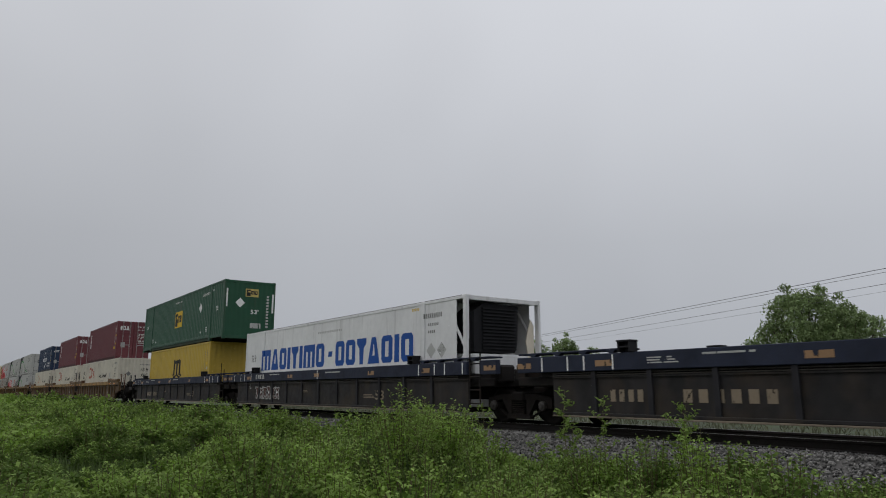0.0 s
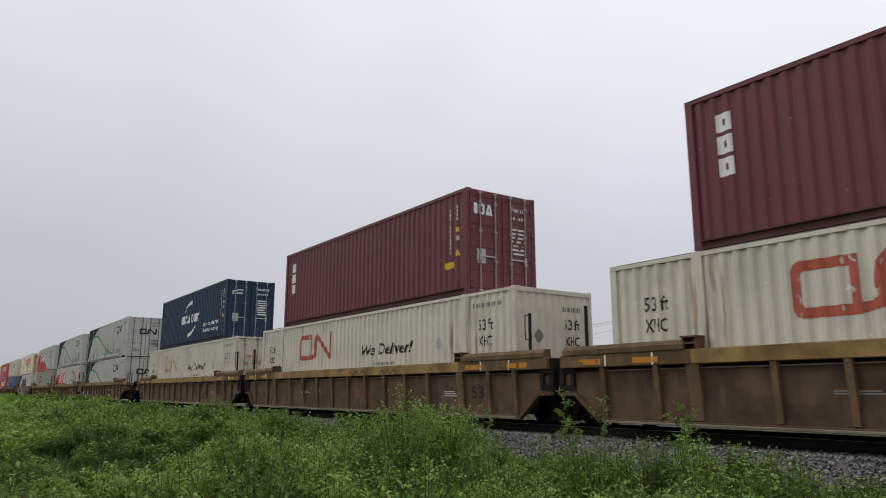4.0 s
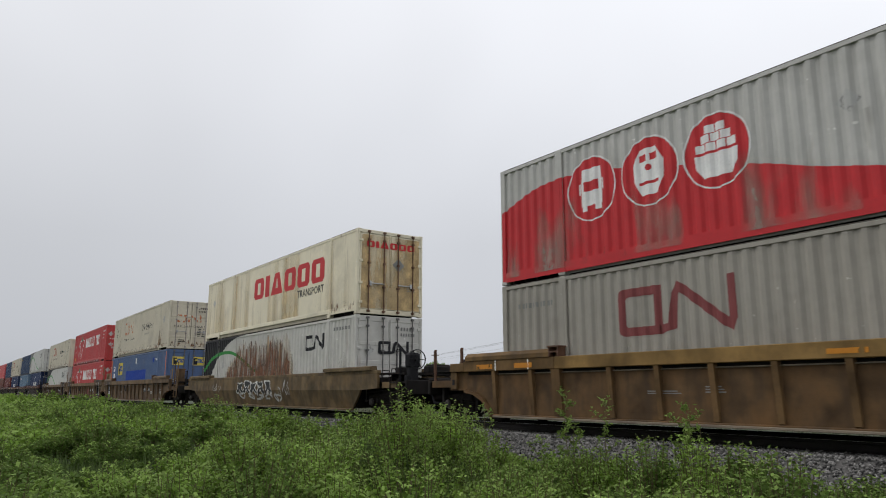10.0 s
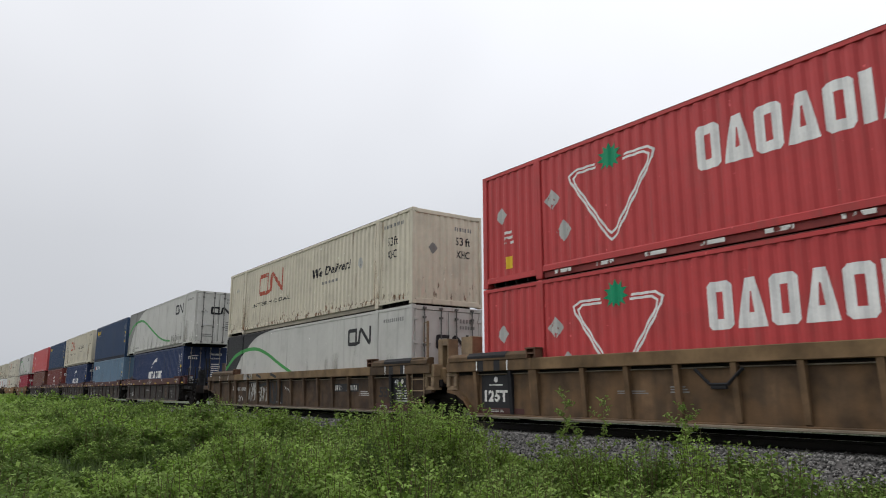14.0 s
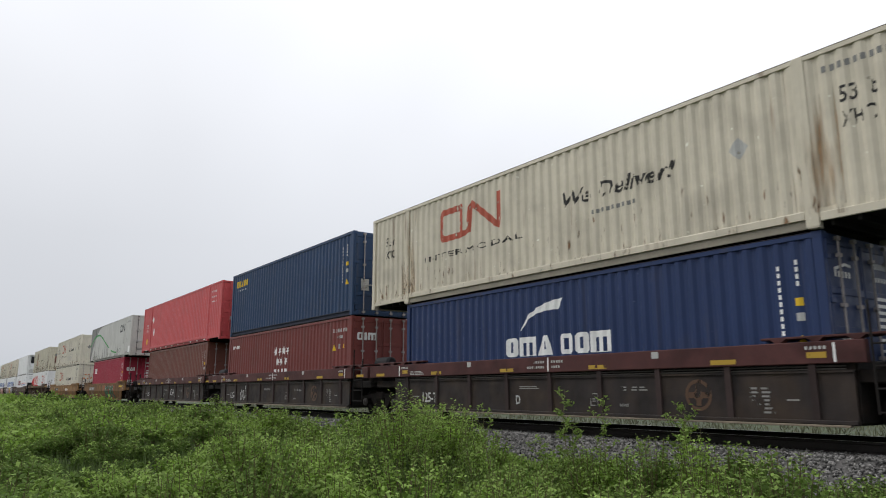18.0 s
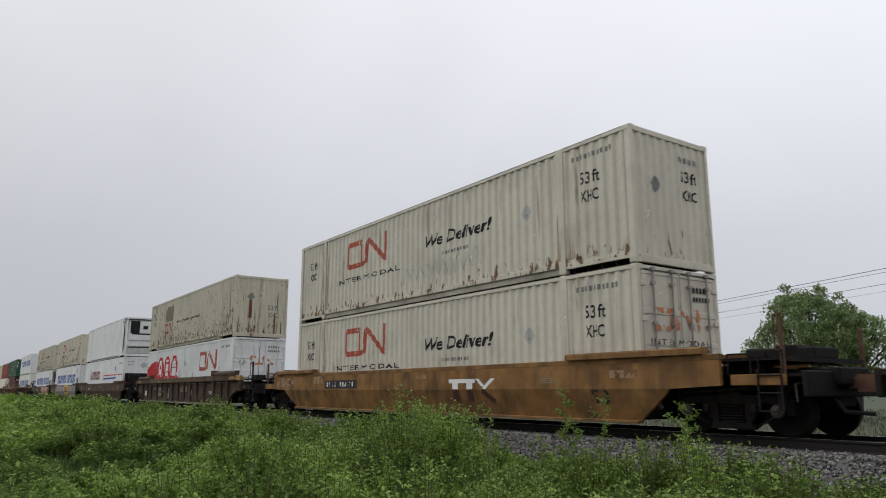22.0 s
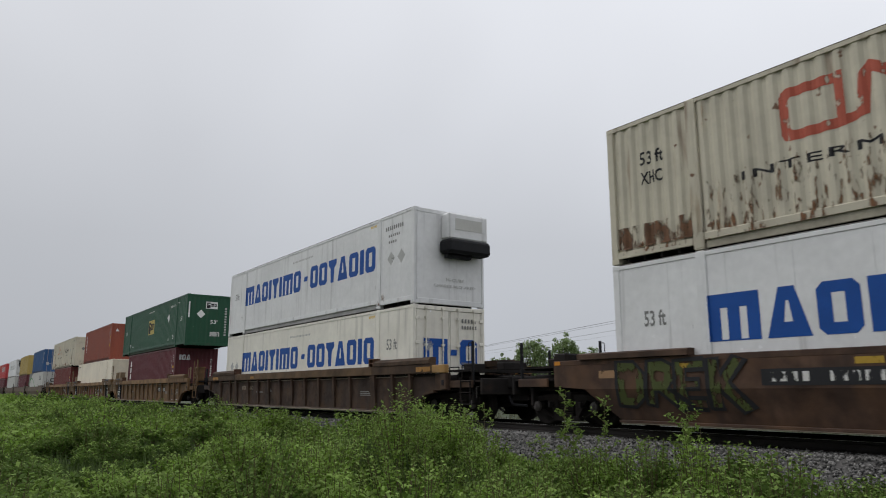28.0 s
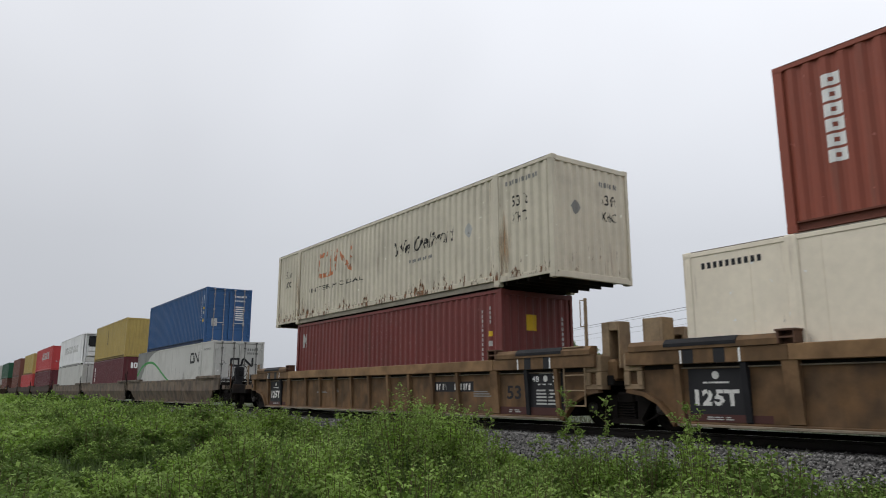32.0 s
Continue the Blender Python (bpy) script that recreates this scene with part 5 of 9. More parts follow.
                part("deck_housing", cached((k, "housing"), lambda: Build().box(10.35, 11.42, -0.40, 1.15, 1.05, 1.54, 0.02).box(10.95, 11.36, -0.75, -0.45, 1.05, 1.44, 0.02).box(10.30, 11.50, -0.46, 1.2, 1.543, 1.56).mesh("deck_housing", m_ledge)), root)
                part("brake_valve", cached("valve", lambda: Build().box(10.48, 10.74, -1.16, -0.98, 1.35, 1.6, 0.03).tube((10.6, -1.2, 1.2), (10.6, -1.1, 1.7), 0.03, 8).mesh("brake_valve", M_BLACK)), root)
            if s < 0 and paint == "umber":
                part("brake_cabinet", cached((k, "cab"), lambda: Build().box(-9.08, -8.42, -1.15, -0.7, 1.0, 2.02, 0.02).box(-9.11, -8.39, -1.18, -0.67, 2.02, 2.07, 0.015).mesh("brake_cabinet", ms)), root)
            if brake:
                b = Build().box(joint + 1.22, joint + 1.44, -1.16, -0.86, 1.03, 1.86, 0.03).box(joint + 1.18, joint + 1.46, -1.2, -0.8, 1.42, 1.84, 0.05).box(joint + 1.2, joint + 1.4, -1.22, -0.84, 1.03, 1.2, 0.02)
                st = part("brake_stand", cached(("brake", short), lambda: b.mesh("brake_stand", M_BLACK)), root, pose(0, 0, 0, 0, 0, rot))

                def wheel_mesh():
                    w = Build()
                    pts = [(joint + 1.54, -0.98 + 0.28 * math.cos(a * math.pi / 9), 1.66 + 0.28 * math.sin(a * math.pi / 9)) for a in range(18)]
                    for i in range(18):
                        w.tube(pts[i], pts[(i + 1) % 18], 0.016, 6)
                    for i in range(0, 18, 3):
                        w.tube((joint + 1.54, -0.98, 1.66), pts[i], 0.012, 5)
                    return w.tube((joint + 1.46, -0.98, 1.66), (joint + 1.56, -0.98, 1.66), 0.05, 8).mesh("brake_wheel", M_BLACK)
                part("brake_wheel", cached(("bw", short), wheel_mesh), st)
    if style == "flat" and front == "joint" and short:
        me = cached(("tank", short), lambda: Build().lathe([(0, -0.45), (0.14, -0.43), (0.19, -0.36), (0.19, 0.36), (0.14, 0.43), (0, 0.45)], (joint - 0.25, -0.75, 1.62), "x", 16).box(joint - 0.5, joint - 0.4, -0.95, -0.55, 1.2, 1.5).box(joint - 0.1, joint, -0.95, -0.55, 1.2, 1.5).mesh("air_reservoir", M_BLACK, False))
        part("air_reservoir", me, root)
    truck(root, -joint)
    if front == "end":
        truck(root, joint)
    return root


def stanchion(x, y, z0, z1):
    s = -1 if y < 0 else 1
    b = Build().box(x - 0.03, x + 0.03, y - 0.03, y + 0.03, z0, z1, 0.008)
    return b.tube((x - 0.06, y + s * 0.09, z1 - 0.05), (x - 0.06, y + s * 0.09, z1 - 0.6), 0.012, 5).tube((x, y, z1 - 0.05), (x - 0.06, y + s * 0.09, z1 - 0.05), 0.012, 5).tube((x, y, z1 - 0.6), (x - 0.06, y + s * 0.09, z1 - 0.6), 0.012, 5)


def tall_ladder(x0, x1):
    """Two uprights that reach over the deck, with rungs and a grab loop."""
    b = Build().box(x0 - 0.03, x0 + 0.03, -1.44, -1.40, 0.42, 2.30, 0.006).box(x1 - 0.03, x1 + 0.03, -1.44, -1.40, 0.42, 2.36, 0.006)
    for z in (0.45, 0.80, 1.12, 1.44, 1.72):
        b.tube((x0, -1.42, z), (x1, -1.42, z), 0.017, 6)
    return b.tube((x1, -1.42, 2.3), (x1 + 0.10, -1.42, 2.3), 0.012, 5).tube((x1 + 0.10, -1.42, 2.3), (x1 + 0.10, -1.42, 1.55), 0.012, 5).tube((x1 + 0.10, -1.42, 1.55), (x1, -1.42, 1.55), 0.012, 5)


def end_gear(root, style, joint, top, rot, board):
    """Walkway, brake rigging and step board over the end truck."""
    at = pose(0, 0, 0, 0, 0, rot)
    x0, x1 = top + 0.15, joint + 1.22
    key = (style, joint, round(top, 2))

    def walkway():
        comb, x = [(x0, 1.25), (x0, 1.30)], x0 + 0.05
        while x < x1 - 0.12:
            comb += [(x, 1.30), (x, 1.275), (x + 0.04, 1.275), (x + 0.04, 1.30)]
            x += 0.13
        return Build().prism(comb + [(x1, 1.30), (x1, 1.22), (x1 - 0.06, 1.22), (x1 - 0.06, 1.25)], "y", -1.22, 1.22).mesh("walkway", M_UNDER)
    part("walkway", cached((key, "walk"), walkway), root, at)
    part("brake_cylinder", cached((key, "cyl"), lambda: Build().lathe([(0, -0.36), (0.11, -0.35), (0.13, -0.30), (0.13, 0.30), (0.16, 0.31), (0.16, 0.36), (0, 0.37)], (joint + 0.25, -0.82, 1.12), "x", 14).tube((joint + 0.6, -0.82, 1.12), (joint + 1.15, -0.70, 1.05), 0.03, 6).mesh("brake_cylinder", M_TRUCK)), root, at)

    def rods():
        b = Build().tube((joint - 0.9, -1.13, 0.72), (joint + 1.15, -1.13, 0.84), 0.024, 6).tube((joint - 0.2, -1.0, 0.30), (joint + 1.0, -0.9, 0.72), 0.03, 6)
        b.box(joint + 0.42, joint + 0.50, -1.16, 1.16, 0.40, 0.52, 0.01).box(joint - 0.50, joint - 0.42, -1.16, 1.16, 0.40, 0.52, 0.01)
        b.box(joint + 0.92, joint + 1.02, -1.2, -0.9, 0.42, 0.84, 0.02).box(joint + 0.92, joint + 1.02, 0.9, 1.2, 0.42, 0.84, 0.02)
        b.box(joint + 0.28, joint + 0.66, -0.98, -0.52, 1.29, 1.46, 0.03).box(joint + 0.82, joint + 1.14, -0.30, 0.52, 1.29, 1.50, 0.03).box(joint + 0.1, joint + 0.5, 0.3, 0.95, 1.29, 1.58, 0.03)
        for x, z in ((joint + 0.18, 1.36), (joint + 0.74, 1.40)):     # grab irons
            b.tube((x, -1.36, 1.0), (x, -1.36, z), 0.014, 6).tube((x, -1.36, z), (x + 0.42, -1.36, z), 0.014, 6).tube((x + 0.42, -1.36, z), (x + 0.42, -1.36, 1.0), 0.014, 6)
        for y in (-0.45, -0.2, 0.35):                                  # air lines that sag along the deck
            b.tube((joint - 0.2, y, 1.33), (joint + 0.5, y - 0.12, 1.31), 0.018, 5).tube((joint + 0.5, y - 0.12, 1.31), (joint + 1.25, y, 1.18), 0.018, 5).tube((joint + 1.25, y, 1.18), (joint + 1.5, y, 0.9), 0.018, 5)
        return b.mesh("brake_rigging", M_UNDER)
    part("brake_rigging", cached((key, "rods"), rods), root, at)
    part("cut_lever", cached((key, "lever"), lambda: Build().tube((joint + 1.34, -1.36, 0.86), (joint + 1.34, -0.25, 1.0), 0.014, 6).tube((joint + 1.34, -1.36, 0.86), (joint + 1.36, -1.38, 0.58), 0.014, 6).mesh("cut_lever", M_CAP)), root, at)
    me = cached((key, board.name, "board"), lambda: Build().box(joint + 0.24, joint + 1.2, -1.40, -1.34, 0.84, 1.02, 0.01).mesh("step_board", board))
    part("step_board", me, root, at), part("step_board", me, root, at @ Matrix.Diagonal((1, -1, 1, 1)))


def ladder(x):
    b = Build().tube((x, -1.42, 0.42), (x, -1.42, 1.1), 0.018, 6).tube((x - 0.4, -1.42, 0.42), (x - 0.4, -1.42, 1.1), 0.018, 6)
    for z in (0.43, 0.72, 1.0):
        b.tube((x, -1.42, z), (x - 0.4, -1.42, z), 0.015, 6)
    return b
# ---------------------------------------------------------------- paint and lettering
from mathutils.geometry import tessellate_polygon


def decal(name, base, wear=0.0, rough=0.5):
    """Paint of a marking; wear lets the coat below show through in flakes."""
    m = material(name, base, max(rough, 0.6), 0, 0.08, 2.0, spec=0.18)
    if wear:
        n, l = m.node_tree.nodes, m.node_tree.links
        tco, nt, mr = n.new("ShaderNodeTexCoord"), n.new("ShaderNodeTexNoise"), n.new("ShaderNodeMapRange")
        mp = n.new("ShaderNodeMapping")
        mp.inputs["Scale"].default_value = (1.6, 1.6, 0.8)
        nt.inputs["Scale"].default_value, nt.inputs["Detail"].default_value = 4.5, 5
        l.new(tco.outputs["Object"], mp.inputs["Vector"]), l.new(mp.outputs[0], nt.inputs["Vector"]), l.new(nt.outputs["Fac"], mr.inputs["Value"])
        mr.inputs["From Min"].default_value, mr.inputs["From Max"].default_value = 0.30 + wear * 0.22, 0.36 + wear * 0.22
        tr, mx = n.new("ShaderNodeBsdfTransparent"), n.new("ShaderNodeMixShader")
        l.new(mr.outputs[0], mx.inputs[0]), l.new(tr.outputs[0], mx.inputs[1]), l.new(n["Principled BSDF"].outputs[0], mx.inputs[2])
        l.new(mx.outputs[0], n["Material Output"].inputs["Surface"])
    return m


def stain(name, base, amount, stretch, low, high, soft=0.12):
    """Rust that runs down from flaws: thick at the height low, gone at high."""
    m = material(name, base, 0.9, 0, 0.35, 3.0, 0.3)
    n, l = m.node_tree.nodes, m.node_tree.links
    tco, sp = n.new("ShaderNodeTexCoord"), n.new("ShaderNodeSeparateXYZ")
    l.new(tco.outputs["Object"], sp.inputs[0])
    info = n.new("ShaderNodeObjectInfo")
    sh = n.new("ShaderNodeVectorMath")
    sh.operation = "MULTIPLY_ADD"
    sh.inputs[1].default_value = (31.0, 17.0, 5.0)
    l.new(info.outputs["Random"], sh.inputs[0]), l.new(tco.outputs["Object"], sh.inputs[2])
    mp, nt = n.new("ShaderNodeMapping"), n.new("ShaderNodeTexNoise")
    mp.inputs["Scale"].default_value = stretch
    nt.inputs["Scale"].default_value, nt.inputs["Detail"].default_value = 1.0, 5
    l.new(sh.outputs[0], mp.inputs["Vector"]), l.new(mp.outputs[0], nt.inputs["Vector"])
    grad, add, mr = n.new("ShaderNodeMapRange"), n.new("ShaderNodeMath"), n.new("ShaderNodeMapRange")
    grad.inputs["From Min"].default_value, grad.inputs["From Max"].default_value = low, high
    grad.inputs["To Min"].default_value, grad.inputs["To Max"].default_value = amount, amount - 0.32
    l.new(sp.outputs["Z"], grad.inputs["Value"])
    l.new(nt.outputs["Fac"], add.inputs[0]), l.new(grad.outputs[0], add.inputs[1])
    mr.inputs["From Min"].default_value, mr.inputs["From Max"].default_value = 0.68 - soft / 2, 0.68 + soft / 2
    l.new(add.outputs[0], mr.inputs["Value"])
    tr, mx = n.new("ShaderNodeBsdfTransparent"), n.new("ShaderNodeMixShader")
    l.new(mr.outputs[0], mx.inputs[0]), l.new(tr.outputs[0], mx.inputs[1]), l.new(n["Principled BSDF"].outputs[0], mx.inputs[2])
    l.new(mx.outputs[0], n["Material Output"].inputs["Surface"])
    return m


D_RED = decal("mark_red", (0.41, 0.098, 0.062), 0.25)
D_REDWORN = decal("mark_red_worn", (0.54, 0.20, 0.095), 0.82)
D_CRIMSON = decal("mark_crimson", (0.50, 0.035, 0.040))
D_OXIDE = decal("mark_oxide", (0.20, 0.055, 0.055))
D_BLACK = decal("mark_black", (0.022, 0.022, 0.024))
D_WORN = decal("mark_black_worn", (0.035, 0.034, 0.032), 0.62)
D_FADED = decal("mark_black_faded", (0.035, 0.033, 0.030), 0.32)
D_WHITE = decal("mark_white", (0.74, 0.74, 0.72))
D_WHITEWORN = decal("mark_white_worn", (0.62, 0.61, 0.58), 0.5)
D_BLUE = decal("mark_blue", (0.015, 0.075, 0.30))
D_BRIGHT = decal("mark_bright_blue", (0.02, 0.06, 0.33))
D_GREEN = decal("mark_green", (0.050, 0.26, 0.065))
D_OCHRE = decal("faded_ochre", (0.30, 0.155, 0.045), 0.3)
D_DIM = decal("mark_dim_tan", (0.23, 0.185, 0.13), 0.2)
D_LEAF = decal("mark_leaf_green", (0.01, 0.25, 0.12))
D_YELLOW = decal("mark_yellow", (0.68, 0.45, 0.03))
D_LEMON = decal("mark_lemon", (0.62, 0.50, 0.085))
D_BADGE = decal("faded_badge_yellow", (0.50, 0.40, 0.13), 0.1)
D_FADEYELLOW = decal("faded_yellow", (0.40, 0.26, 0.04), 0.25)
D_ORANGE = decal("mark_orange", (0.50, 0.20, 0.025), 0.3)
D_GREY = decal("mark_grey", (0.20, 0.20, 0.19))
D_OXIDEDARK = decal("dark_red_oxide_strip", (0.070, 0.030, 0.026), 0.0)
D_BEIGE = decal("faded_beige", (0.50, 0.42, 0.32), 0.3)
D_SAND = decal("sun_bleached_patch", (0.30, 0.185, 0.10), 0.4)
D_SANDMARK = decal("faded_stencil", (0.24, 0.235, 0.22), 0.5)
D_PALE = decal("mark_pale", (0.42, 0.42, 0.40), 0.25)
D_PINK = decal("spray_pink", (0.42, 0.185, 0.165), 0.05)
D_SALMON = decal("spray_salmon", (0.50, 0.36, 0.28), 0.05)
D_DIMRUST = decal("mark_dim_rust", (0.095, 0.055, 0.035), 0.2)
D_SILVER = decal("spray_silver", (0.31, 0.28, 0.28), 0.05)
D_ROSE = decal("spray_rose", (0.46, 0.20, 0.26), 0.05)
D_MINT = decal("spray_mint", (0.28, 0.36, 0.33), 0.05)
D_SPRAYGREEN = decal("spray_green", (0.035, 0.125, 0.065), 0.1)
D_CHALK = decal("spray_chalk", (0.30, 0.295, 0.275), 0.55)
D_SPRAYRED = decal("spray_red", (0.33, 0.075, 0.035), 0.45)
D_OLIVE = decal("spray_olive", (0.066, 0.080, 0.026), 0.6)
S_LOW = stain("rust_runs_low", (0.175, 0.085, 0.040), 0.10, (9.5, 9.5, 3.4), 0.3, 1.1, 0.10)
S_FEW = stain("rust_runs_few", (0.20, 0.11, 0.055), 0.015, (9.0, 9.0, 2.6), 0.3, 4.0, 0.14)
S_YELLOWED = stain("yellowed_paint", (0.52, 0.37, 0.18), 0.26, (2.0, 2.0, 0.3), 0.0, 9.0, 0.45)
S_WASH = stain("yellow_rust_wash", (0.56, 0.43, 0.24), 0.05, (1.3, 1.3, 0.06), 0.0, 9.0, 0.45)
S_HEAVY = stain("rust_runs_heavy", (0.165, 0.074, 0.040), 0.275, (15.0, 15.0, 0.9), 0.6, 4.4, 0.22)
S_FILM = stain("rust_film", (0.50, 0.36, 0.22), 0.17, (3.0, 3.0, 0.2), 0.3, 4.5, 0.5)
S_DRIP = stain("rust_drips", (0.15, 0.085, 0.045), 0.085, (9.0, 9.0, 0.55), 0.2, 6.0, 0.16)
S_POST = stain("rust_at_posts", (0.36, 0.22, 0.11), 0.05, (6.0, 6.0, 0.6), 0.0, 8.0, 0.30)
S_PATCH = stain("rust_patches", (0.130, 0.066, 0.034), 0.215, (5.5, 5.5, 2.4), 0.2, 6.0, 0.16)
S_SPOTS = stain("rust_spots", (0.155, 0.080, 0.038), 0.095, (12.0, 12.0, 3.5), 0.2, 5.0)
S_DUST = stain("road_dust", (0.33, 0.31, 0.26), 0.05, (1.6, 1.6, 0.5), 0.1, 2.6, 0.4)


M_FACES = ((5, 3, 4), (5, 7, 3), (7, 8, 3), (8, 2, 3), (2, 0, 1), (2, 11, 0), (11, 12, 0), (12, 14, 0), (5, 6, 7), (9, 2, 8), (2, 10, 11), (13, 14, 12), (9, 10, 2))


def mend_m(vs, fs):
    """The thickened letter M fills wrongly: give it proper faces."""
    root = list(range(len(vs)))

    def top(i):
        while root[i] != i:
            i = root[i]
        return i
    for f in fs:
        for i in f[1:]:
            root[top(i)] = top(f[0])
    islands = {}
    for f in fs:
        islands.setdefault(top(f[0]), []).append(f)
    out = []
    for faces in islands.values():
        idx = sorted({i for f in faces for i in f})
        if len(idx) == 15 and len(faces) == 17:
            faces = [tuple(idx[(13 - j) % 15] for j in f) for f in M_FACES]
        out += faces
    return out


def text_shape(body, x0, x1, z0, z1, shear=0.0, space=1.0, bold=0.018):
    """Triangles of a line of writing stretched into a box."""
    def make():
        cu = bpy.data.curves.new("writing", "FONT")
        cu.body, cu.shear, cu.resolution_u, cu.space_character, cu.offset = body, shear, 2, space, bold
        ob = bpy.data.objects.new("writing", cu)
        me = bpy.data.meshes.new_from_object(ob)
        vs, fs = [tuple(v.co) for v in me.vertices], [tuple(p.vertices) for p in me.polygons]
        bpy.data.objects.remove(ob), bpy.data.curves.remove(cu), bpy.data.meshes.remove(me)
        return vs, mend_m(vs, fs) if "M" in body else fs
    vs, fs = cached(("text", body, shear, space, bold), make)
    ax, bx = min(v[0] for v in vs), max(v[0] for v in vs)
    ay, by = min(v[1] for v in vs), max(v[1] for v in vs)
    return [(x0 + (v[0] - ax) / (bx - ax) * (x1 - x0), z0 + (v[1] - ay) / (by - ay) * (z1 - z0)) for v in vs], fs


def loops(*outlines):
    """A filled outline (the first) with holes (the others)."""
    pts = [p for o in outlines for p in o]
    tris = tessellate_polygon([[Vector((x, z, 0)) for x, z in o] for o in outlines])
    return pts, [tuple(t) for t in tris]


def join(*shapes):
    vs, fs = [], []
    for v, f in shapes:
        k = len(vs)
        vs += v
        fs += [tuple(i + k for i in q) for q in f]
    return vs, fs


def rect(x0, x1, z0, z1):
    return [(x0, z0), (x1, z0), (x1, z1), (x0, z1)], [(0, 1, 2, 3)]


def ragged(x0, x1, z0, z1, seed):
    """A patch whose top runs high and low from flute to flute."""
    r = random.Random(seed)
    top, x = [], x0
    while x < x1:
        h = z0 + (z1 - z0) * min(1.0, 0.45 + 0.7 * (x - x0) / 2.2, 0.55 + 0.8 * (x1 - x) / 1.2) * r.uniform(0.88, 1.06)
        top += [(x, h), (min(x + 0.139, x1), h * r.uniform(0.86, 1.0))]
        x += 0.139
    return loops([(x0, z0)] + top + [(x1, z0)])


def disc(x, z, rx, rz=None, n=28, hole=0.0):
    rz = rz or rx
    o = [(x + rx * math.cos(a * 2 * math.pi / n), z + rz * math.sin(a * 2 * math.pi / n)) for a in range(n)]
    return loops(o, [(x + (p - x) * hole, z + (q - z) * hole) for p, q in o]) if hole else (o, [tuple(range(n))])


def diamond(x, z, r):
    return [(x - r, z), (x, z - r), (x + r, z), (x, z + r)], [(0, 1, 2, 3)]


def ribbon(pts, width, end_width=None):
    """A stroke of paint along a line."""
    pts = [Vector(p) for p in pts]
    vs, n = [], len(pts)
    for i, p in enumerate(pts):
        d = (pts[min(i + 1, n - 1)] - pts[max(i - 1, 0)])
        t = Vector((-d.y, d.x)).normalized()
        w = width if end_width is None else width + (end_width - width) * i / (n - 1)
        if 0 < i < n - 1:
            a, b = (pts[i] - pts[i - 1]).normalized(), (pts[i + 1] - pts[i]).normalized()
            w /= max(0.55, math.sqrt(max(0.0, (1 + a.dot(b)) / 2)))
        vs += [tuple(p + t * w / 2), tuple(p - t * w / 2)]
    return vs, [(2 * i, 2 * i + 1, 2 * i + 3, 2 * i + 2) for i in range(n - 1)]


def curve_through(pts, per=5):
    """Catmull-Rom line through the points."""
    p = [Vector(q) for q in [pts[0]] + list(pts) + [pts[-1]]]
    out = []
    for i in range(1, len(p) - 2):
        for k in range(per):
            t = k / per
            out.append(tuple(0.5 * (2 * p[i] + (p[i + 1] - p[i - 1]) * t + (2 * p[i - 1] - 5 * p[i] + 4 * p[i + 1] - p[i + 2]) * t * t + (3 * p[i] - p[i - 1] - 3 * p[i + 1] + p[i + 2]) * t ** 3)))
    return out + [tuple(p[-2])]


def emblem(x0, x1, z0, z1, w):
    """A rounded frame and a zigzag band beside it."""
    m, r = x0 + (x1 - x0) * 0.40, (z1 - z0) * 0.2
    h = w / 2
    k = r * 0.75
    frame_o = [(x0, z0 + k), (x0 + k * 0.3, z0 + k * 0.3), (x0 + k, z0), (m, z0), (m, z1), (x0 + k, z1), (x0 + k * 0.3, z1 - k * 0.3), (x0, z1 - k)]
    a, q = x0 + w, k * 0.35
    frame_i = [(a, z0 + w + q), (a + q, z0 + w), (m - w * 0.9, z0 + w), (m - w * 0.9, z1 - w), (a + q, z1 - w), (a, z1 - w - q)]
    g = m + (x1 - x0) * 0.09
    zig = ribbon([(m - w * 0.4, z0 + h), (g, z0 + h + r * 0.3), (g + h, z1 - r), (g + h + w * 0.5, z1 - h), (g + w * 1.6, z1 - r * 0.8), (x1 - w * 1.3, z0 + r * 0.7), (x1 - w * 0.8, z0 + h), (x1 - h, z0 + r), (x1 - h, z1 + 0.02)], w)
    return join(loops(frame_o, frame_i), zig)


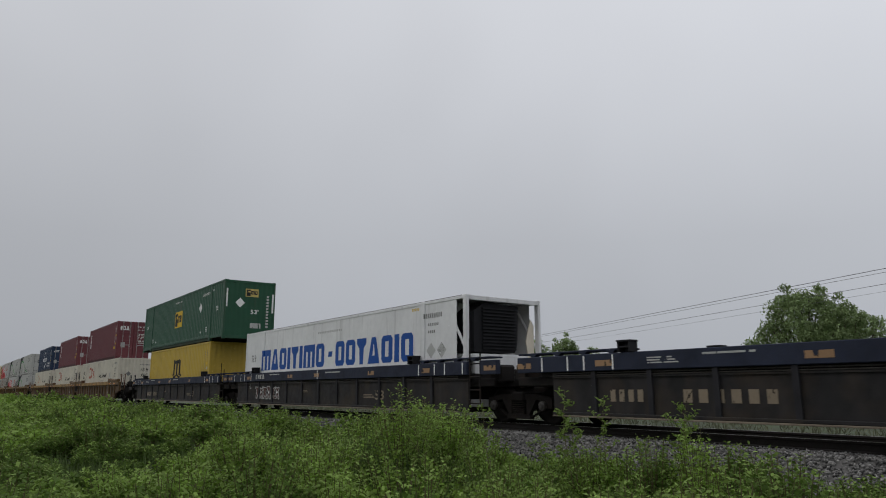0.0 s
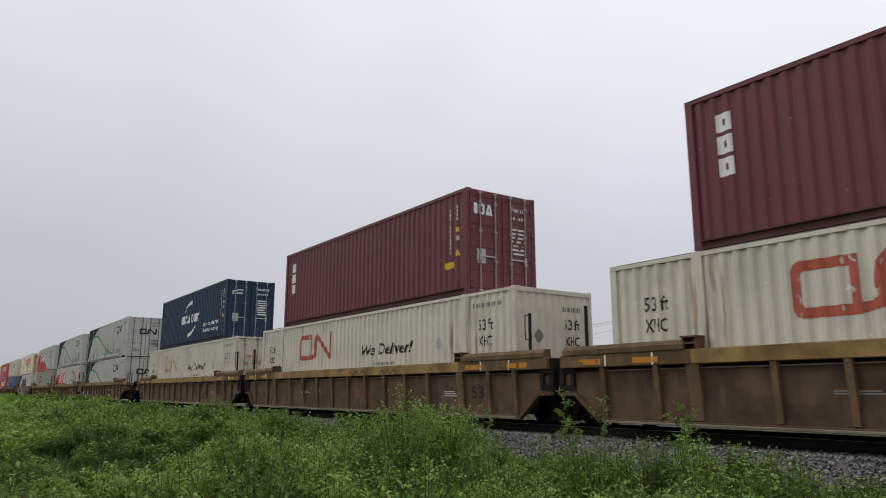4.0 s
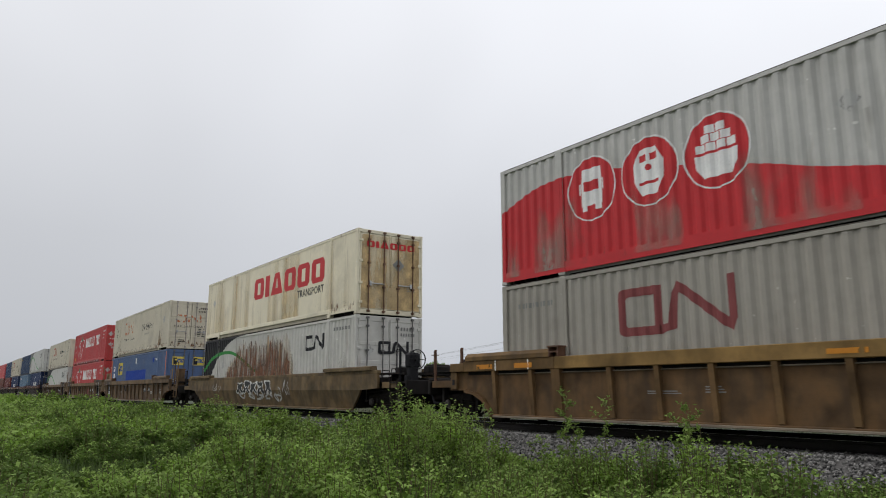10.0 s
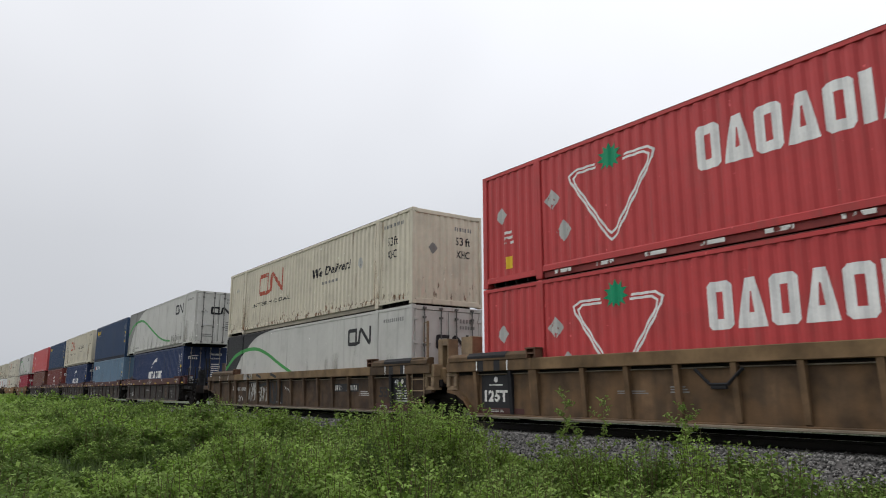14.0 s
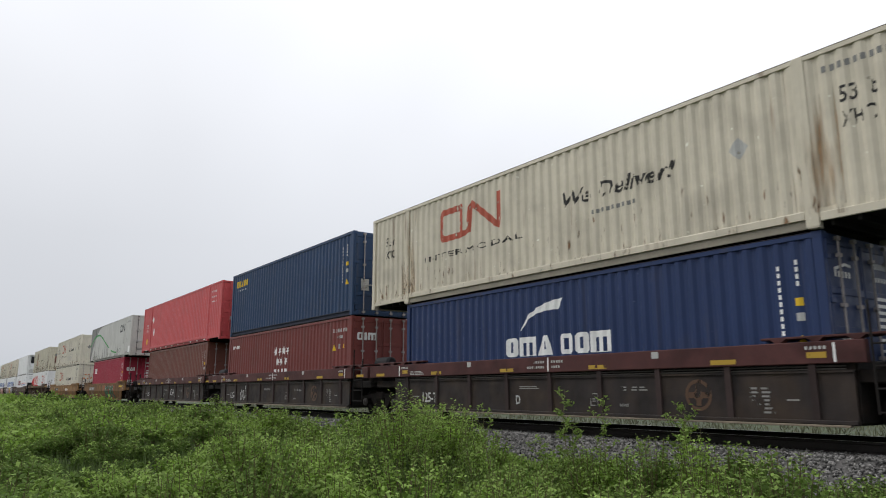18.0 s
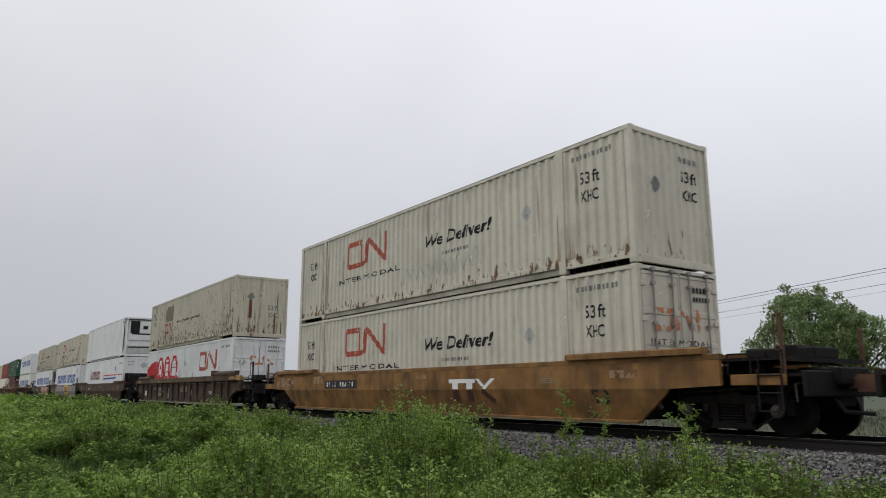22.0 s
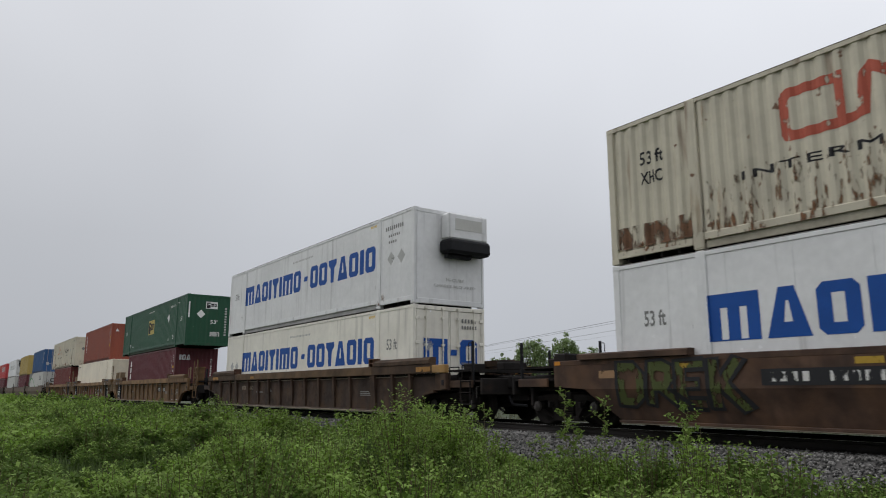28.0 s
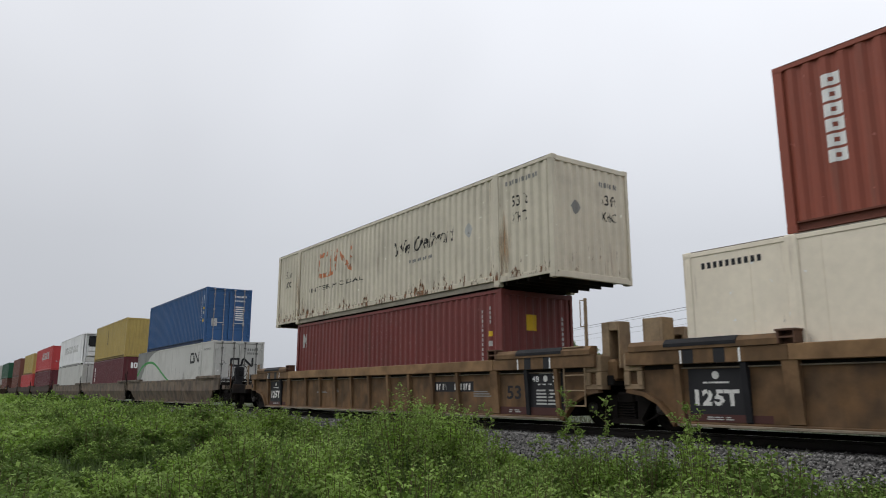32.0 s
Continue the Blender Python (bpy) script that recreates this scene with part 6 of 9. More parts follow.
def blocks(x0, x1, z0, z1, pattern, slot=0.30, apart=False):
    """A row of plain block shapes with the rhythm of heavy lettering. o: slotted, a: tapered, i: single bar, v: tapered downwards, w: wide with two slots, n: plain, -: dash, space."""
    wide = {"o": 1.0, "a": 1.12, "i": 0.42, "w": 1.45, "n": 0.62, "v": 0.95, "-": 0.6, " ": 0.55}
    total = sum(wide[c] for c in pattern) + 0.16 * (len(pattern) - 1)
    k, x, out = (x1 - x0) / total, x0, []
    h = z1 - z0
    for c in pattern:
        w = wide[c] * k
        b = min(w, h) * 0.16
        if c in "on":
            o = [(x + b, z0), (x + w - b, z0), (x + w, z0 + b), (x + w, z1 - b), (x + w - b, z1), (x + b, z1), (x, z1 - b), (x, z0 + b)]
            s = slot if c == "o" else 0.0
            out.append(loops(o, rect(x + w * (0.5 - s / 2), x + w * (0.5 + s / 2), z0 + h * 0.22, z1 - h * 0.22)[0]) if s else (o, [tuple(range(8))]))
        elif c == "a":
            out.append(loops([(x, z0), (x + w, z0), (x + w * 0.68, z1), (x + w * 0.32, z1)], [(x + w * 0.40, z0 + h * 0.3), (x + w * 0.60, z0 + h * 0.3), (x + w * 0.53, z0 + h * 0.72), (x + w * 0.47, z0 + h * 0.72)]))
        elif c == "i":
            out.append(rect(x, x + w, z0, z1))
        elif c == "v":
            out.append(([(x + w * 0.32, z0), (x + w * 0.68, z0), (x + w * 0.74, z0 + h * 0.62), (x + w, z0 + h * 0.80), (x + w, z1), (x, z1), (x, z0 + h * 0.80), (x + w * 0.26, z0 + h * 0.62)], [tuple(range(8))]))
        elif c == "w":
            out.append(loops(rect(x, x + w, z0, z1)[0], rect(x + w * 0.24, x + w * 0.38, z0 + h * 0.03, z1 - h * 0.3)[0], rect(x + w * 0.62, x + w * 0.76, z0 + h * 0.03, z1 - h * 0.3)[0]))
        elif c == "-":
            out.append([[(x, z0 + h * 0.4), (x + w * 0.9, z0 + h * 0.4), (x + w, z0 + h * 0.62), (x + w * 0.1, z0 + h * 0.62)], [(0, 1, 2, 3)]])
        x += w + 0.16 * k
    return out if apart else join(*out)


def bars(x0, x1, z0, z1, n=8):
    """Writing too small to read, as a row of short bars."""
    k = (x1 - x0) / n
    return join(*[rect(x0 + i * k, x0 + (i + 0.58) * k, z0, z1) for i in range(n)])


def lines(x0, x1, z0, z1, n=3):
    """Lines of small writing."""
    k = (z1 - z0) / n
    return join(*[rect(x0, x1 - (i * 37 % 5) * 0.05 * (x1 - x0), z0 + i * k, z0 + (i + 0.5) * k) for i in range(n)])


def spread_mesh(name, shape, mat, surface, cuts_x=(), cuts_z=()):
    bm = bmesh.new()
    vs = [bm.verts.new((x, 0, z)) for x, z in shape[0]]
    for f in shape[1]:
        try:
            bm.faces.new([vs[i] for i in f])
        except ValueError:
            pass
    ax, bx = min(p[0] for p in shape[0]), max(p[0] for p in shape[0])
    for c in cuts_x:
        if ax < c < bx:
            bmesh.ops.bisect_plane(bm, geom=bm.verts[:] + bm.edges[:] + bm.faces[:], plane_co=(c, 0, 0), plane_no=(1, 0, 0), dist=0.0005)
    az, bz = min(p[1] for p in shape[0]), max(p[1] for p in shape[0])
    for c in cuts_z:
        if az < c < bz:
            bmesh.ops.bisect_plane(bm, geom=bm.verts[:] + bm.edges[:] + bm.faces[:], plane_co=(0, 0, c), plane_no=(0, 0, 1), dist=0.0005)
    for v in bm.verts:
        v.co = surface(v.co.x, v.co.z)
    me = bpy.data.meshes.new(name)
    bm.to_mesh(me)
    bm.free()
    me.materials.append(mat)
    return me


def on_side(c, name, shape, mat, lift=0.004, key=None):
    """Paint on the long side that faces the field, following every corrugation."""
    long, skin, deep = bool(c["long"]), c["skin"], c["deep"]
    hw = 1.2955 if long else 1.219
    hl = (FT53 if long else FT40) / 2

    def surface(x, z):
        if z > HC - 0.101 or (long and abs(abs(x) - 6.02) < 0.1101):
            y = -hw - 0.010 if (long and abs(abs(x) - 6.02) < 0.1101) else -hw
            if long and abs(abs(x) - 6.02) < 0.0301:
                y = -hw - 0.014
        elif abs(x) > hl - 0.161:
            y = -hw - 0.002
        elif z < (0.301 if long else 0.1805):
            y = -hw + (0.002 if long else 0.004)
        elif skin == "corr":
            y = -hw + 0.012 + deep * wave(x)
        else:
            y = -hw + 0.014
        return (x, y - lift, z)

    def make():
        ax, bx = min(p[0] for p in shape[0]), max(p[0] for p in shape[0])
        cx = breaks(ax, bx)[1:-1] if skin == "corr" else []
        if long:
            cx = cx + [s * 6.02 + d for s in (-1, 1) for d in (-0.111, -0.109, -0.031, -0.029, 0.029, 0.031, 0.109, 0.111)]
        cx = cx + [s * (hl - d) for s in (-1, 1) for d in (0.160, 0.162)]
        return spread_mesh(name, shape, mat, surface, cx, (0.3, 0.302, HC - 0.102, HC - 0.1) if long else (0.18, 0.182, HC - 0.102, HC - 0.1))
    return part(name, cached(("side", key, long, skin, deep), make) if key else make(), c)


def block_row(c, name, mat, x0, x1, z0, z1, pattern, slot=0.30, key=None):
    """Each block of a row as a part of its own."""
    for k, shape in enumerate(blocks(x0, x1, z0, z1, pattern, slot, True)):
        on_side(c, name, shape, mat, key=(key, k) if key else None)


def on_front(c, name, shape, mat, lift=0.006, key=None):
    """Paint on the leading end; shapes lie in y, z."""
    long = bool(c["long"])
    hl = (FT53 if long else FT40) / 2
    blank, deep = c["front"] == "blank", c["deep"]

    def surface(y, z):
        return (hl + lift + (-0.012 - deep * wave(y, 0.25) if blank else 0.0), y, z)

    def make():
        ax, bx = min(p[0] for p in shape[0]), max(p[0] for p in shape[0])
        return spread_mesh(name, shape, mat, surface, breaks(ax, bx, 0.25)[1:-1] if blank else ())
    return part(name, cached(("front", key, long, blank, deep), make) if key else make(), c)


def on_car(car, name, shape, mat, sill=False, key=None, lift=0.005):
    style = car["style"]

    def surface(x, z):
        if style == "ribbed":
            y = -1.54 if sill else -1.41
        elif style == "tub":
            y = -1.485 if z > 1.2699 else -1.48 if z > 0.7905 else -1.478 + (0.792 - z) * 0.29
        else:
            y = -1.50 if sill else -1.42
        return (x, y - lift, z)
    make = lambda: spread_mesh(name, shape, mat, surface, (), (0.79, 0.791, 1.27) if style == "tub" else ())
    return part(name, cached(("car", style, sill, key), make) if key else make(), car)
# ---------------------------------------------------------------- the train
MOVING = []      # (thing, place along the train, height)
SLOT = {}


def place(thing, u, z):
    MOVING.append((thing, u, z))


def unit(tag, u, style, paint, front, rear, carlabel, low, high=None, joint=9.75, short=False, brake=False):
    """A well car and what it carries. low, high: (paint, feet, leading end, skin, label)."""
    car = well_car(style, paint, front, rear, carlabel, joint, short, brake=brake)
    place(car, u, 0)
    SLOT[tag] = [car, None, None]
    for i, spec in enumerate((low, high)):
        if spec:
            p, feet, front_end, skin, lab = spec[:5]
            c = container(p, FT53 if feet == 53 else FT40, front_end, skin, lab, *spec[5:])
            place(c, u, 0.345 + i * (HC + 0.025))
            SLOT[tag][1 + i] = c


DARK = "black well car of an articulated set with a navy top sill"
TAN = "weathered tan ribbed well car with an orange top chord"
TANB = "dusty brown ribbed well car stencilled with its capacity"
TUB = "smooth-sided ochre well car streaked with dirt and graffiti"
WINE = "dark short well car with a wine-red top sill"
unit("empty", -3.2, "flat", "dark", "joint", "joint", "empty black well car with a navy top sill", None)
unit("MOR", -23.05, "flat", "dark", "joint", "joint", DARK, ("white", 53, "grille", "smooth", "white refrigerated container with blue lettering and a black cooling machine"))
unit("G", -42.33, "flat", "dark", "joint", "end", DARK, ("yellow", 40, "blank", "corr", "yellow corrugated container with a black emblem, seated in the well"), ("green", 53, "blank", "corr", "long green corrugated container with white diamonds, on a yellow one"))
BEI = "cream corrugated container with a red emblem and faded black lettering"
unit("M1", -66.05, "ribbed", "tandark", "end", "joint", TAN, ("ivory", 53, "blank", "corr", BEI), ("maroonfaded", 40, "door", "corr", "maroon corrugated container with white door stencils"))
unit("M2", -85.15, "ribbed", "tandark", "joint", "joint", TAN, ("ivory", 53, "blank", "corr", BEI), ("maroonfaded", 40, "door", "corr", "maroon corrugated container with white letters down its edge"))
unit("CMA", -104.6, "ribbed", "tandark", "joint", "end", TAN, ("ivory", 53, "door", "corr", BEI), ("navy", 40, "door", "corr", "navy corrugated container with a white swoosh emblem"))
GRN = "light grey corrugated container with a black corner and green curve"
unit("C4", -128.27, "ribbed", "tan", "end", "joint", TAN, ("grey", 53, "door", "corr", GRN), ("grey", 53, "door", "corr", GRN))
unit("C5", -147.74, "ribbed", "tan", "joint", "joint", TAN, ("grey", 53, "door", "corr", "light grey corrugated container with a red hill and three red roundels"), ("grey", 53, "door", "corr", GRN))
unit("C6", -167.35, "ribbed", "tan", "joint", "end", TAN, ("darkgrey", 53, "door", "corr", "dull grey corrugated container with a brown-red emblem"), ("grey", 53, "door", "corr", "grey corrugated container with a red hill and three roundels"))
unit("CL", -190.97, "tub", "drab", "end", "end", "drab tan smooth-sided well car tagged with white graffiti", ("greyrust", 53, "door", "corr", "grey corrugated container heavily streaked with rust"), ("clarke", 53, "door", "smooth", "cream smooth-sided container with red block lettering"), brake=True)
unit("C8", -214.57, "ribbed", "earth", "end", "joint", TANB, ("empblue", 53, "door", "corr", "mid-blue corrugated container with yellow emblem squares"), ("beige", 53, "door", "corr", BEI))
CTL = "bright red corrugated container with white lettering and a triangle emblem"
unit("CT", -234.15, "ribbed", "brown", "joint", "joint", TANB, ("red", 53, "door", "corr", CTL), ("red", 53, "door", "corr", CTL))
unit("C10", -253.65, "ribbed", "umber", "joint", "end", "umber ribbed well car with worn white and black graffiti", ("grey", 53, "door", "smooth", "smooth light grey container with a black corner and green curve"), ("beige", 53, "blank", "corr", BEI))
J = 7.8
unit("F1", -275.4, "flat", "wine", "end", "joint", WINE, ("cmablue", 40, "door", "corr", "dark blue corrugated container with white emblem letters"), ("grey", 53, "door", "smooth", "smooth light grey long container with a green curve"), J, True, True)
unit("F2", -290.97, "flat", "wine", "joint", "joint", WINE, ("seacolight", 40, "door", "corr", "faded light blue corrugated container"), ("seaco", 40, "door", "corr", "dark blue corrugated container with yellow letters"), J, True)
unit("F3", -306.55, "flat", "wine", "joint", "joint", WINE, ("cmablue", 40, "door", "corr", "dark blue corrugated container with white emblem letters"), ("beige", 53, "door", "corr", BEI), J, True)
unit("F4", -322.2, "flat", "wine", "joint", "joint", WINE, ("zim", 40, "door", "corr", "red-brown corrugated container with seven white stars"), ("seaco", 40, "door", "corr", "dark blue corrugated container with yellow letters"), J, True)
unit("F5", -337.7, "flat", "wine", "joint", "end", WINE, ("brown", 40, "door", "corr", "plain brown corrugated container"), ("redfaded", 53, "door", "corr", "plain red long corrugated container with pale diamonds"), J, True)
unit("C12", -357.55, "tub", "ochre", "end", "end", TUB, ("cai", 40, "door", "corr", "crimson corrugated container with white marks"), ("grey", 53, "door", "smooth", "smooth light grey container with patched panels and a green curve"), joint=8.05, short=True)
unit("C13", -379.35, "tub", "amber", "end", "end", TUB, ("ivory", 53, "door", "corr", BEI), ("ivory", 53, "blank", "corr", BEI))
unit("C14", -402.9, "ribbed", "rustbrown", "end", "end", "dark brown ribbed well car with scrawled tags", ("white", 53, "door", "corr", "white corrugated container with a red hill and three roundels"), ("rusty", 53, "blank", "corr", "cream corrugated container eaten by rust"))
unit("AR", -426.45, "tub", "rustred", "end", "joint", "brown smooth-sided well car with dark paint patches", ("white", 53, "blank", "smooth", "white smooth container with red and blue stripes"), ("white", 53, "tk", "smooth", "plain white refrigerated container with a cooling machine in its end"), brake=True)
unit("A", -446.05, "tub", "rustred", "joint", "joint", "brown smooth-sided well car covered in pink graffiti", ("white", 53, "blank", "smooth", "white smooth container with large blue lettering"), ("beige", 53, "blank", "corr", BEI))
unit("B", -465.6, "tub", "rustred", "joint", "end", "brown smooth-sided well car with pink and green graffiti", ("white", 53, "grille", "smooth", "white refrigerated container with large blue lettering"), ("rusty", 53, "blank", "corr", "cream corrugated container spotted with rust"))
unit("MO", -489.25, "ribbed", "rustbrown", "end", "end", "dark brown ribbed well car with an ochre end", ("offwhite", 53, "door", "smooth", "white smooth container with blue lettering and door"), ("white", 53, "mo", "smooth", "white refrigerated container with a black fan box on its end"))
unit("E2", -512.7, "ribbed", "warm", "end", "joint", TANB, ("maroon", 40, "blank", "corr", "maroon corrugated container with white letters down its edge"), ("green", 53, "blank", "corr", "long green corrugated container with a yellow emblem square"))
unit("TR", -532.3, "ribbed", "warm", "joint", "joint", TANB, ("cream", 53, "door", "smooth", "plain cream-white smooth container"), ("triton", 40, "blank", "corr", "rust-red corrugated container with white letters down its edge"))
unit("CB", -551.8, "ribbed", "warm", "joint", "end", TANB, ("zim", 40, "blank", "corr", "dull maroon corrugated container"), ("beige", 53, "blank", "corr", BEI))
FAR = "smooth-sided brown well car far down the train"
unit("BL", -575.85, "tub", "taupe", "end", "joint", FAR, ("grey", 53, "door", "smooth", "smooth light grey container with a green curve"), ("blue", 40, "door", "corr", "bright blue corrugated container"), brake=True)
unit("YE", -595.1, "tub", "taupe", "joint", "joint", FAR, ("maroon", 40, "blank", "corr", "maroon corrugated container with white letters"), ("mustard", 40, "blank", "corr", "mustard yellow corrugated container with black letters"))
unit("WH", -614.4, "tub", "taupe", "joint", "end", FAR, ("grey", 53, "door", "smooth", "plain light grey smooth-sided container"), ("white", 53, "tk", "smooth", "white refrigerated container with grey blocks"))
unit("RD", -637.5, "tub", "rustbrown", "end", "joint", FAR, ("maroon", 53, "door", "corr", "plain maroon long corrugated container"), ("red", 53, "door", "corr", "red corrugated container with pale lettering"))
unit("YB", -656.6, "tub", "rustbrown", "joint", "joint", FAR, ("red", 53, "door", "corr", "plain red long corrugated container"), ("mustard", 40, "blank", "corr", "ochre yellow corrugated container on red"))
unit("BR", -676.0, "tub", "rustbrown", "joint", "end", FAR, ("brown", 40, "blank", "corr", "plain brown weathered corrugated container"), ("brown", 40, "blank", "corr", "plain brown weathered corrugated container"))
unit("GN", -699.5, "ribbed", "rustbrown", "end", "joint", FAR, ("brown", 40, "blank", "corr", "plain brown weathered corrugated container"), ("green", 53, "blank", "corr", "plain green long corrugated container"))
unit("GY", -719.0, "ribbed", "rustbrown", "joint", "joint", FAR, ("grey", 53, "door", "corr", "plain light grey corrugated container"), ("grey", 53, "door", "corr", "plain light grey corrugated container"))
unit("BZ", -738.5, "ribbed", "rustbrown", "joint", "end", FAR, ("grey", 53, "door", "corr", "plain light grey corrugated container"), ("beige", 53, "door", "corr", "plain cream long corrugated container"))

# the refrigerated box ahead of the green one sits a little forward in its well
for i, (thing, u, z) in enumerate(MOVING):
    if thing == SLOT["MOR"][1]:
        MOVING[i] = (thing, u + 0.30, z)
# ---------------------------------------------------------------- liveries


def number_marks(c, x=6.45, z=2.45, mat=None, k="num"):
    on_side(c, "number_bars", bars(x, x + 1.2, z, z + 0.11, 10), mat or D_GREY, key=(k, x, z))


def stacked(c, rust=S_LOW, wd=(0.5, 3.52, 1.5, 1.86), ink=None, red=None, rear_marks=True, lead_marks=True, line=1.08):
    """Cream domestic box: red emblem, slogan, capacity marks, rust."""
    ink, red = ink or D_WORN, red or D_RED
    on_side(c, "emblem", emblem(-4.32, -1.66, 1.52, 2.44, 0.17), red, key=("em", red.name))
    on_side(c, "lettering", text_shape("INTERMODAL", -5.1, -0.88, line, line + 0.16, 0, 1.25, 0.018), ink, key=("im", ink.name, line))
    on_side(c, "slogan", text_shape("We Deliver!", *wd, 0.25, 1.0, 0.024), ink, key=("wd", wd, ink.name))
    on_side(c, "web_bars", bars(wd[0] + 0.85, wd[0] + 2.1, wd[2] - 0.31, wd[2] - 0.22, 9), D_GREY, key=("url", wd))
    for x in ((-7.25,) if rear_marks else ()) + ((6.62,) if lead_marks else ()):
        on_side(c, "length_mark", text_shape("53 ft", x, x + 0.55, 1.9, 2.18), ink, key=("cap", x, ink.name))
        on_side(c, "height_mark", text_shape("XHC", x, x + 0.5, 1.5, 1.76), ink, key=("caph", x, ink.name))
    if lead_marks:
        number_marks(c, 6.4, 2.48)
    on_side(c, "placard", diamond(4.85, 1.66, 0.2) if lead_marks else diamond(6.72, 1.84, 0.24), D_PALE, key=("pl", lead_marks))
    on_side(c, "rust_stain", rect(-7.9, 7.9, 0.16, 1.25), rust, 0.006, key=("rs", rust.name))
    for k, x in enumerate((-6.3, 5.75)):
        on_side(c, "rust_stain", rect(x, x + 0.8, 0.31, 2.78), S_POST, 0.008, key=("rs2", k))
    if c["front"] == "blank":
        on_front(c, "length_mark", text_shape("53 ft", 0.3, 0.85, 1.9, 2.16), ink, key=("fcap", ink.name))
        on_front(c, "height_mark", text_shape("XHC", 0.32, 0.82, 1.5, 1.74), ink, key=("fcaph", ink.name))
        on_front(c, "placard", diamond(-0.55, 1.72, 0.18), D_GREY, key="fpl")
        on_front(c, "number_bars", bars(0.25, 0.95, 2.35, 2.47, 7), D_GREY, key="fnb")
        on_front(c, "rust_stain", rect(-1.15, 1.15, 0.2, 1.9), S_FEW, 0.010, key="frs")
    else:
        door_marks(c, ink, True)


def door_marks(c, ink=None, cream=False):
    ink = ink or D_GREY
    on_front(c, "number_bars", join(bars(0.42, 1.0, 2.42, 2.54, 5), bars(0.42, 1.02, 2.24, 2.34, 6)), ink, key=("dn", ink.name))
    on_front(c, "stencil_lines", join(lines(0.4, 0.95, 0.75, 1.3, 5), lines(-0.9, -0.3, 0.4, 0.6, 2)), ink, key=("ds", ink.name))
    if cream:
        on_front(c, "emblem", emblem(-0.85, 0.6, 1.58, 2.05, 0.11), D_REDWORN, key="dem")
        on_front(c, "lettering", text_shape("INTERMODAL", -1.0, 0.9, 1.3, 1.42, 0, 1.2, 0.014), D_WORN, key="dim")
        on_front(c, "rust_stain", rect(-1.15, 1.15, 0.15, 1.2), S_LOW, 0.009, key="drs")
    else:
        on_front(c, "placard", diamond(-0.8, 1.75, 0.2), D_PALE, key="dpl")


def curve_livery(c, faded=False):
    """Light grey box: black corner, green curve, black emblem, slogan."""
    edge = curve_through([(-7.62, 0.06), (-7.25, 0.72), (-6.65, 1.42), (-5.97, 1.93), (-5.3, 2.29), (-4.63, 2.58), (-3.7, 2.78), (-2.4, HC - 0.02)])
    ink = D_GREY if faded else D_BLACK
    on_side(c, "black_corner", loops([(-8.03, 0.06)] + edge + [(-8.03, HC - 0.02)]), ink, key=("corner", faded))
    on_side(c, "green_curve", ribbon(curve_through([(-8.0, 1.42), (-7.0, 1.92), (-5.97, 2.13), (-4.9, 2.2), (-3.9, 2.13), (-2.8, 1.86), (-1.77, 1.51), (-0.5, 1.12), (0.74, 0.76), (2.0, 0.52), (3.27, 0.42)]), 0.17, 0.10), D_GREEN, 0.007, key="gc")
    on_side(c, "emblem", emblem(4.12, 5.68, 1.86, 2.42, 0.12), D_BLACK, key="emk")
    on_side(c, "slogan", text_shape("We Deliver", 3.5, 5.72, 0.36, 0.70), D_GREY, key="wdg")
    on_side(c, "web_bars", bars(-5.7, -4.6, 0.34, 0.45, 8), D_GREY, key="urlg")
    number_marks(c)
    on_side(c, "placard", diamond(-5.2, 1.62, 0.17), D_PALE, key="plg")
    on_side(c, "road_dust", rect(-7.9, 7.9, 0.16, 1.7), S_DUST, 0.009, key="dust")
    if c["front"] == "door":
        on_front(c, "emblem", emblem(-0.45, 0.75, 1.62, 2.05, 0.10), D_BLACK, key="dek")
        door_marks(c)


def icon_truck(x, z):
    return join(loops([(x - 0.3, z - 0.38), (x + 0.3, z - 0.38), (x + 0.3, z + 0.12), (x + 0.26, z + 0.44), (x - 0.26, z + 0.44), (x - 0.3, z + 0.12)], rect(x - 0.2, x + 0.2, z - 0.06, z + 0.16)[0]),
                rect(x - 0.27, x - 0.12, z - 0.5, z - 0.38), rect(x + 0.12, x + 0.27, z - 0.5, z - 0.38), rect(x - 0.36, x - 0.32, z - 0.1, z + 0.15), rect(x + 0.32, x + 0.36, z - 0.1, z + 0.15))


def icon_engine(x, z):
    o = [(x - 0.2, z - 0.5), (x + 0.2, z - 0.5), (x + 0.34, z - 0.2), (x + 0.36, z + 0.15), (x + 0.2, z + 0.46), (x - 0.2, z + 0.46), (x - 0.36, z + 0.15), (x - 0.34, z - 0.2)]
    return loops(o, rect(x - 0.22, x - 0.04, z + 0.2, z + 0.34)[0], rect(x + 0.04, x + 0.22, z + 0.2, z + 0.34)[0], disc(x, z + 0.06, 0.07, n=10)[0], rect(x - 0.24, x + 0.24, z - 0.28, z - 0.22)[0])


def icon_ship(x, z):
    out = [loops([(x - 0.28, z - 0.5), (x + 0.28, z - 0.5), (x + 0.42, z - 0.3), (x + 0.44, z - 0.05), (x - 0.44, z - 0.05), (x - 0.42, z - 0.3)])]
    for k, row in enumerate((4, 3, 2)):
        out += [rect(x - row * 0.105 + j * 0.21 + 0.01, x - row * 0.105 + j * 0.21 + 0.2, z + k * 0.17, z + k * 0.17 + 0.155) for j in range(row)]
    return join(*out)


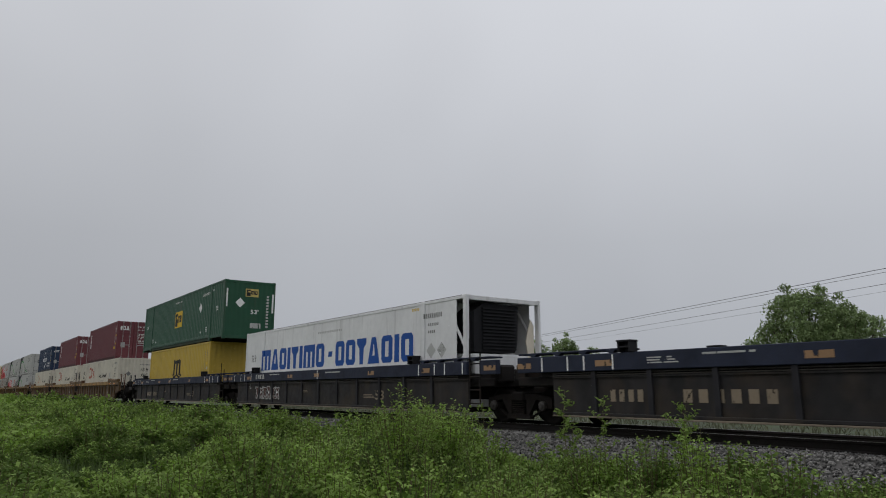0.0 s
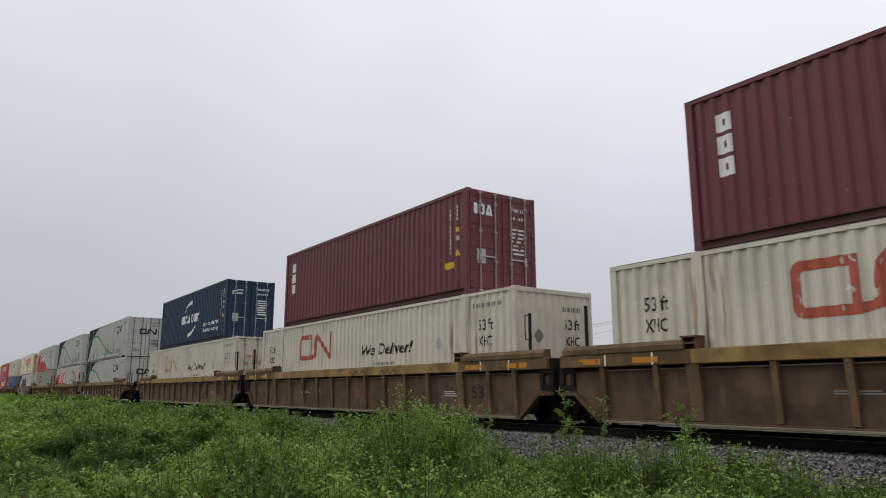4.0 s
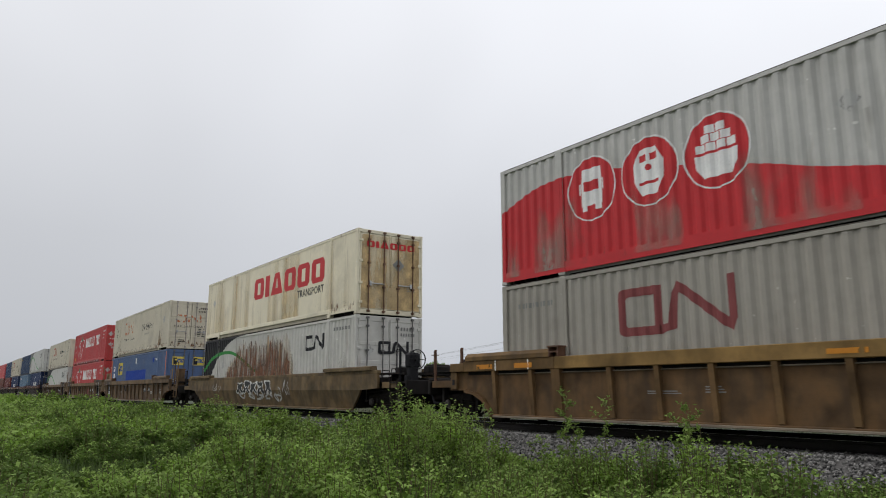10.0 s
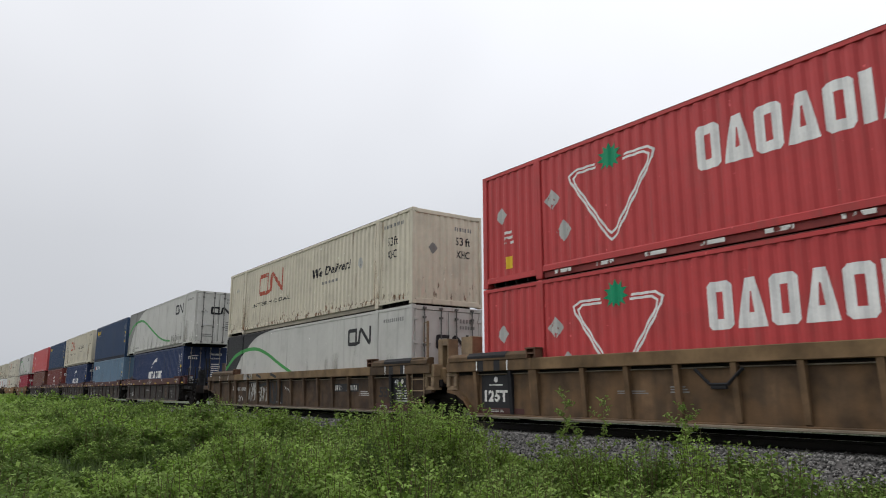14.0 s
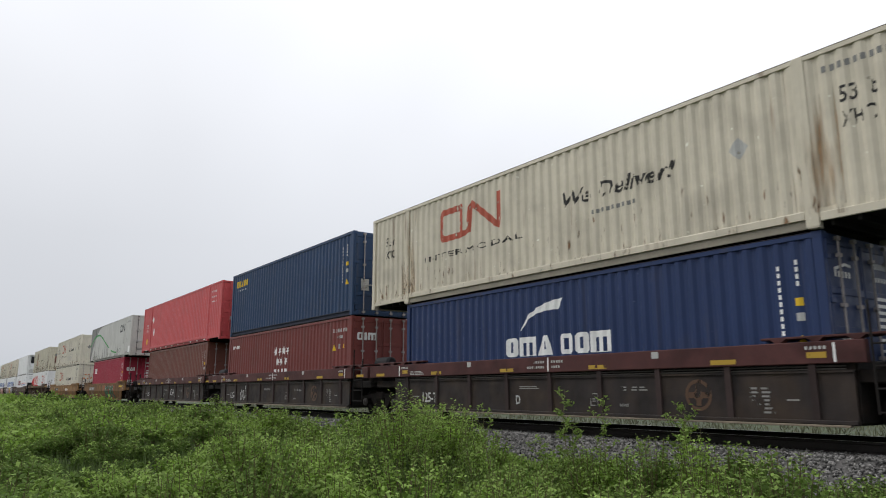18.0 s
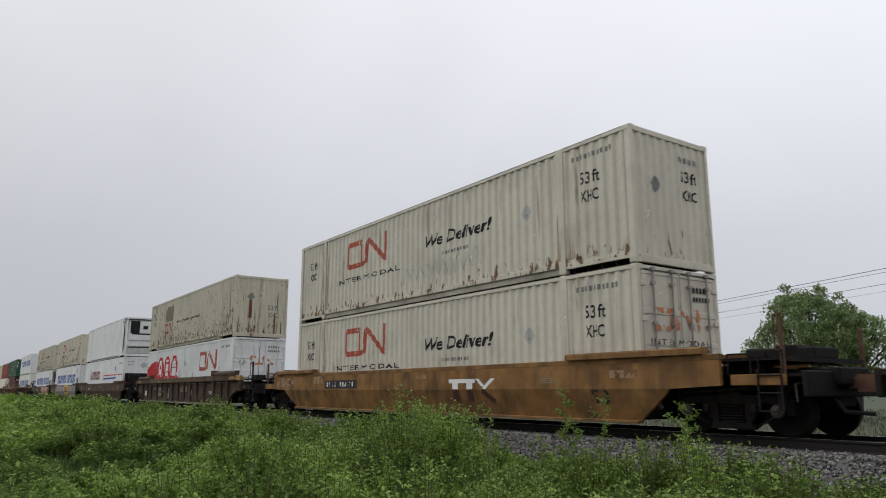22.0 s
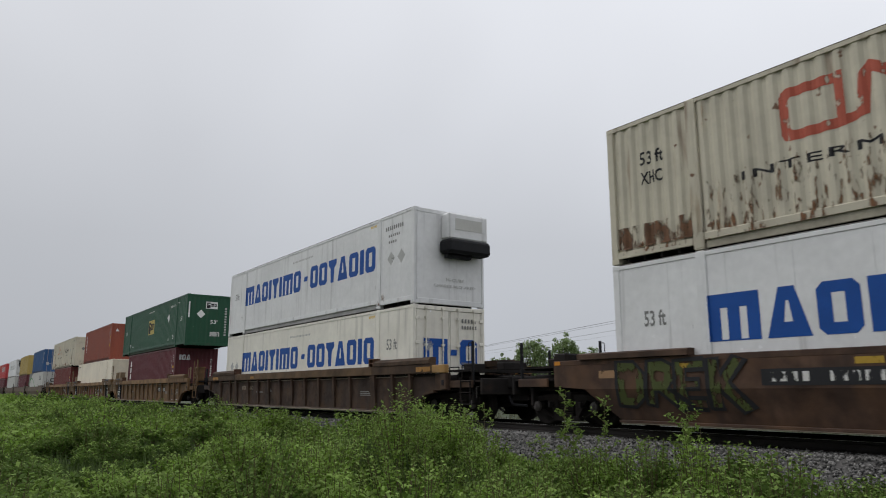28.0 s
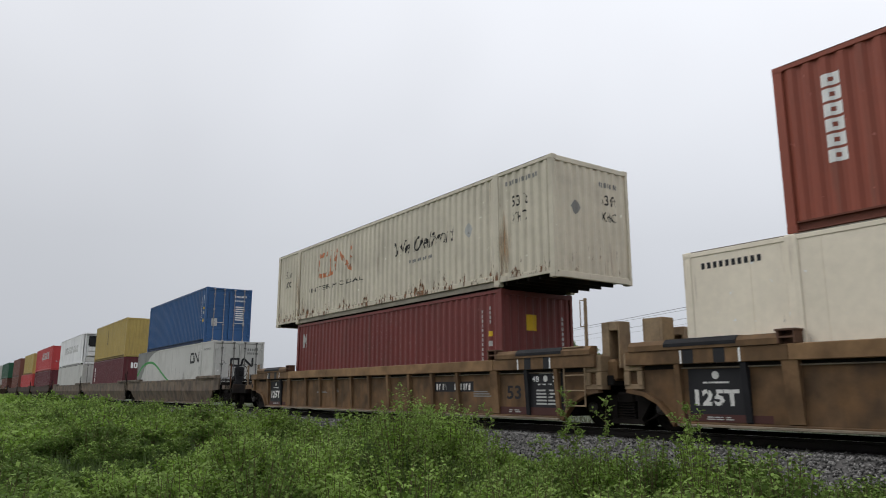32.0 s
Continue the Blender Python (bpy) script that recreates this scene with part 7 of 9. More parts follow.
def hill_livery(c, dx=0.0):
    """Red hill with three roundels and a red emblem."""
    edge = curve_through([(-8.03, 1.80), (-7.3, 2.05), (-6.8, 2.17), (-6.2, 2.22), (-5.5, 2.19), (-4.2, 2.0), (-1.36, 1.33), (-0.3, 1.00), (1.0, 0.66), (2.6, 0.06)])
    on_side(c, "red_hill", loops(edge + [(-8.03, 0.06)]), D_CRIMSON, key="hill")
    for k, (x, icon) in enumerate(((-4.9, icon_truck), (-3.37, icon_engine), (-1.86, icon_ship))):
        x += dx
        on_side(c, "roundel", disc(x, 1.77, 0.66, 0.68), D_CRIMSON, 0.007, key=("rd", k, dx))
        on_side(c, "roundel_ring", disc(x, 1.77, 0.70, 0.72, hole=0.955), D_WHITE, 0.009, key=("rr", k, dx))
        on_side(c, "pictogram", icon(x, 1.78), D_WHITE, 0.010, key=("ic", k, dx))
    on_side(c, "emblem", emblem(2.95, 5.72, 1.44, 2.40, 0.18), D_RED, key="emh")
    number_marks(c)
    on_side(c, "placard", diamond(0.3, 1.9, 0.2), D_PALE, key="plh")
    on_front(c, "emblem", emblem(-0.45, 0.75, 1.62, 2.05, 0.10), D_REDWORN, key="dew")
    door_marks(c)
    on_side(c, "road_dust", rect(-7.9, 7.9, 0.16, 1.7), S_DUST, 0.012, key="dust2")


def word_livery(c, right_end=True, cut=0.0, shift=0.0):
    """White box with one long row of heavy blue block shapes."""
    for k, (a, b, p) in enumerate(((-5.93, 0.0, "waoiviwo"), (0.3, 0.64, "-"), (0.87, 5.78, "oovaoio"))):
        block_row(c, "blue_block", D_BLUE, a - shift, b - shift, 1.25, 2.07, p, key=("mo", k, shift))
    on_side(c, "small_lines", bars(-0.8, 1.1, 2.42, 2.49, 14), D_PALE, key="mos")
    if right_end:
        on_side(c, "capacity_mark", text_shape("53 ft", -7.35, -6.85, 1.62, 1.92), D_GREY, key="mo53")
    on_side(c, "number_bars", join(bars(6.4 - cut, 7.5 - 1.6 * cut, 2.4, 2.53, 9), bars(6.6 - cut, 7.3 - 1.5 * cut, 2.18, 2.26, 6), bars(6.6 - cut, 7.1 - 1.4 * cut, 1.98, 2.06, 4)), D_GREY, key=("mon", cut)) if right_end else on_side(c, "capacity_mark", text_shape("53 ft", 6.55, 7.15, 1.62, 1.95), D_GREY, key="mo53r")
    dx = 6.75 - cut if right_end else -7.3
    on_side(c, "placard", join(diamond(dx, 1.5, 0.22), diamond(dx + 0.6 - 0.3 * cut, 1.5, 0.22)), D_PALE, key=("mod", dx))
    on_side(c, "hazard_stripe", bars(5.45, 5.85, 2.66, 2.74, 5), D_YELLOW, key="moh")
    for k, x in enumerate((-6.4, 5.8)):
        on_side(c, "rust_stain", rect(x, x + 0.6, 0.1, 2.8), S_FEW, 0.006, key=("mor", k))


def tall_blocks(c, x, z0, z1, n, mat, w=0.3):
    k = (z1 - z0) / n
    on_side(c, "upright_marks", join(*[loops(rect(x, x + w, z0 + i * k + 0.04 * k, z0 + (i + 0.86) * k)[0], rect(x + w * 0.4, x + w * 0.65, z0 + (i + 0.3) * k, z0 + (i + 0.6) * k)[0]) for i in range(n)]), mat, key=("tall", x, z0, n, mat.name))


def iso_marks(c, mat, tri=True):
    """Number strip and plates near the leading end of a sea container."""
    on_side(c, "number_strip", join(*[rect(5.30, 5.35, 1.16 + i * 0.118, 1.235 + i * 0.118) for i in range(11)], *[rect(5.61, 5.655, 2.06 + i * 0.115, 2.14 + i * 0.115) for i in range(4)]), mat, key=("iso", mat.name))
    for k, (z, ink) in enumerate(((1.50, D_PALE), (1.74, D_YELLOW))):
        on_side(c, "plate", rect(5.57, 5.69, z, z + 0.13), ink, key=("isop", k))
    if tri:
        on_side(c, "warning_sign", ([(5.53, 1.08), (5.73, 1.08), (5.63, 1.28)], [(0, 1, 2)]), D_YELLOW, key="isot")
    if c["front"] == "door":
        on_front(c, "number_bars", join(bars(0.3, 0.95, 2.42, 2.52, 9), bars(0.3, 0.9, 2.2, 2.28, 6), lines(0.35, 0.85, 1.2, 2.0, 7)), mat, key=("idn", mat.name))
        on_front(c, "sticker", rect(-0.9, -0.6, 0.85, 1.25), D_PALE, key="idp")
    else:
        on_front(c, "number_strip", join(*[rect(0.8, 0.9, 0.9 + i * 0.13, 0.99 + i * 0.13) for i in range(11)]), mat, key=("ifn", mat.name))


def boat_marks(c, low=True):
    block_row(c, "white_block", D_WHITE, -1.62, -0.05, 1.2, 1.64, "owa", key="cm1")
    block_row(c, "white_block", D_WHITE, 0.2, 1.68, 1.2, 1.64, "oow", key="cm2")
    on_side(c, "swoosh", loops(curve_through([(-1.08, 1.80), (-0.90, 2.08), (-0.55, 2.28), (-0.1, 2.40), (0.34, 2.44)]) + curve_through([(0.16, 2.20), (-0.2, 2.20), (-0.6, 2.14), (-0.88, 2.0), (-1.06, 1.80)])), D_WHITE, key="sw1")
    if low:
        on_side(c, "swoosh", loops(curve_through([(1.1, 1.06), (0.95, 0.84), (0.5, 0.60), (0.05, 0.46), (-0.38, 0.44)]) + curve_through([(-0.2, 0.62), (0.2, 0.68), (0.65, 0.82), (1.06, 1.05)])), D_WHITE, key="sw2")
        on_side(c, "lettering", text_shape("eco container", 2.47, 5.06, 0.82, 1.05), D_WHITE, key="eco"), on_side(c, "lettering", text_shape("bamboo flooring", 2.55, 4.9, 0.46, 0.72), D_WHITE, key="bam")
    iso_marks(c, D_WHITE)
    on_front(c, "swoosh", join(ribbon([(-0.95, 2.3), (-0.6, 2.4), (-0.4, 2.38)], 0.05), bars(-0.95, -0.4, 2.18, 2.28, 5)), D_WHITE, key="cmaf")


def square_badge(c, x0, x1, z0, z1, side=True, mat=None, ink=None):
    put = on_side if side else on_front
    put(c, "badge_ground", rect(x0, x1, z0, z1), mat or D_LEMON, 0.006, key=("bg", x0, z0, side, (mat or D_LEMON).name))
    w, h = x1 - x0, z1 - z0
    put(c, "badge_block", join(loops(rect(x0 + 0.07 * w, x0 + 0.38 * w, z0 + 0.08 * h, z1 - 0.12 * h)[0], rect(x0 + 0.2 * w, x0 + 0.38 * w, z0 + 0.55 * h, z0 + 0.72 * h)[0])), D_BLACK, 0.010, key=("bb", x0, z0, side))
    put(c, "badge_block", join(blocks(x0 + 0.4 * w, x0 + 0.92 * w, z0 + 0.3 * h, z0 + 0.75 * h, "wo")), ink or D_BLUE, 0.010, key=("bc", x0, z0, side, (ink or D_BLUE).name))


def green_box(c):
    square_badge(c, -0.7, 0.76, 1.08, 2.0, True, D_BADGE if c["label"].endswith("square") else D_YELLOW, D_BLACK)
    on_side(c, "placard", diamond(4.2, 1.82, 0.27), D_WHITE, key="gd")
    on_side(c, "number_bars", join(bars(4.55, 5.72, 2.38, 2.52, 10), bars(-0.85, 0.65, 2.5, 2.58, 14), bars(6.2, 6.5, 2.5, 2.58, 3)), D_WHITEWORN, key="gn")
    on_side(c, "capacity_mark", join(text_shape("53'", 6.8, 7.2, 1.45, 1.68), text_shape("53'", -7.4, -7.05, 1.45, 1.66)), D_WHITE, key="g53")
    on_side(c, "small_marks", join(lines(5.25, 5.5, 0.5, 0.78, 3), rect(4.3, 4.5, 0.46, 0.56), lines(-5.75, -5.5, 0.5, 0.75, 3), rect(-5.0, -4.85, 0.46, 0.56)), D_WHITE, key="gs")
    square_badge(c, -0.25, 0.42, 2.1, 2.5, False, D_WHITE if c["label"].endswith("square") else D_BADGE, D_BLACK)
    on_front(c, "placard", diamond(-0.5, 1.78, 0.24), D_WHITE, key="gfd")
    on_front(c, "capacity_mark", text_shape("53'", 0.05, 0.45, 1.25, 1.47), D_WHITE, key="gf53")
    on_front(c, "label_plate", rect(0.05, 0.6, 0.55, 0.8), D_PALE, key="gfl")
    on_front(c, "reflector_strip", join(rect(-1.21, -1.13, 1.55, 2.45), rect(1.13, 1.21, 1.35, 2.3)), D_WHITE, 0.02, key="gfr")
    on_front(c, "number_strip", join(*[rect(0.85, 0.97, 0.6 + i * 0.15, 0.7 + i * 0.15) for i in range(11)]), D_PALE, key="gfn")


def leaf_shape(x, z, r):
    o = []
    for k in range(22):
        a = math.pi / 2 + 2 * math.pi * k / 22
        rr = r * (1.0 if k % 2 == 0 else 0.62) * (0.82 if 8 < k < 14 else 1.0)
        o.append((x + rr * math.cos(a), z + rr * math.sin(a)))
    return loops(o)


def triangle_livery(c):
    on_side(c, "triangle_band", join(*[ribbon([(-3.82 + kx * x, 1.66 + kz * z) for x, z in ((-0.4, 0.62), (-1.0, 0.62), (-1.16, 0.52), (-1.12, 0.38), (-0.14, -1.0), (0.0, -1.11), (0.14, -1.0), (1.12, 0.38), (1.16, 0.52), (1.0, 0.62), (0.4, 0.62))], 0.05) for kx, kz in ((1.0, 1.0), (0.90, 0.87))]), D_WHITE, key="ctt")
    on_side(c, "leaf_emblem", leaf_shape(-3.8, 2.32, 0.33), D_LEAF, 0.009, key="ctl")
    block_row(c, "white_block", D_WHITE, -1.7, 2.6, 1.45, 2.3, "oaoaoiao", key="ct1")
    block_row(c, "white_block", D_WHITE, 3.39, 5.05, 1.45, 2.3, "vioo", 0.3, key="ct2")
    on_side(c, "placard", join(diamond(-7.35, 1.75, 0.22), diamond(-5.55, 1.78, 0.25), diamond(-5.2, 1.0, 0.25)), D_PALE, key="ctd")
    on_side(c, "number_bars", join(bars(6.4, 7.4, 2.4, 2.53, 8), bars(6.5, 7.3, 2.1, 2.2, 6), bars(6.5, 7.2, 1.85, 1.95, 6), lines(-7.25, -6.9, 1.0, 1.4, 3)), D_WHITEWORN, key="ctn")
    on_side(c, "sticker", rect(-7.2, -6.95, 0.4, 0.7), D_YELLOW, key="cts")
    on_side(c, "reflector", join(*[rect(-5.5 + 1.25 * k, -5.0 + 1.25 * k, 0.06, 0.14) for k in range(9)]), D_WHITEWORN, key="ctr")
    on_front(c, "faded_triangle", loops([(-0.75, 2.35), (0.75, 2.35), (0.0, 0.95)]), D_BEIGE, key="ctf")
    on_front(c, "placard", join(diamond(-0.95, 2.15, 0.2), diamond(-0.9, 1.3, 0.2), diamond(0.9, 1.8, 0.2)), D_PALE, 0.009, key="ctfd")
    on_front(c, "capacity_mark", join(text_shape("53' XHC", 0.15, 0.85, 0.5, 0.72), bars(-1.0, -0.6, 1.7, 1.8, 4)), D_WHITE, key="ctf5")


def plain_red(c):
    on_side(c, "placard", join(diamond(-5.55, 2.0, 0.25), diamond(-5.2, 1.2, 0.25)), D_WHITE, key="prd")
    on_side(c, "number_bars", join(bars(6.4, 7.3, 2.42, 2.53, 7), bars(6.5, 7.3, 2.15, 2.24, 6), bars(6.5, 7.2, 1.93, 2.0, 6), text_shape("53", -7.15, -6.72, 1.55, 1.78), text_shape("XHC", -7.15, -6.68, 1.28, 1.48)), D_WHITEWORN, key="prn")
    on_side(c, "sticker", rect(-7.05, -6.7, 0.5, 0.82), D_YELLOW, key="prs")
    on_side(c, "reflector", join(*[rect(-7.0 + 1.25 * k, -6.7 + 1.25 * k, 0.07, 0.14) for k in range(11)]), D_WHITEWORN, key="prr")
    on_front(c, "placard", diamond(-0.5, 1.3, 0.22), D_PALE, key="prf")


def scrawl(car, x0, x1, z0, z1, mat, seed, n=5, w=0.05):
    """A hand-sprayed line of loops."""
    r = random.Random(seed)
    for i in range(n):
        a, b = x0 + (x1 - x0) * i / n, x0 + (x1 - x0) * (i + 0.95) / n
        pts = [(r.uniform(a, b), r.uniform(z0, z1)) for _ in range(6)]
        on_car(car, "graffiti_stroke", ribbon(curve_through(pts, 4), w), mat, lift=0.012)


def mural(car, x0, x1, z0, z1, fills, line, seed, n=8, ground=None, stroke=0.055):
    """Chunky sprayed shapes with a dark outline."""
    r = random.Random(seed)
    if ground:
        top = [(x0 + (x1 - x0) * k / 14, z1 + r.uniform(-0.12, 0.02)) for k in range(15)]
        low = [(x0 + (x1 - x0) * k / 14, z0 + r.uniform(-0.02, 0.06)) for k in range(14, -1, -1)]
        on_car(car, "graffiti_ground", loops(low[::-1] + top[::-1]), ground, lift=0.006)
    step = (x1 - x0) / n
    for i in range(n):
        cx, w = x0 + (i + 0.5) * step, step * r.uniform(0.42, 0.58)
        s = r.uniform(-0.25, 0.25) * step
        raw = [(cx - w + s, z1 - 0.05), (cx - w * 0.2, z1 - r.uniform(0.0, 0.15)), (cx + w * 0.8 + s, z1 - 0.08), (cx + w * r.uniform(0.3, 0.6), (z0 + z1) / 2), (cx + w, z0 + 0.08), (cx + w * 0.4, z0 + 0.04), (cx, (z0 + z1) / 2 - 0.1), (cx - w * 0.45, z0 + 0.05), (cx - w, z0 + 0.1), (cx - w * 0.6, (z0 + z1) / 2)]
        o = curve_through(raw + [raw[0]], 3)[:-1]
        on_car(car, "graffiti_shape", loops(o), fills[i % len(fills)], lift=0.009)
        on_car(car, "graffiti_outline", ribbon(o + [o[0], o[1]], stroke), line, lift=0.013)
        if i % 2:
            on_car(car, "graffiti_light", ribbon([(cx - w * 0.5, z1 - 0.2), (cx - w * 0.2, z1 - 0.3), (cx + w * 0.2, z1 - 0.24)], 0.04), D_WHITE, lift=0.016)


def each(car, name, shapes, mat, sill, key):
    """Separate painted patches on one car."""
    for i, shape in enumerate(shapes):
        on_car(car, name, shape, mat, sill, key=key + (i,))


def ribbed_marks(car, stencil=True, num=True, seed=1, plate="125T", rear_only=False, front_only=False):
    for s in ((-1,) if rear_only else (1,) if front_only else (-1, 1) if stencil else ()):
        x0 = -8.04 if s < 0 else 7.24
        on_car(car, "load_panel", rect(x0, x0 + 1.13, 0.24, 1.13), D_BLACK, key=("lp", s))
        on_car(car, "sill_panel", join(rect(x0, x0 + 0.22, 1.225, 1.475), rect(x0 + 0.62, x0 + 0.84, 1.225, 1.475)), D_BLACK, True, key=("lps", s), lift=0.003)
        on_car(car, "oxide_strip", rect(6.1, 8.3, 0.235, 0.40) if s > 0 else rect(-8.2, -6.5, 0.235, 0.36), D_OXIDEDARK, key=("lox", s), lift=0.007)
        on_car(car, "small_lines", lines(6.55, 6.95, 0.28, 0.36, 2) if s > 0 else lines(-7.7, -7.2, 0.27, 0.34, 2), D_PALE, key=("lol", s), lift=0.010)
        if s < 0:
            on_car(car, "load_mark", text_shape(plate, x0 + 0.12, x0 + 0.98, 0.5, 0.78, 0, 1.0, 0.045), D_WHITEWORN, lift=0.009, key=("lm", s, plate))
        else:
            on_car(car, "small_lines", join(lines(x0 + 0.25, x0 + 0.9, 0.46, 0.82, 5), lines(x0 + 0.35, x0 + 0.85, 1.12, 1.17, 2)), D_PALE, lift=0.009, key="lms")
            on_car(car, "capacity_mark", join(text_shape("48", x0 + 0.12, x0 + 0.34, 0.95, 1.08, 0, 1.0, 0.008), text_shape("53", x0 + 0.78, x0 + 1.0, 0.95, 1.08, 0, 1.0, 0.008)), D_WHITE, lift=0.009, key="lm48")
        on_car(car, "small_marks", join(disc(x0 + 0.55, 1.02, 0.07, n=12), rect(x0 + 0.3, x0 + 0.8, 0.88, 0.91)), D_WHITEWORN, lift=0.009, key=("lk", s))
    if rear_only:
        on_car(car, "stencil_box", join(rect(7.45, 7.95, 0.86, 0.88), rect(7.45, 7.95, 0.60, 0.62), rect(7.45, 7.47, 0.62, 0.86), rect(7.93, 7.95, 0.62, 0.86), lines(7.55, 7.85, 0.68, 0.8, 3)), D_PALE, key="sbx")
        on_car(car, "small_lines", join(lines(6.55, 6.85, 0.28, 0.34, 2), lines(7.5, 7.85, 0.28, 0.34, 2)), D_PALE, key="sbl")
    if num:
        on_car(car, "number_panel", rect(3.5, 5.2, 0.74, 0.99), D_BLACK, key="np")
        on_car(car, "number_bars", join(bars(3.58, 4.1, 0.78, 0.94, 4), bars(4.4, 5.12, 0.78, 0.94, 6)), D_WHITEWORN, lift=0.009, key="nb")
    on_car(car, "capacity_mark", text_shape("53", 6.48, 6.98, 0.57, 0.88, 0, 1.0, 0.02), D_BLACK, key="c53") if plate else None
    on_car(car, "small_lines", join(lines(-2.5, -2.1, 0.72, 0.86, 3), lines(-3.75, -3.0, 0.7, 0.78, 2), lines(5.2, 5.9, 0.62, 0.78, 3)), D_PALE if seed % 2 else D_GREY, key=("sl", seed % 2))
    if plate == "":
        each(car, "sill_patch", (rect(-9.2, -8.4, 1.26, 1.40), rect(8.6, 9.3, 1.27, 1.40), rect(-4.2, -3.8, 1.27, 1.36)), D_OCHRE, True, ("spq",))
        on_car(car, "number_bars", join(bars(-5.45, -4.95, 0.82, 0.98, 4), bars(-4.75, -4.1, 0.82, 0.98, 6)), D_DIM, key="nbq")
        return
    if not stencil:
        each(car, "sill_patch", (rect(-8.8, -8.2, 1.27, 1.38), rect(-7.4, -6.8, 1.27, 1.38), rect(6.4, 7.1, 1.27, 1.38), rect(8.0, 8.7, 1.27, 1.38), rect(-0.3, 0.3, 1.29, 1.37)), D_ORANGE, True, ("sp",))
    each(car, "sill_tick", (rect(-8.1, -8.06, 1.23, 1.46), rect(-6.95, -6.91, 1.23, 1.46)) + (() if rear_only else (rect(7.0, 7.04, 1.23, 1.46), rect(8.05, 8.09, 1.23, 1.46))), D_WHITE, True, ("st",))


def flat_marks(car, short=False, patch=None):
    if short:
        each(car, "sill_tick", [rect(x - 0.02, x + 0.02, 1.17, 1.46) for x in (-6.02, 0.12, 6.24)], D_WHITE, True, ("ft", short))
        each(car, "sill_patch", [rect(x - 0.24, x + 0.24, 1.185, 1.265) for x in (-7.1, -4.17, -1.27, 1.55, 4.38, 7.27)], patch, True, ("fp", short))
        each(car, "sill_patch", [rect(x - 0.15, x + 0.15, 1.24, 1.33) for x in (-5.72, 5.97)], patch, True, ("fq", short))
        each(car, "pale_plate", [rect(x - 0.08, x + 0.08, 1.34, 1.46) for x in (-2.72, 2.98)], D_PALE, True, ("fw",))
        on_car(car, "small_lines", join(lines(-5.45, -4.75, 1.20, 1.31, 3), bars(-0.35, 0.03, 1.35, 1.40, 5), bars(-0.55, 0.03, 1.24, 1.29, 8), bars(0.22, 0.60, 1.35, 1.40, 5), bars(0.22, 0.50, 1.24, 1.29, 4), bars(-5.9, -5.55, 1.37, 1.42, 5), bars(5.8, 6.15, 1.37, 1.42, 5)), D_PALE, True, key=("fl", short))
        on_car(car, "small_lines", join(lines(-0.92, -0.28, 0.80, 0.88, 2), lines(2.06, 2.7, 0.76, 0.86, 2), bars(2.02, 2.25, 0.46, 0.51, 5), lines(4.78, 5.2, 0.40, 0.84, 7), lines(-5.4, -5.1, 0.6, 0.65, 1), lines(5.4, 5.6, 0.60, 0.65, 1)), D_SANDMARK, key=("fs", short))
        on_car(car, "load_mark", text_shape("125-T", -4.92, -4.23, 0.46, 0.72), D_PALE, key=("f125", short))
        on_car(car, "stencil_box", join(rect(1.25, 1.46, 0.69, 0.71), rect(1.25, 1.46, 0.46, 0.48), rect(1.25, 1.27, 0.48, 0.69), rect(1.44, 1.46, 0.48, 0.69), lines(1.31, 1.40, 0.54, 0.63, 2)), D_SANDMARK, key=("fsb",))
        return
    each(car, "sill_tick", (*[rect(s * x - 0.02, s * x + 0.02, 1.17, 1.46) for s in (-1, 1) for x in (6.44, 7.21, 7.68, 8.46)], rect(-0.02, 0.02, 1.17, 1.46)), D_WHITE, True, ("ft", short))
    each(car, "sill_patch", [rect(x, x + 0.45, 1.24, 1.36) for x in (-9.27, -6.9, -2.6, -0.3, 3.51, 6.59, 9.33)], D_SAND, True, ("fp", short))
    on_car(car, "small_lines", join(lines(-5.6, -4.9, 1.26, 1.4, 3), lines(0.6, 1.7, 1.36, 1.44, 1), lines(-4.4, -3.4, 1.38, 1.45, 1)), D_PALE, True, key=("fl", short))
    on_car(car, "small_lines", join(lines(3.2, 3.9, 0.55, 0.68, 3), lines(-1.4, -0.9, 0.72, 0.8, 2)), D_DIM, key=("fs", short))
    on_car(car, "load_mark", text_shape("53", 3.92, 4.45, 0.5, 0.78), D_DIM, key=("f125", short))


for tag in ("M1", "M2", "CMA"):
    stacked(SLOT[tag][1], rust=S_FEW, ink=D_WORN if tag == "CMA" else D_FADED, red=D_REDWORN if tag == "CMA" else D_RED, line=0.96)
for tag in ("C8", "CB"):
    stacked(SLOT[tag][2], rust=S_LOW, wd=(1.1, 4.22, 1.5, 1.95), red=D_REDWORN, lead_marks=tag != "C8")
stacked(SLOT["C10"][2], rust=S_LOW, wd=(1.14, 4.16, 1.58, 1.92), ink=D_BLACK, rear_marks=False)
on_side(SLOT["C10"][2], "placard", diamond(-7.0, 2.05, 0.17), D_PALE)
stacked(SLOT["F3"][2], rust=S_FEW, ink=D_WORN)
stacked(SLOT["C13"][1], rust=S_FEW, ink=D_BLACK), stacked(SLOT["C13"][2], rust=S_LOW, ink=D_BLACK)
for k in range(5):
    on_side(SLOT["C13"][2], "pale_scribble", ribbon(curve_through([(-0.7 + 0.75 * k, 0.62), (-0.5 + 0.75 * k, 1.05), (-0.3 + 0.75 * k, 0.7), (-0.15 + 0.75 * k, 1.0 + 0.05 * k), (0.1 + 0.75 * k, 0.66)], 4), 0.03), D_PALE, 0.010)
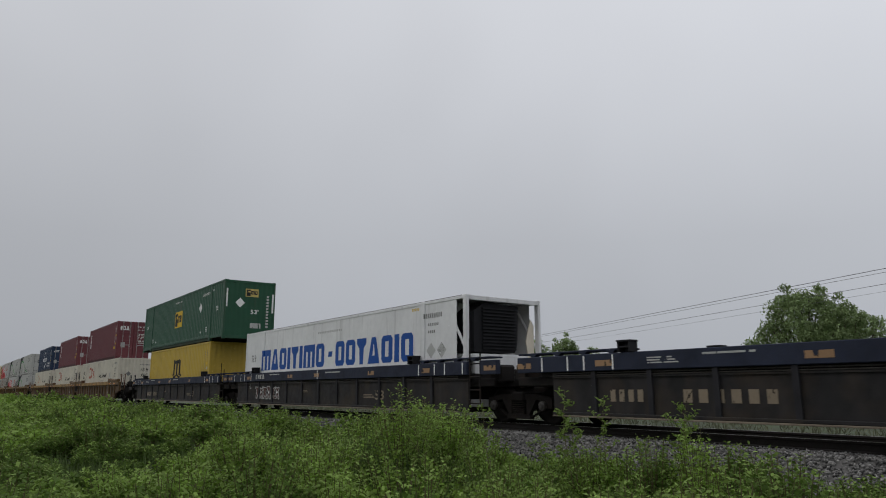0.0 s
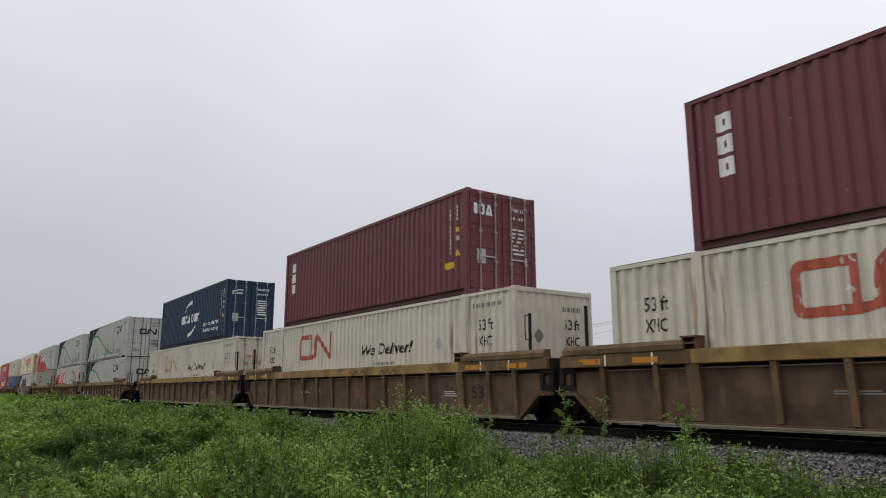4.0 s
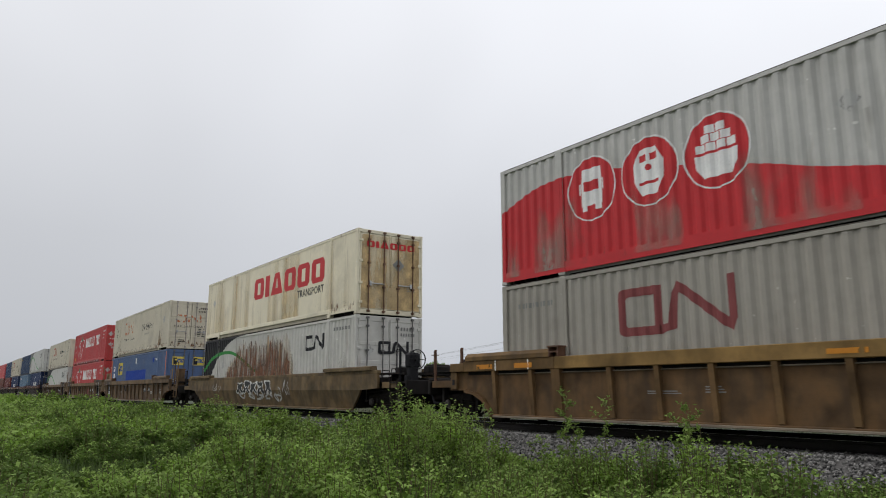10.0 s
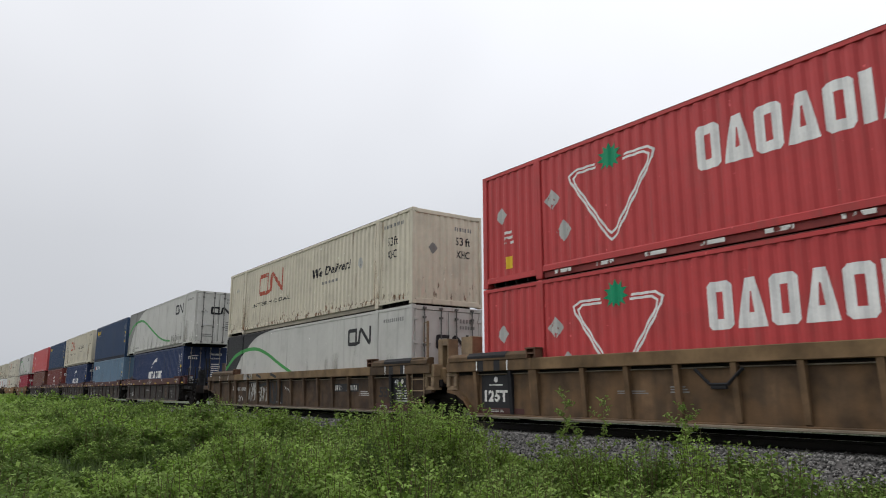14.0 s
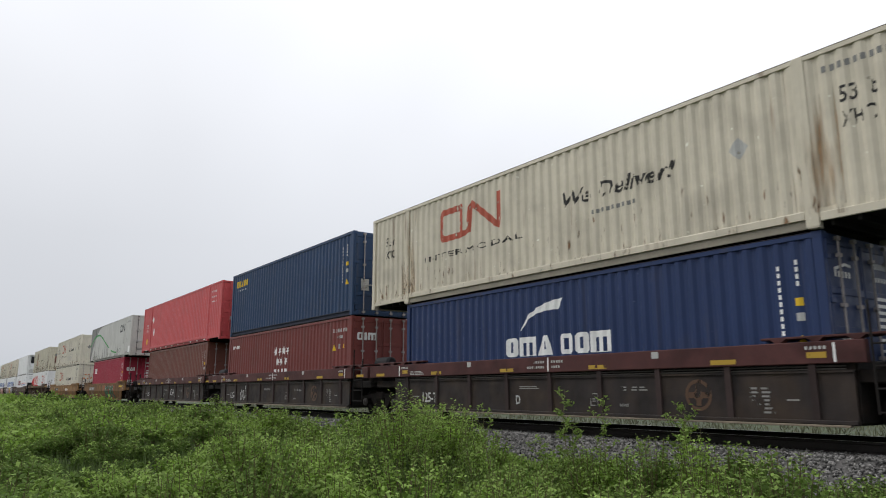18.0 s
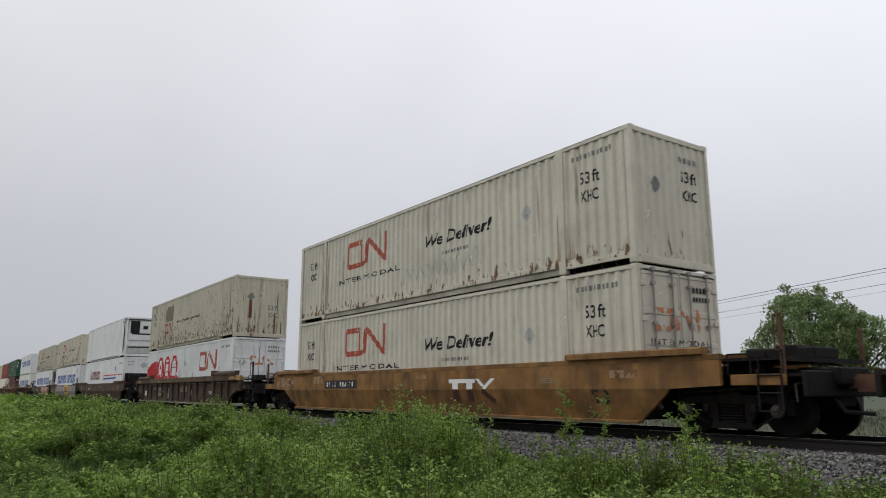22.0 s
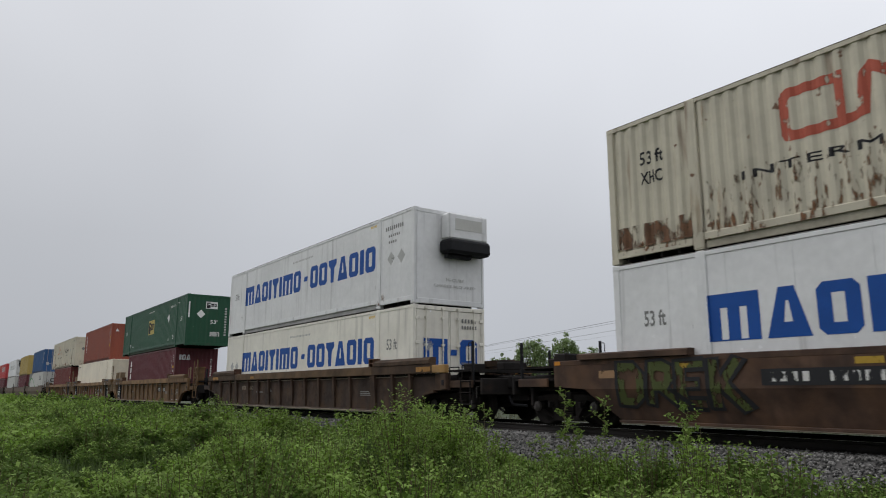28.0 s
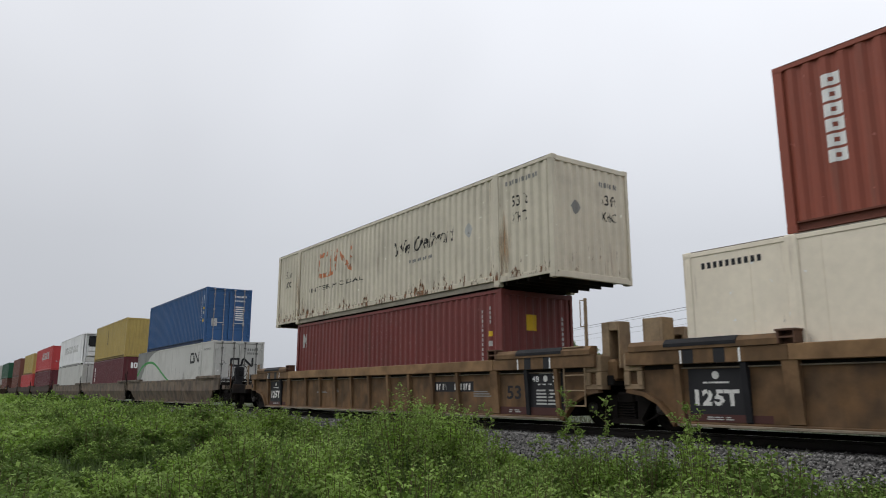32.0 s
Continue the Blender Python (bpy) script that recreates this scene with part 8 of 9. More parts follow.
stacked(SLOT["A"][2], rust=S_LOW, ink=D_BLACK), stacked(SLOT["B"][2], rust=S_LOW, ink=D_BLACK)
stacked(SLOT["BZ"][2], rust=S_FEW)
curve_livery(SLOT["C4"][1]), curve_livery(SLOT["C4"][2]), curve_livery(SLOT["C5"][2]), curve_livery(SLOT["C10"][1])
on_side(SLOT["C4"][2], "rust_stain", rect(-3.2, 3.4, 0.35, 2.0), S_FEW, 0.012)
curve_livery(SLOT["F1"][2], faded=True), curve_livery(SLOT["C12"][2], faded=True), curve_livery(SLOT["CL"][1])
c = SLOT["C12"][2]
for x0, x1, z0, z1 in ((-0.1, 1.1, 0.5, 0.9), (4.75, 5.85, 0.35, 0.95), (6.15, 7.3, 0.35, 1.05)):
    on_side(c, "repair_panel", rect(x0, x1, z0, z1), CAN["grey"], 0.011)
on_side(c, "repair_panel", rect(7.32, 7.9, 0.25, 0.7), D_WHITE, 0.011)
curve_livery(SLOT["BL"][1], faded=True)
c = SLOT["CL"][1]
on_side(c, "rust_stain", ragged(-4.55, 2.7, 0.31, 2.5, 6), S_HEAVY, 0.012), on_side(c, "rust_wash", ragged(-4.7, 3.1, 0.31, 2.6, 5), S_FILM, 0.0095), on_side(c, "rust_stain", rect(2.5, 4.3, 0.31, 1.5), S_LOW, 0.012)
on_side(SLOT["C14"][2], "rust_stain", rect(6.14, 7.9, 0.31, 2.7), S_SPOTS, 0.010), on_side(SLOT["C14"][2], "rust_stain", rect(-5.9, 5.9, 0.31, 1.5), S_SPOTS, 0.010), on_front(SLOT["C14"][2], "rust_stain", rect(-1.15, 1.15, 0.2, 2.6), S_DRIP, 0.012)
on_side(SLOT["B"][2], "rust_stain", rect(-7.9, -6.14, 0.26, 0.72), S_PATCH, 0.010), on_side(SLOT["B"][2], "rust_stain", rect(-5.9, 5.9, 0.31, 1.3), S_SPOTS, 0.010), on_side(SLOT["A"][2], "rust_stain", rect(-5.9, 5.9, 0.31, 1.3), S_SPOTS, 0.010)
hill_livery(SLOT["C5"][1]), hill_livery(SLOT["C6"][2], -0.17), hill_livery(SLOT["C14"][1])
c = SLOT["C6"][1]
on_side(c, "emblem", emblem(-4.48, -1.86, 1.46, 2.40, 0.17), D_OXIDE), number_marks(c, -7.5, 2.3), door_marks(c)
on_front(c, "emblem", emblem(-0.9, 0.75, 0.75, 1.25, 0.11), D_OXIDE), on_side(c, "placard", diamond(-7.0, 0.6, 0.17), D_PALE)
on_side(c, "road_dust", rect(-7.9, 7.9, 0.16, 1.7), S_DUST, 0.009)
for tag, lvl in (("MOR", 1), ("A", 1), ("B", 1), ("MO", 1), ("MO", 2)):
    word_livery(SLOT[tag][lvl], (tag, lvl) != ("MO", 1), cut=0.32 if tag in ("MOR", "B") else 0.0, shift=0.26 if tag == "MOR" else 0.0)
c = SLOT["MO"][1]
on_front(c, "blue_mark", join(blocks(-0.95, -0.1, 1.12, 1.92, "w"), blocks(0.0, 0.25, 1.12, 1.92, "-"), blocks(0.35, 1.0, 1.12, 1.92, "o")), D_BLUE), door_marks(c)
c = SLOT["MO"][2]
on_front(c, "lettering", join(text_shape("HI-CUBE", -0.15, 0.5, 0.72, 0.82), text_shape("CHASSIS REQUIRED", -0.6, 0.95, 0.52, 0.62)), D_PALE)
c = SLOT["CL"][2]
block_row(c, "red_block", D_CRIMSON, -1.45, 5.56, 1.40, 2.30, "oiaooo"), on_side(c, "lettering", text_shape("TRANSPORT", 3.2, 5.55, 1.0, 1.29), D_FADED)
on_front(c, "red_mark", blocks(-0.95, 0.95, 2.28, 2.5, "oiaooo"), D_CRIMSON), on_front(c, "capacity_mark", text_shape("53ft", 0.65, 0.98, 0.85, 1.05), D_GREY)
on_front(c, "placard", diamond(0.3, 1.75, 0.24), D_GREY), on_front(c, "rust_wash", rect(-1.15, 1.15, 0.2, 2.7), S_YELLOWED, 0.005)
on_side(c, "placard", diamond(-7.0, 1.8, 0.2), D_PALE), on_side(c, "rust_wash", rect(-7.9, 7.9, 0.31, 2.78), S_WASH, 0.003), on_side(c, "rust_stain", rect(6.2, 7.9, 0.17, 0.5), S_LOW, 0.011)
c = SLOT["C8"][1]
square_badge(c, -5.5, -4.08, 1.58, 2.46)
on_side(c, "blue_panel", rect(-2.85, 3.02, 1.18, 1.81), D_BRIGHT), on_side(c, "blue_panel", rect(4.6, 5.1, 2.2, 2.5), D_BRIGHT)
on_side(c, "white_patch", join(rect(-0.14, 0.31, 2.25, 2.62), rect(-7.15, -6.75, 1.38, 1.72)), D_WHITE), on_side(c, "capacity_mark", text_shape("53", -7.3, -6.8, 1.85, 2.25), D_WHITE)
on_side(c, "number_bars", bars(5.2, 5.85, 2.3, 2.42, 6), D_WHITE), on_side(c, "orange_edge", join(rect(7.9, 8.06, 0.12, 2.75), rect(-8.06, -7.9, 0.12, 2.75)), decal("mark_bright_orange", (0.55, 0.16, 0.06)))
square_badge(c, -0.95, -0.25, 1.95, 2.45, False), square_badge(c, 0.25, 0.95, 1.95, 2.45, False)
triangle_livery(SLOT["CT"][1]), triangle_livery(SLOT["CT"][2]), plain_red(SLOT["F5"][2])
boat_marks(SLOT["CMA"][2]), boat_marks(SLOT["F1"][1], False), boat_marks(SLOT["F3"][1], False)
green_box(SLOT["G"][2]), green_box(SLOT["E2"][2])
c = SLOT["G"][1]
on_side(c, "black_emblem", join(loops([(-0.55, 1.3), (-0.55, 2.18), (-0.3, 2.18), (-0.2, 2.1), (0.0, 2.2), (0.2, 2.1), (0.5, 2.2), (0.8, 2.1), (0.86, 1.9), (0.86, 1.3)], rect(-0.28, -0.06, 1.3 + 0.02, 1.95)[0], rect(0.2, 0.45, 1.32, 1.95)[0]), ribbon(curve_through([(-0.72, 1.36), (-0.35, 1.18), (0.15, 1.34), (0.6, 1.18), (1.05, 1.36)]), 0.12)), D_BLACK)
iso_marks(c, D_GREY), tall_blocks(c, -5.37, 0.60, 2.49, 13, D_BLACK, 0.085), tall_blocks(c, -5.11, 0.92, 2.37, 10, D_BLACK, 0.085)
for tag, lvl in (("M1", 2), ("M2", 2), ("E2", 1)):
    c = SLOT[tag][lvl]
    tall_blocks(c, -5.47, 1.24, 2.5, 3, D_WHITE), iso_marks(c, D_WHITEWORN)
    on_side(c, "yellow_plate", rect(5.06, 5.45, 0.76, 0.94), D_YELLOW)
    on_front(c, "white_mark", blocks(-1.0, -0.35, 2.2, 2.5, "noa"), D_WHITE)
for tag, lvl in (("F2", 2), ("F4", 2)):
    c = SLOT[tag][lvl]
    on_side(c, "yellow_mark", blocks(-5.52, -4.1, 2.24, 2.54, "ooaoo"), D_YELLOW, key="sea"), iso_marks(c, D_PALE)
    on_side(c, "small_lines", bars(-5.45, -4.15, 2.06, 2.13, 9), D_PALE, key="seal")
c = SLOT["F2"][1]
on_side(c, "red_square", rect(-5.42, -5.0, 2.2, 2.5), D_RED), on_side(c, "white_mark", blocks(-4.96, -3.5, 2.2, 2.48, "ooaoo"), D_WHITE), iso_marks(c, D_PALE)
c = SLOT["F4"][1]
for k in range(7):
    x, z = ((-0.42 + 0.4 * k, 1.98) if k < 4 else (-0.22 + 0.4 * (k - 4), 1.58))
    on_side(c, "star", loops([(x + (0.17 if i % 2 == 0 else 0.085) * math.sin(i * math.pi / 7), z + (0.19 if i % 2 == 0 else 0.09) * math.cos(i * math.pi / 7)) for i in range(14)]), D_WHITE)
on_side(c, "white_mark", join(bars(-0.5, 0.85, 1.16, 1.28, 4), bars(-5.55, -4.6, 2.3, 2.44, 5)), D_WHITE)
on_side(c, "number_bars", join(bars(4.75, 5.75, 2.40, 2.52, 9), bars(5.05, 5.45, 2.18, 2.28, 4)), D_PALE)
on_side(c, "warning_sign", ([(4.70, 1.78), (4.92, 1.78), (4.81, 1.99)], [(0, 1, 2)]), D_YELLOW), on_side(c, "plate", rect(5.12, 5.25, 1.84, 1.99), D_PALE), on_side(c, "plate", rect(5.44, 5.57, 1.84, 1.99), D_YELLOW)
on_front(c, "white_mark", blocks(-1.0, -0.25, 2.1, 2.35, "oiw"), D_WHITE)
iso_marks(SLOT["F5"][1], D_PALE)
c = SLOT["C12"][1]
on_side(c, "white_mark", blocks(-5.42, -4.57, 1.86, 2.3, "oai"), D_WHITE), iso_marks(c, D_WHITE), on_front(c, "white_mark", blocks(-1.0, -0.45, 1.9, 2.15, "oai"), D_WHITE)
c = SLOT["TR"][2]
tall_blocks(c, -5.32, 1.0, 2.52, 6, D_WHITE), iso_marks(c, D_PALE)
on_front(c, "white_mark", ([(-0.9, 2.25), (-0.65, 2.25), (-0.8, 2.5)], [(0, 1, 2)]), D_WHITE), on_front(c, "sticker", rect(0.6, 0.85, 0.3, 0.65), D_YELLOW)
c = SLOT["TR"][1]
on_side(c, "rust_wash", join(rect(5.45, 5.9, 0.31, 2.78), rect(6.14, 6.55, 0.31, 2.78)), S_WASH, 0.003)
number_marks(c, -7.7, 2.55, D_BLACK, "trn"), on_side(c, "rust_stain", join(rect(-6.5, -5.6, 0.05, 2.7), rect(5.6, 6.9, 0.05, 2.7)), S_FEW, 0.008)
c = SLOT["CB"][1]
on_side(c, "white_mark", join(rect(-5.55, -5.25, 2.0, 2.5)), D_PALE), iso_marks(c, D_PALE), on_front(c, "sticker", rect(-0.4, -0.05, 1.9, 2.3), D_YELLOW)
c = SLOT["C14"][2]
on_side(c, "grey_patch", loops(curve_through([(-4.55, 1.6), (-4.5, 2.2), (-4.1, 2.5), (-3.4, 2.45), (-2.8, 2.5), (-2.85, 1.6)])), D_DIM), on_side(c, "emblem", emblem(-4.55, -2.8, 0.86, 1.50, 0.14), D_RED, 0.008)
on_side(c, "lettering", text_shape("Services d'expédition, transitaire de", -2.05, 2.5, 1.34, 1.54, 0.2, 1.0, 0.03), D_FADED), on_side(c, "rust_stain", rect(-7.9, 7.9, 0.16, 1.25), S_LOW, 0.010, key=("rs", "x"))
on_side(c, "rust_stain", rect(6.0, 8.0, 0.02, 2.8), S_SPOTS, 0.012), on_side(c, "rust_stain", rect(-5.0, -2.6, 0.2, 0.8), S_SPOTS, 0.012)
on_side(c, "capacity_mark", join(text_shape("53 ft", -7.25, -6.7, 1.9, 2.18), text_shape("XHC", -7.25, -6.75, 1.5, 1.76)), D_WORN)
on_front(c, "capacity_mark", join(text_shape("53 ft", 0.3, 0.85, 1.3, 1.55), text_shape("XHC", 0.32, 0.82, 0.95, 1.2)), D_GREY), on_front(c, "placard", diamond(-0.55, 1.9, 0.2), D_GREY), on_front(c, "rust_stain", rect(-1.15, 1.15, 0.2, 2.0), S_LOW, 0.010)
on_front(c, "rust_stain", rect(-0.62, -0.48, 0.9, 1.75), CAN["brown"], 0.011)
c = SLOT["AR"][1]
block_row(c, "red_block", D_OXIDE, -5.0, -0.85, 1.36, 2.05, "aowooo"), on_side(c, "red_stripe", join(rect(0.9, 5.87, 1.6, 1.68), rect(6.15, 7.92, 1.6, 1.68), ([(0.3, 1.3), (0.45, 1.3), (1.0, 1.68), (0.85, 1.68)], [(0, 1, 2, 3)])), D_CRIMSON)
on_side(c, "blue_stripe", ([(0.75, 1.34), (5.4, 1.34), (5.87, 1.46), (0.9, 1.46)], [(0, 1, 2, 3)]), D_BLUE), on_side(c, "leaf_emblem", leaf_shape(5.2, 2.1, 0.22), D_BLUE), on_side(c, "grey_wedge", ([(-5.5, 1.3), (-5.3, 1.3), (-4.9, 2.35), (-5.05, 2.35)], [(0, 1, 2, 3)]), D_GREY)
number_marks(c, 6.5, 2.4), on_side(c, "small_lines", lines(5.55, 6.0, 1.75, 2.05, 4), D_PALE), on_front(c, "placard", join(disc(0.45, 2.3, 0.2, hole=0.8), diamond(0.1, 2.3, 0.24), diamond(0.8, 2.3, 0.24)), D_PALE), on_front(c, "number_bars", join(bars(-1.0, -0.55, 2.5, 2.58, 5), bars(-1.0, -0.6, 2.3, 2.38, 4)), D_GREY)
c = SLOT["AR"][2]
number_marks(c, 6.6, 2.5), on_side(c, "capacity_mark", text_shape("53", 6.85, 7.15, 0.55, 0.75), D_PALE), on_side(c, "chain_mark", join(diamond(-0.2, 1.75, 0.14), diamond(-0.05, 2.0, 0.14), diamond(-0.05, 1.5, 0.14)), D_PALE)
for tag, lvl in (("YE", 1), ("YE", 2), ("RD", 2)):
    tall_blocks(SLOT[tag][lvl], -0.9 if lvl == 2 else -5.4, 1.2, 2.4, 3, D_WHITE if tag != "YE" or lvl == 1 else D_BLACK)
on_front(SLOT["YE"][1], "white_mark", blocks(-0.7, 0.1, 2.1, 2.5, "noa"), D_WHITE)
iso_marks(SLOT["BL"][2], D_WHITE)
on_side(SLOT["WH"][2], "grey_mark", blocks(-4.5, 4.0, 1.3, 2.0, "owaoo oao"), D_PALE), on_side(SLOT["RD"][2], "white_mark", blocks(-1.7, 5.0, 1.45, 2.3, "oaoaoiaooio"), D_PALE)

for k, tag in enumerate(("C4", "C5", "C6", "C8", "CT", "C10", "E2", "TR", "CB")):
    ribbed_marks(SLOT[tag][0], tag not in ("C6",), True, k, rear_only=tag in ("C4", "C8", "E2"), front_only=tag == "C10")
for k, tag in enumerate(("M1", "M2", "CMA", "C14", "MO")):
    ribbed_marks(SLOT[tag][0], False, False, k, "" if tag in ("C14", "MO") else "125T")
for tag in ("empty", "MOR", "G"):
    flat_marks(SLOT[tag][0])
for tag in ("F1", "F2", "F3", "F4", "F5"):
    flat_marks(SLOT[tag][0], True, D_FADEYELLOW)
    on_car(SLOT[tag][0], "round_badge", join(disc(3.8, 0.68, 0.27, n=20, hole=0.78), ribbon([(3.6, 0.68), (4.0, 0.68)], 0.10), ribbon([(3.8, 0.50), (3.8, 0.86)], 0.10), disc(3.8, 0.68, 0.10, n=12)), D_DIMRUST, key="rbadge")
on_car(SLOT["empty"][0], "number_bars", join(bars(-6.6, -5.7, 0.55, 0.78, 4), bars(-4.9, -3.0, 0.55, 0.78, 6)), D_DIM)
on_car(SLOT["empty"][0], "unit_mark", text_shape("A", -7.1, -6.95, 0.85, 1.05), D_PALE), on_car(SLOT["MOR"][0], "unit_mark", text_shape("C", -6.75, -6.58, 0.85, 1.05), D_PALE), on_car(SLOT["F2"][0], "unit_mark", text_shape("C", -1.05, -0.9, 0.46, 0.66), D_PALE), on_car(SLOT["F3"][0], "unit_mark", text_shape("D", -1.05, -0.9, 0.46, 0.66), D_PALE), on_car(SLOT["F5"][0], "unit_mark", text_shape("A", -1.06, -0.9, 0.46, 0.66), D_PALE), on_car(SLOT["F5"][0], "graffiti_stroke", join(*[ribbon(p, 0.055) for p in ([(0.44, 0.5), (0.48, 0.86), (0.62, 0.84), (0.62, 0.70), (0.48, 0.68)], [(0.80, 0.84), (0.70, 0.80), (0.80, 0.68), (0.72, 0.56), (0.66, 0.56)], [(0.88, 0.86), (0.88, 0.52)], [(1.04, 0.86), (1.0, 0.50)], [(0.88, 0.70), (1.02, 0.70)])]), D_WHITEWORN)
on_car(SLOT["G"][0], "number_bars", join(bars(-5.4, -4.3, 0.5, 0.72, 4), bars(-4.0, -2.9, 0.5, 0.72, 6)), D_DIM)
mural(SLOT["MOR"][0], -6.0, -3.5, 0.42, 0.98, [D_OXIDEDARK], D_PALE, 4, 6, None, 0.035)
on_car(SLOT["MOR"][0], "graffiti_stroke", bars(-5.9, -4.9, 1.24, 1.42, 4), D_PALE, True)
car = SLOT["CL"][0]
mural(car, -2.5, 1.6, 0.62, 1.2, [D_BLACK], D_WHITEWORN, 5, 5), scrawl(car, -2.2, 2.6, 0.35, 0.75, D_PALE, 6, 5, 0.07), scrawl(car, 2.2, 3.4, 0.6, 1.2, D_PALE, 7, 3, 0.03), scrawl(car, -5.8, -4.6, 0.7, 1.1, D_PALE, 8, 3, 0.03)
car = SLOT["C12"][0]
mural(car, 0.7, 4.8, 0.22, 1.2, [D_SPRAYRED], D_SPRAYRED, 2, 6, D_SPRAYRED)
on_car(car, "sill_patch", rect(6.39, 7.37, 1.06, 1.17), D_YELLOW), on_car(car, "pale_patch", rect(7.42, 7.9, 0.9, 1.2), D_SAND), on_car(car, "step_slots", lines(6.0, 6.4, 0.64, 0.78, 4), D_BLACK)
def spray_letter(kind, x):
    """A fat leaning letter of sprayed paint: outline, and its hole."""
    if kind == "A":
        return [[(x, 0.32), (x + 0.22, 0.26), (x + 0.34, 0.6), (x + 0.5, 0.6), (x + 0.62, 0.3), (x + 0.95, 0.32), (x + 0.78, 1.1), (x + 0.2, 1.16)], [(x + 0.38, 0.76), (x + 0.56, 0.76), (x + 0.56, 0.96), (x + 0.42, 0.96)]]
    if kind == "F":
        return [[(x + 0.08, 0.34), (x + 0.36, 0.28), (x + 0.40, 0.58), (x + 0.64, 0.60), (x + 0.66, 0.77), (x + 0.42, 0.77), (x + 0.42, 0.95), (x + 0.80, 0.95), (x + 0.82, 1.14), (x + 0.10, 1.16)]]
    if kind == "D":
        return [[(x, 0.30), (x + 0.50, 0.28), (x + 0.82, 0.48), (x + 0.86, 0.90), (x + 0.55, 1.15), (x + 0.02, 1.16)], [(x + 0.26, 0.46), (x + 0.46, 0.46), (x + 0.60, 0.62), (x + 0.60, 0.84), (x + 0.46, 0.98), (x + 0.26, 0.98)]]
    if kind == "E":
        return [[(x, 0.28), (x + 0.74, 0.26), (x + 0.74, 0.46), (x + 0.30, 0.47), (x + 0.30, 0.62), (x + 0.62, 0.63), (x + 0.62, 0.80), (x + 0.30, 0.80), (x + 0.30, 0.96), (x + 0.76, 0.97), (x + 0.76, 1.16), (x, 1.14)]]
    if kind == "K":
        return [[(x, 0.28), (x + 0.28, 0.28), (x + 0.30, 0.58), (x + 0.72, 0.22), (x + 1.0, 0.30), (x + 0.52, 0.74), (x + 0.90, 1.12), (x + 0.62, 1.18), (x + 0.30, 0.88), (x + 0.28, 1.15), (x, 1.15)]]
    return [[(x, 0.34), (x + 0.25, 0.30), (x + 0.29, 0.58), (x + 0.40, 0.57), (x + 0.92, 0.22), (x + 1.22, 0.32), (x + 0.66, 0.64), (x + 0.86, 0.82), (x + 0.80, 1.06), (x + 0.52, 1.17), (x + 0.10, 1.15)], [(x + 0.32, 0.76), (x + 0.54, 0.77), (x + 0.58, 0.94), (x + 0.34, 0.96)]]


for k, kind in enumerate("AFAR"):
    o = spray_letter(kind, 1.05 + 0.88 * k)
    on_car(car, "graffiti_letter", loops(*o), D_SPRAYGREEN, lift=0.014), on_car(car, "graffiti_outline", ribbon(o[0] + o[0][:2], 0.07), D_BLACK, lift=0.018), on_car(car, "graffiti_light", ribbon(o[0][-3:], 0.03), D_MINT, lift=0.022)
scrawl(car, -4.6, -3.4, 0.35, 0.75, D_PALE, 9, 3, 0.03)
on_car(SLOT["C13"][0], "white_band", join(rect(1.95, 3.05, 0.95, 1.05), rect(2.1, 2.35, 0.80, 0.95), rect(2.7, 2.95, 0.80, 0.95), ([(3.3, 0.80), (3.45, 0.80), (3.83, 1.05), (3.66, 1.05)], [(0, 1, 2, 3)]), ([(3.08, 1.05), (3.2, 1.05), (3.42, 0.88), (3.3, 0.86)], [(0, 1, 2, 3)])), D_WHITE)
on_car(SLOT["C13"][0], "faded_mark", join(rect(2.1, 2.35, 0.5, 0.77), rect(2.7, 2.95, 0.5, 0.77), ribbon([(3.3, 0.77), (3.75, 0.5)], 0.14)), D_OXIDEDARK)
on_car(SLOT["C13"][0], "pale_patch", rect(-9.5, -9.22, 0.9, 1.12), D_SAND), each(SLOT["C13"][0], "sill_patch", (rect(-9.1, -8.2, 0.92, 1.24), rect(-6.2, -5.5, 1.0, 1.24)), D_SAND, False, ("c13p",))
for tag in ("C12", "C13", "AR", "B"):
    car = SLOT[tag][0]
    x0 = -5.3 if tag == "C13" else -4.92 if tag == "B" else -5.6
    on_car(car, "number_panel", rect(x0, x0 + 2.25, 0.84, 1.10), D_GREY if tag == "C12" else D_BLACK, key=("tnp", x0, tag == "C12")), on_car(car, "number_bars", join(bars(x0 + 0.14, x0 + 0.86, 0.90, 1.05, 4), bars(x0 + 1.1, x0 + 2.1, 0.90, 1.05, 6)), D_WHITEWORN, lift=0.009, key=("tnb", x0))
    if tag == "C12":
        continue
    on_car(car, "capacity_mark", text_shape("53", 6.85, 7.35, 0.5, 0.78, 0, 1.0, 0.02), D_WORN, key="t53"), on_car(car, "stencil_box", lines(5.4, 5.9, 0.92, 1.06, 3), D_DIM, key="tsb")
    each(car, "sill_patch", (rect(7.4, 8.1, 1.0, 1.15), rect(-8.4, -7.9, 1.0, 1.15), rect(0.4, 0.9, 1.08, 1.18)), D_SAND, False, ("tsp",))
car = SLOT["A"][0]
mural(car, -5.6, 7.8, 0.24, 1.36, [D_SILVER, D_SILVER, D_ROSE, D_SILVER, D_SILVER], D_BLACK, 12, 12, D_SILVER, 0.04)
on_car(car, "yellow_panel", loops(curve_through([(0.6, 0.6), (0.7, 1.28), (2.0, 1.34), (3.4, 1.26), (3.3, 0.6), (2.0, 0.52)])), D_YELLOW, lift=0.02)
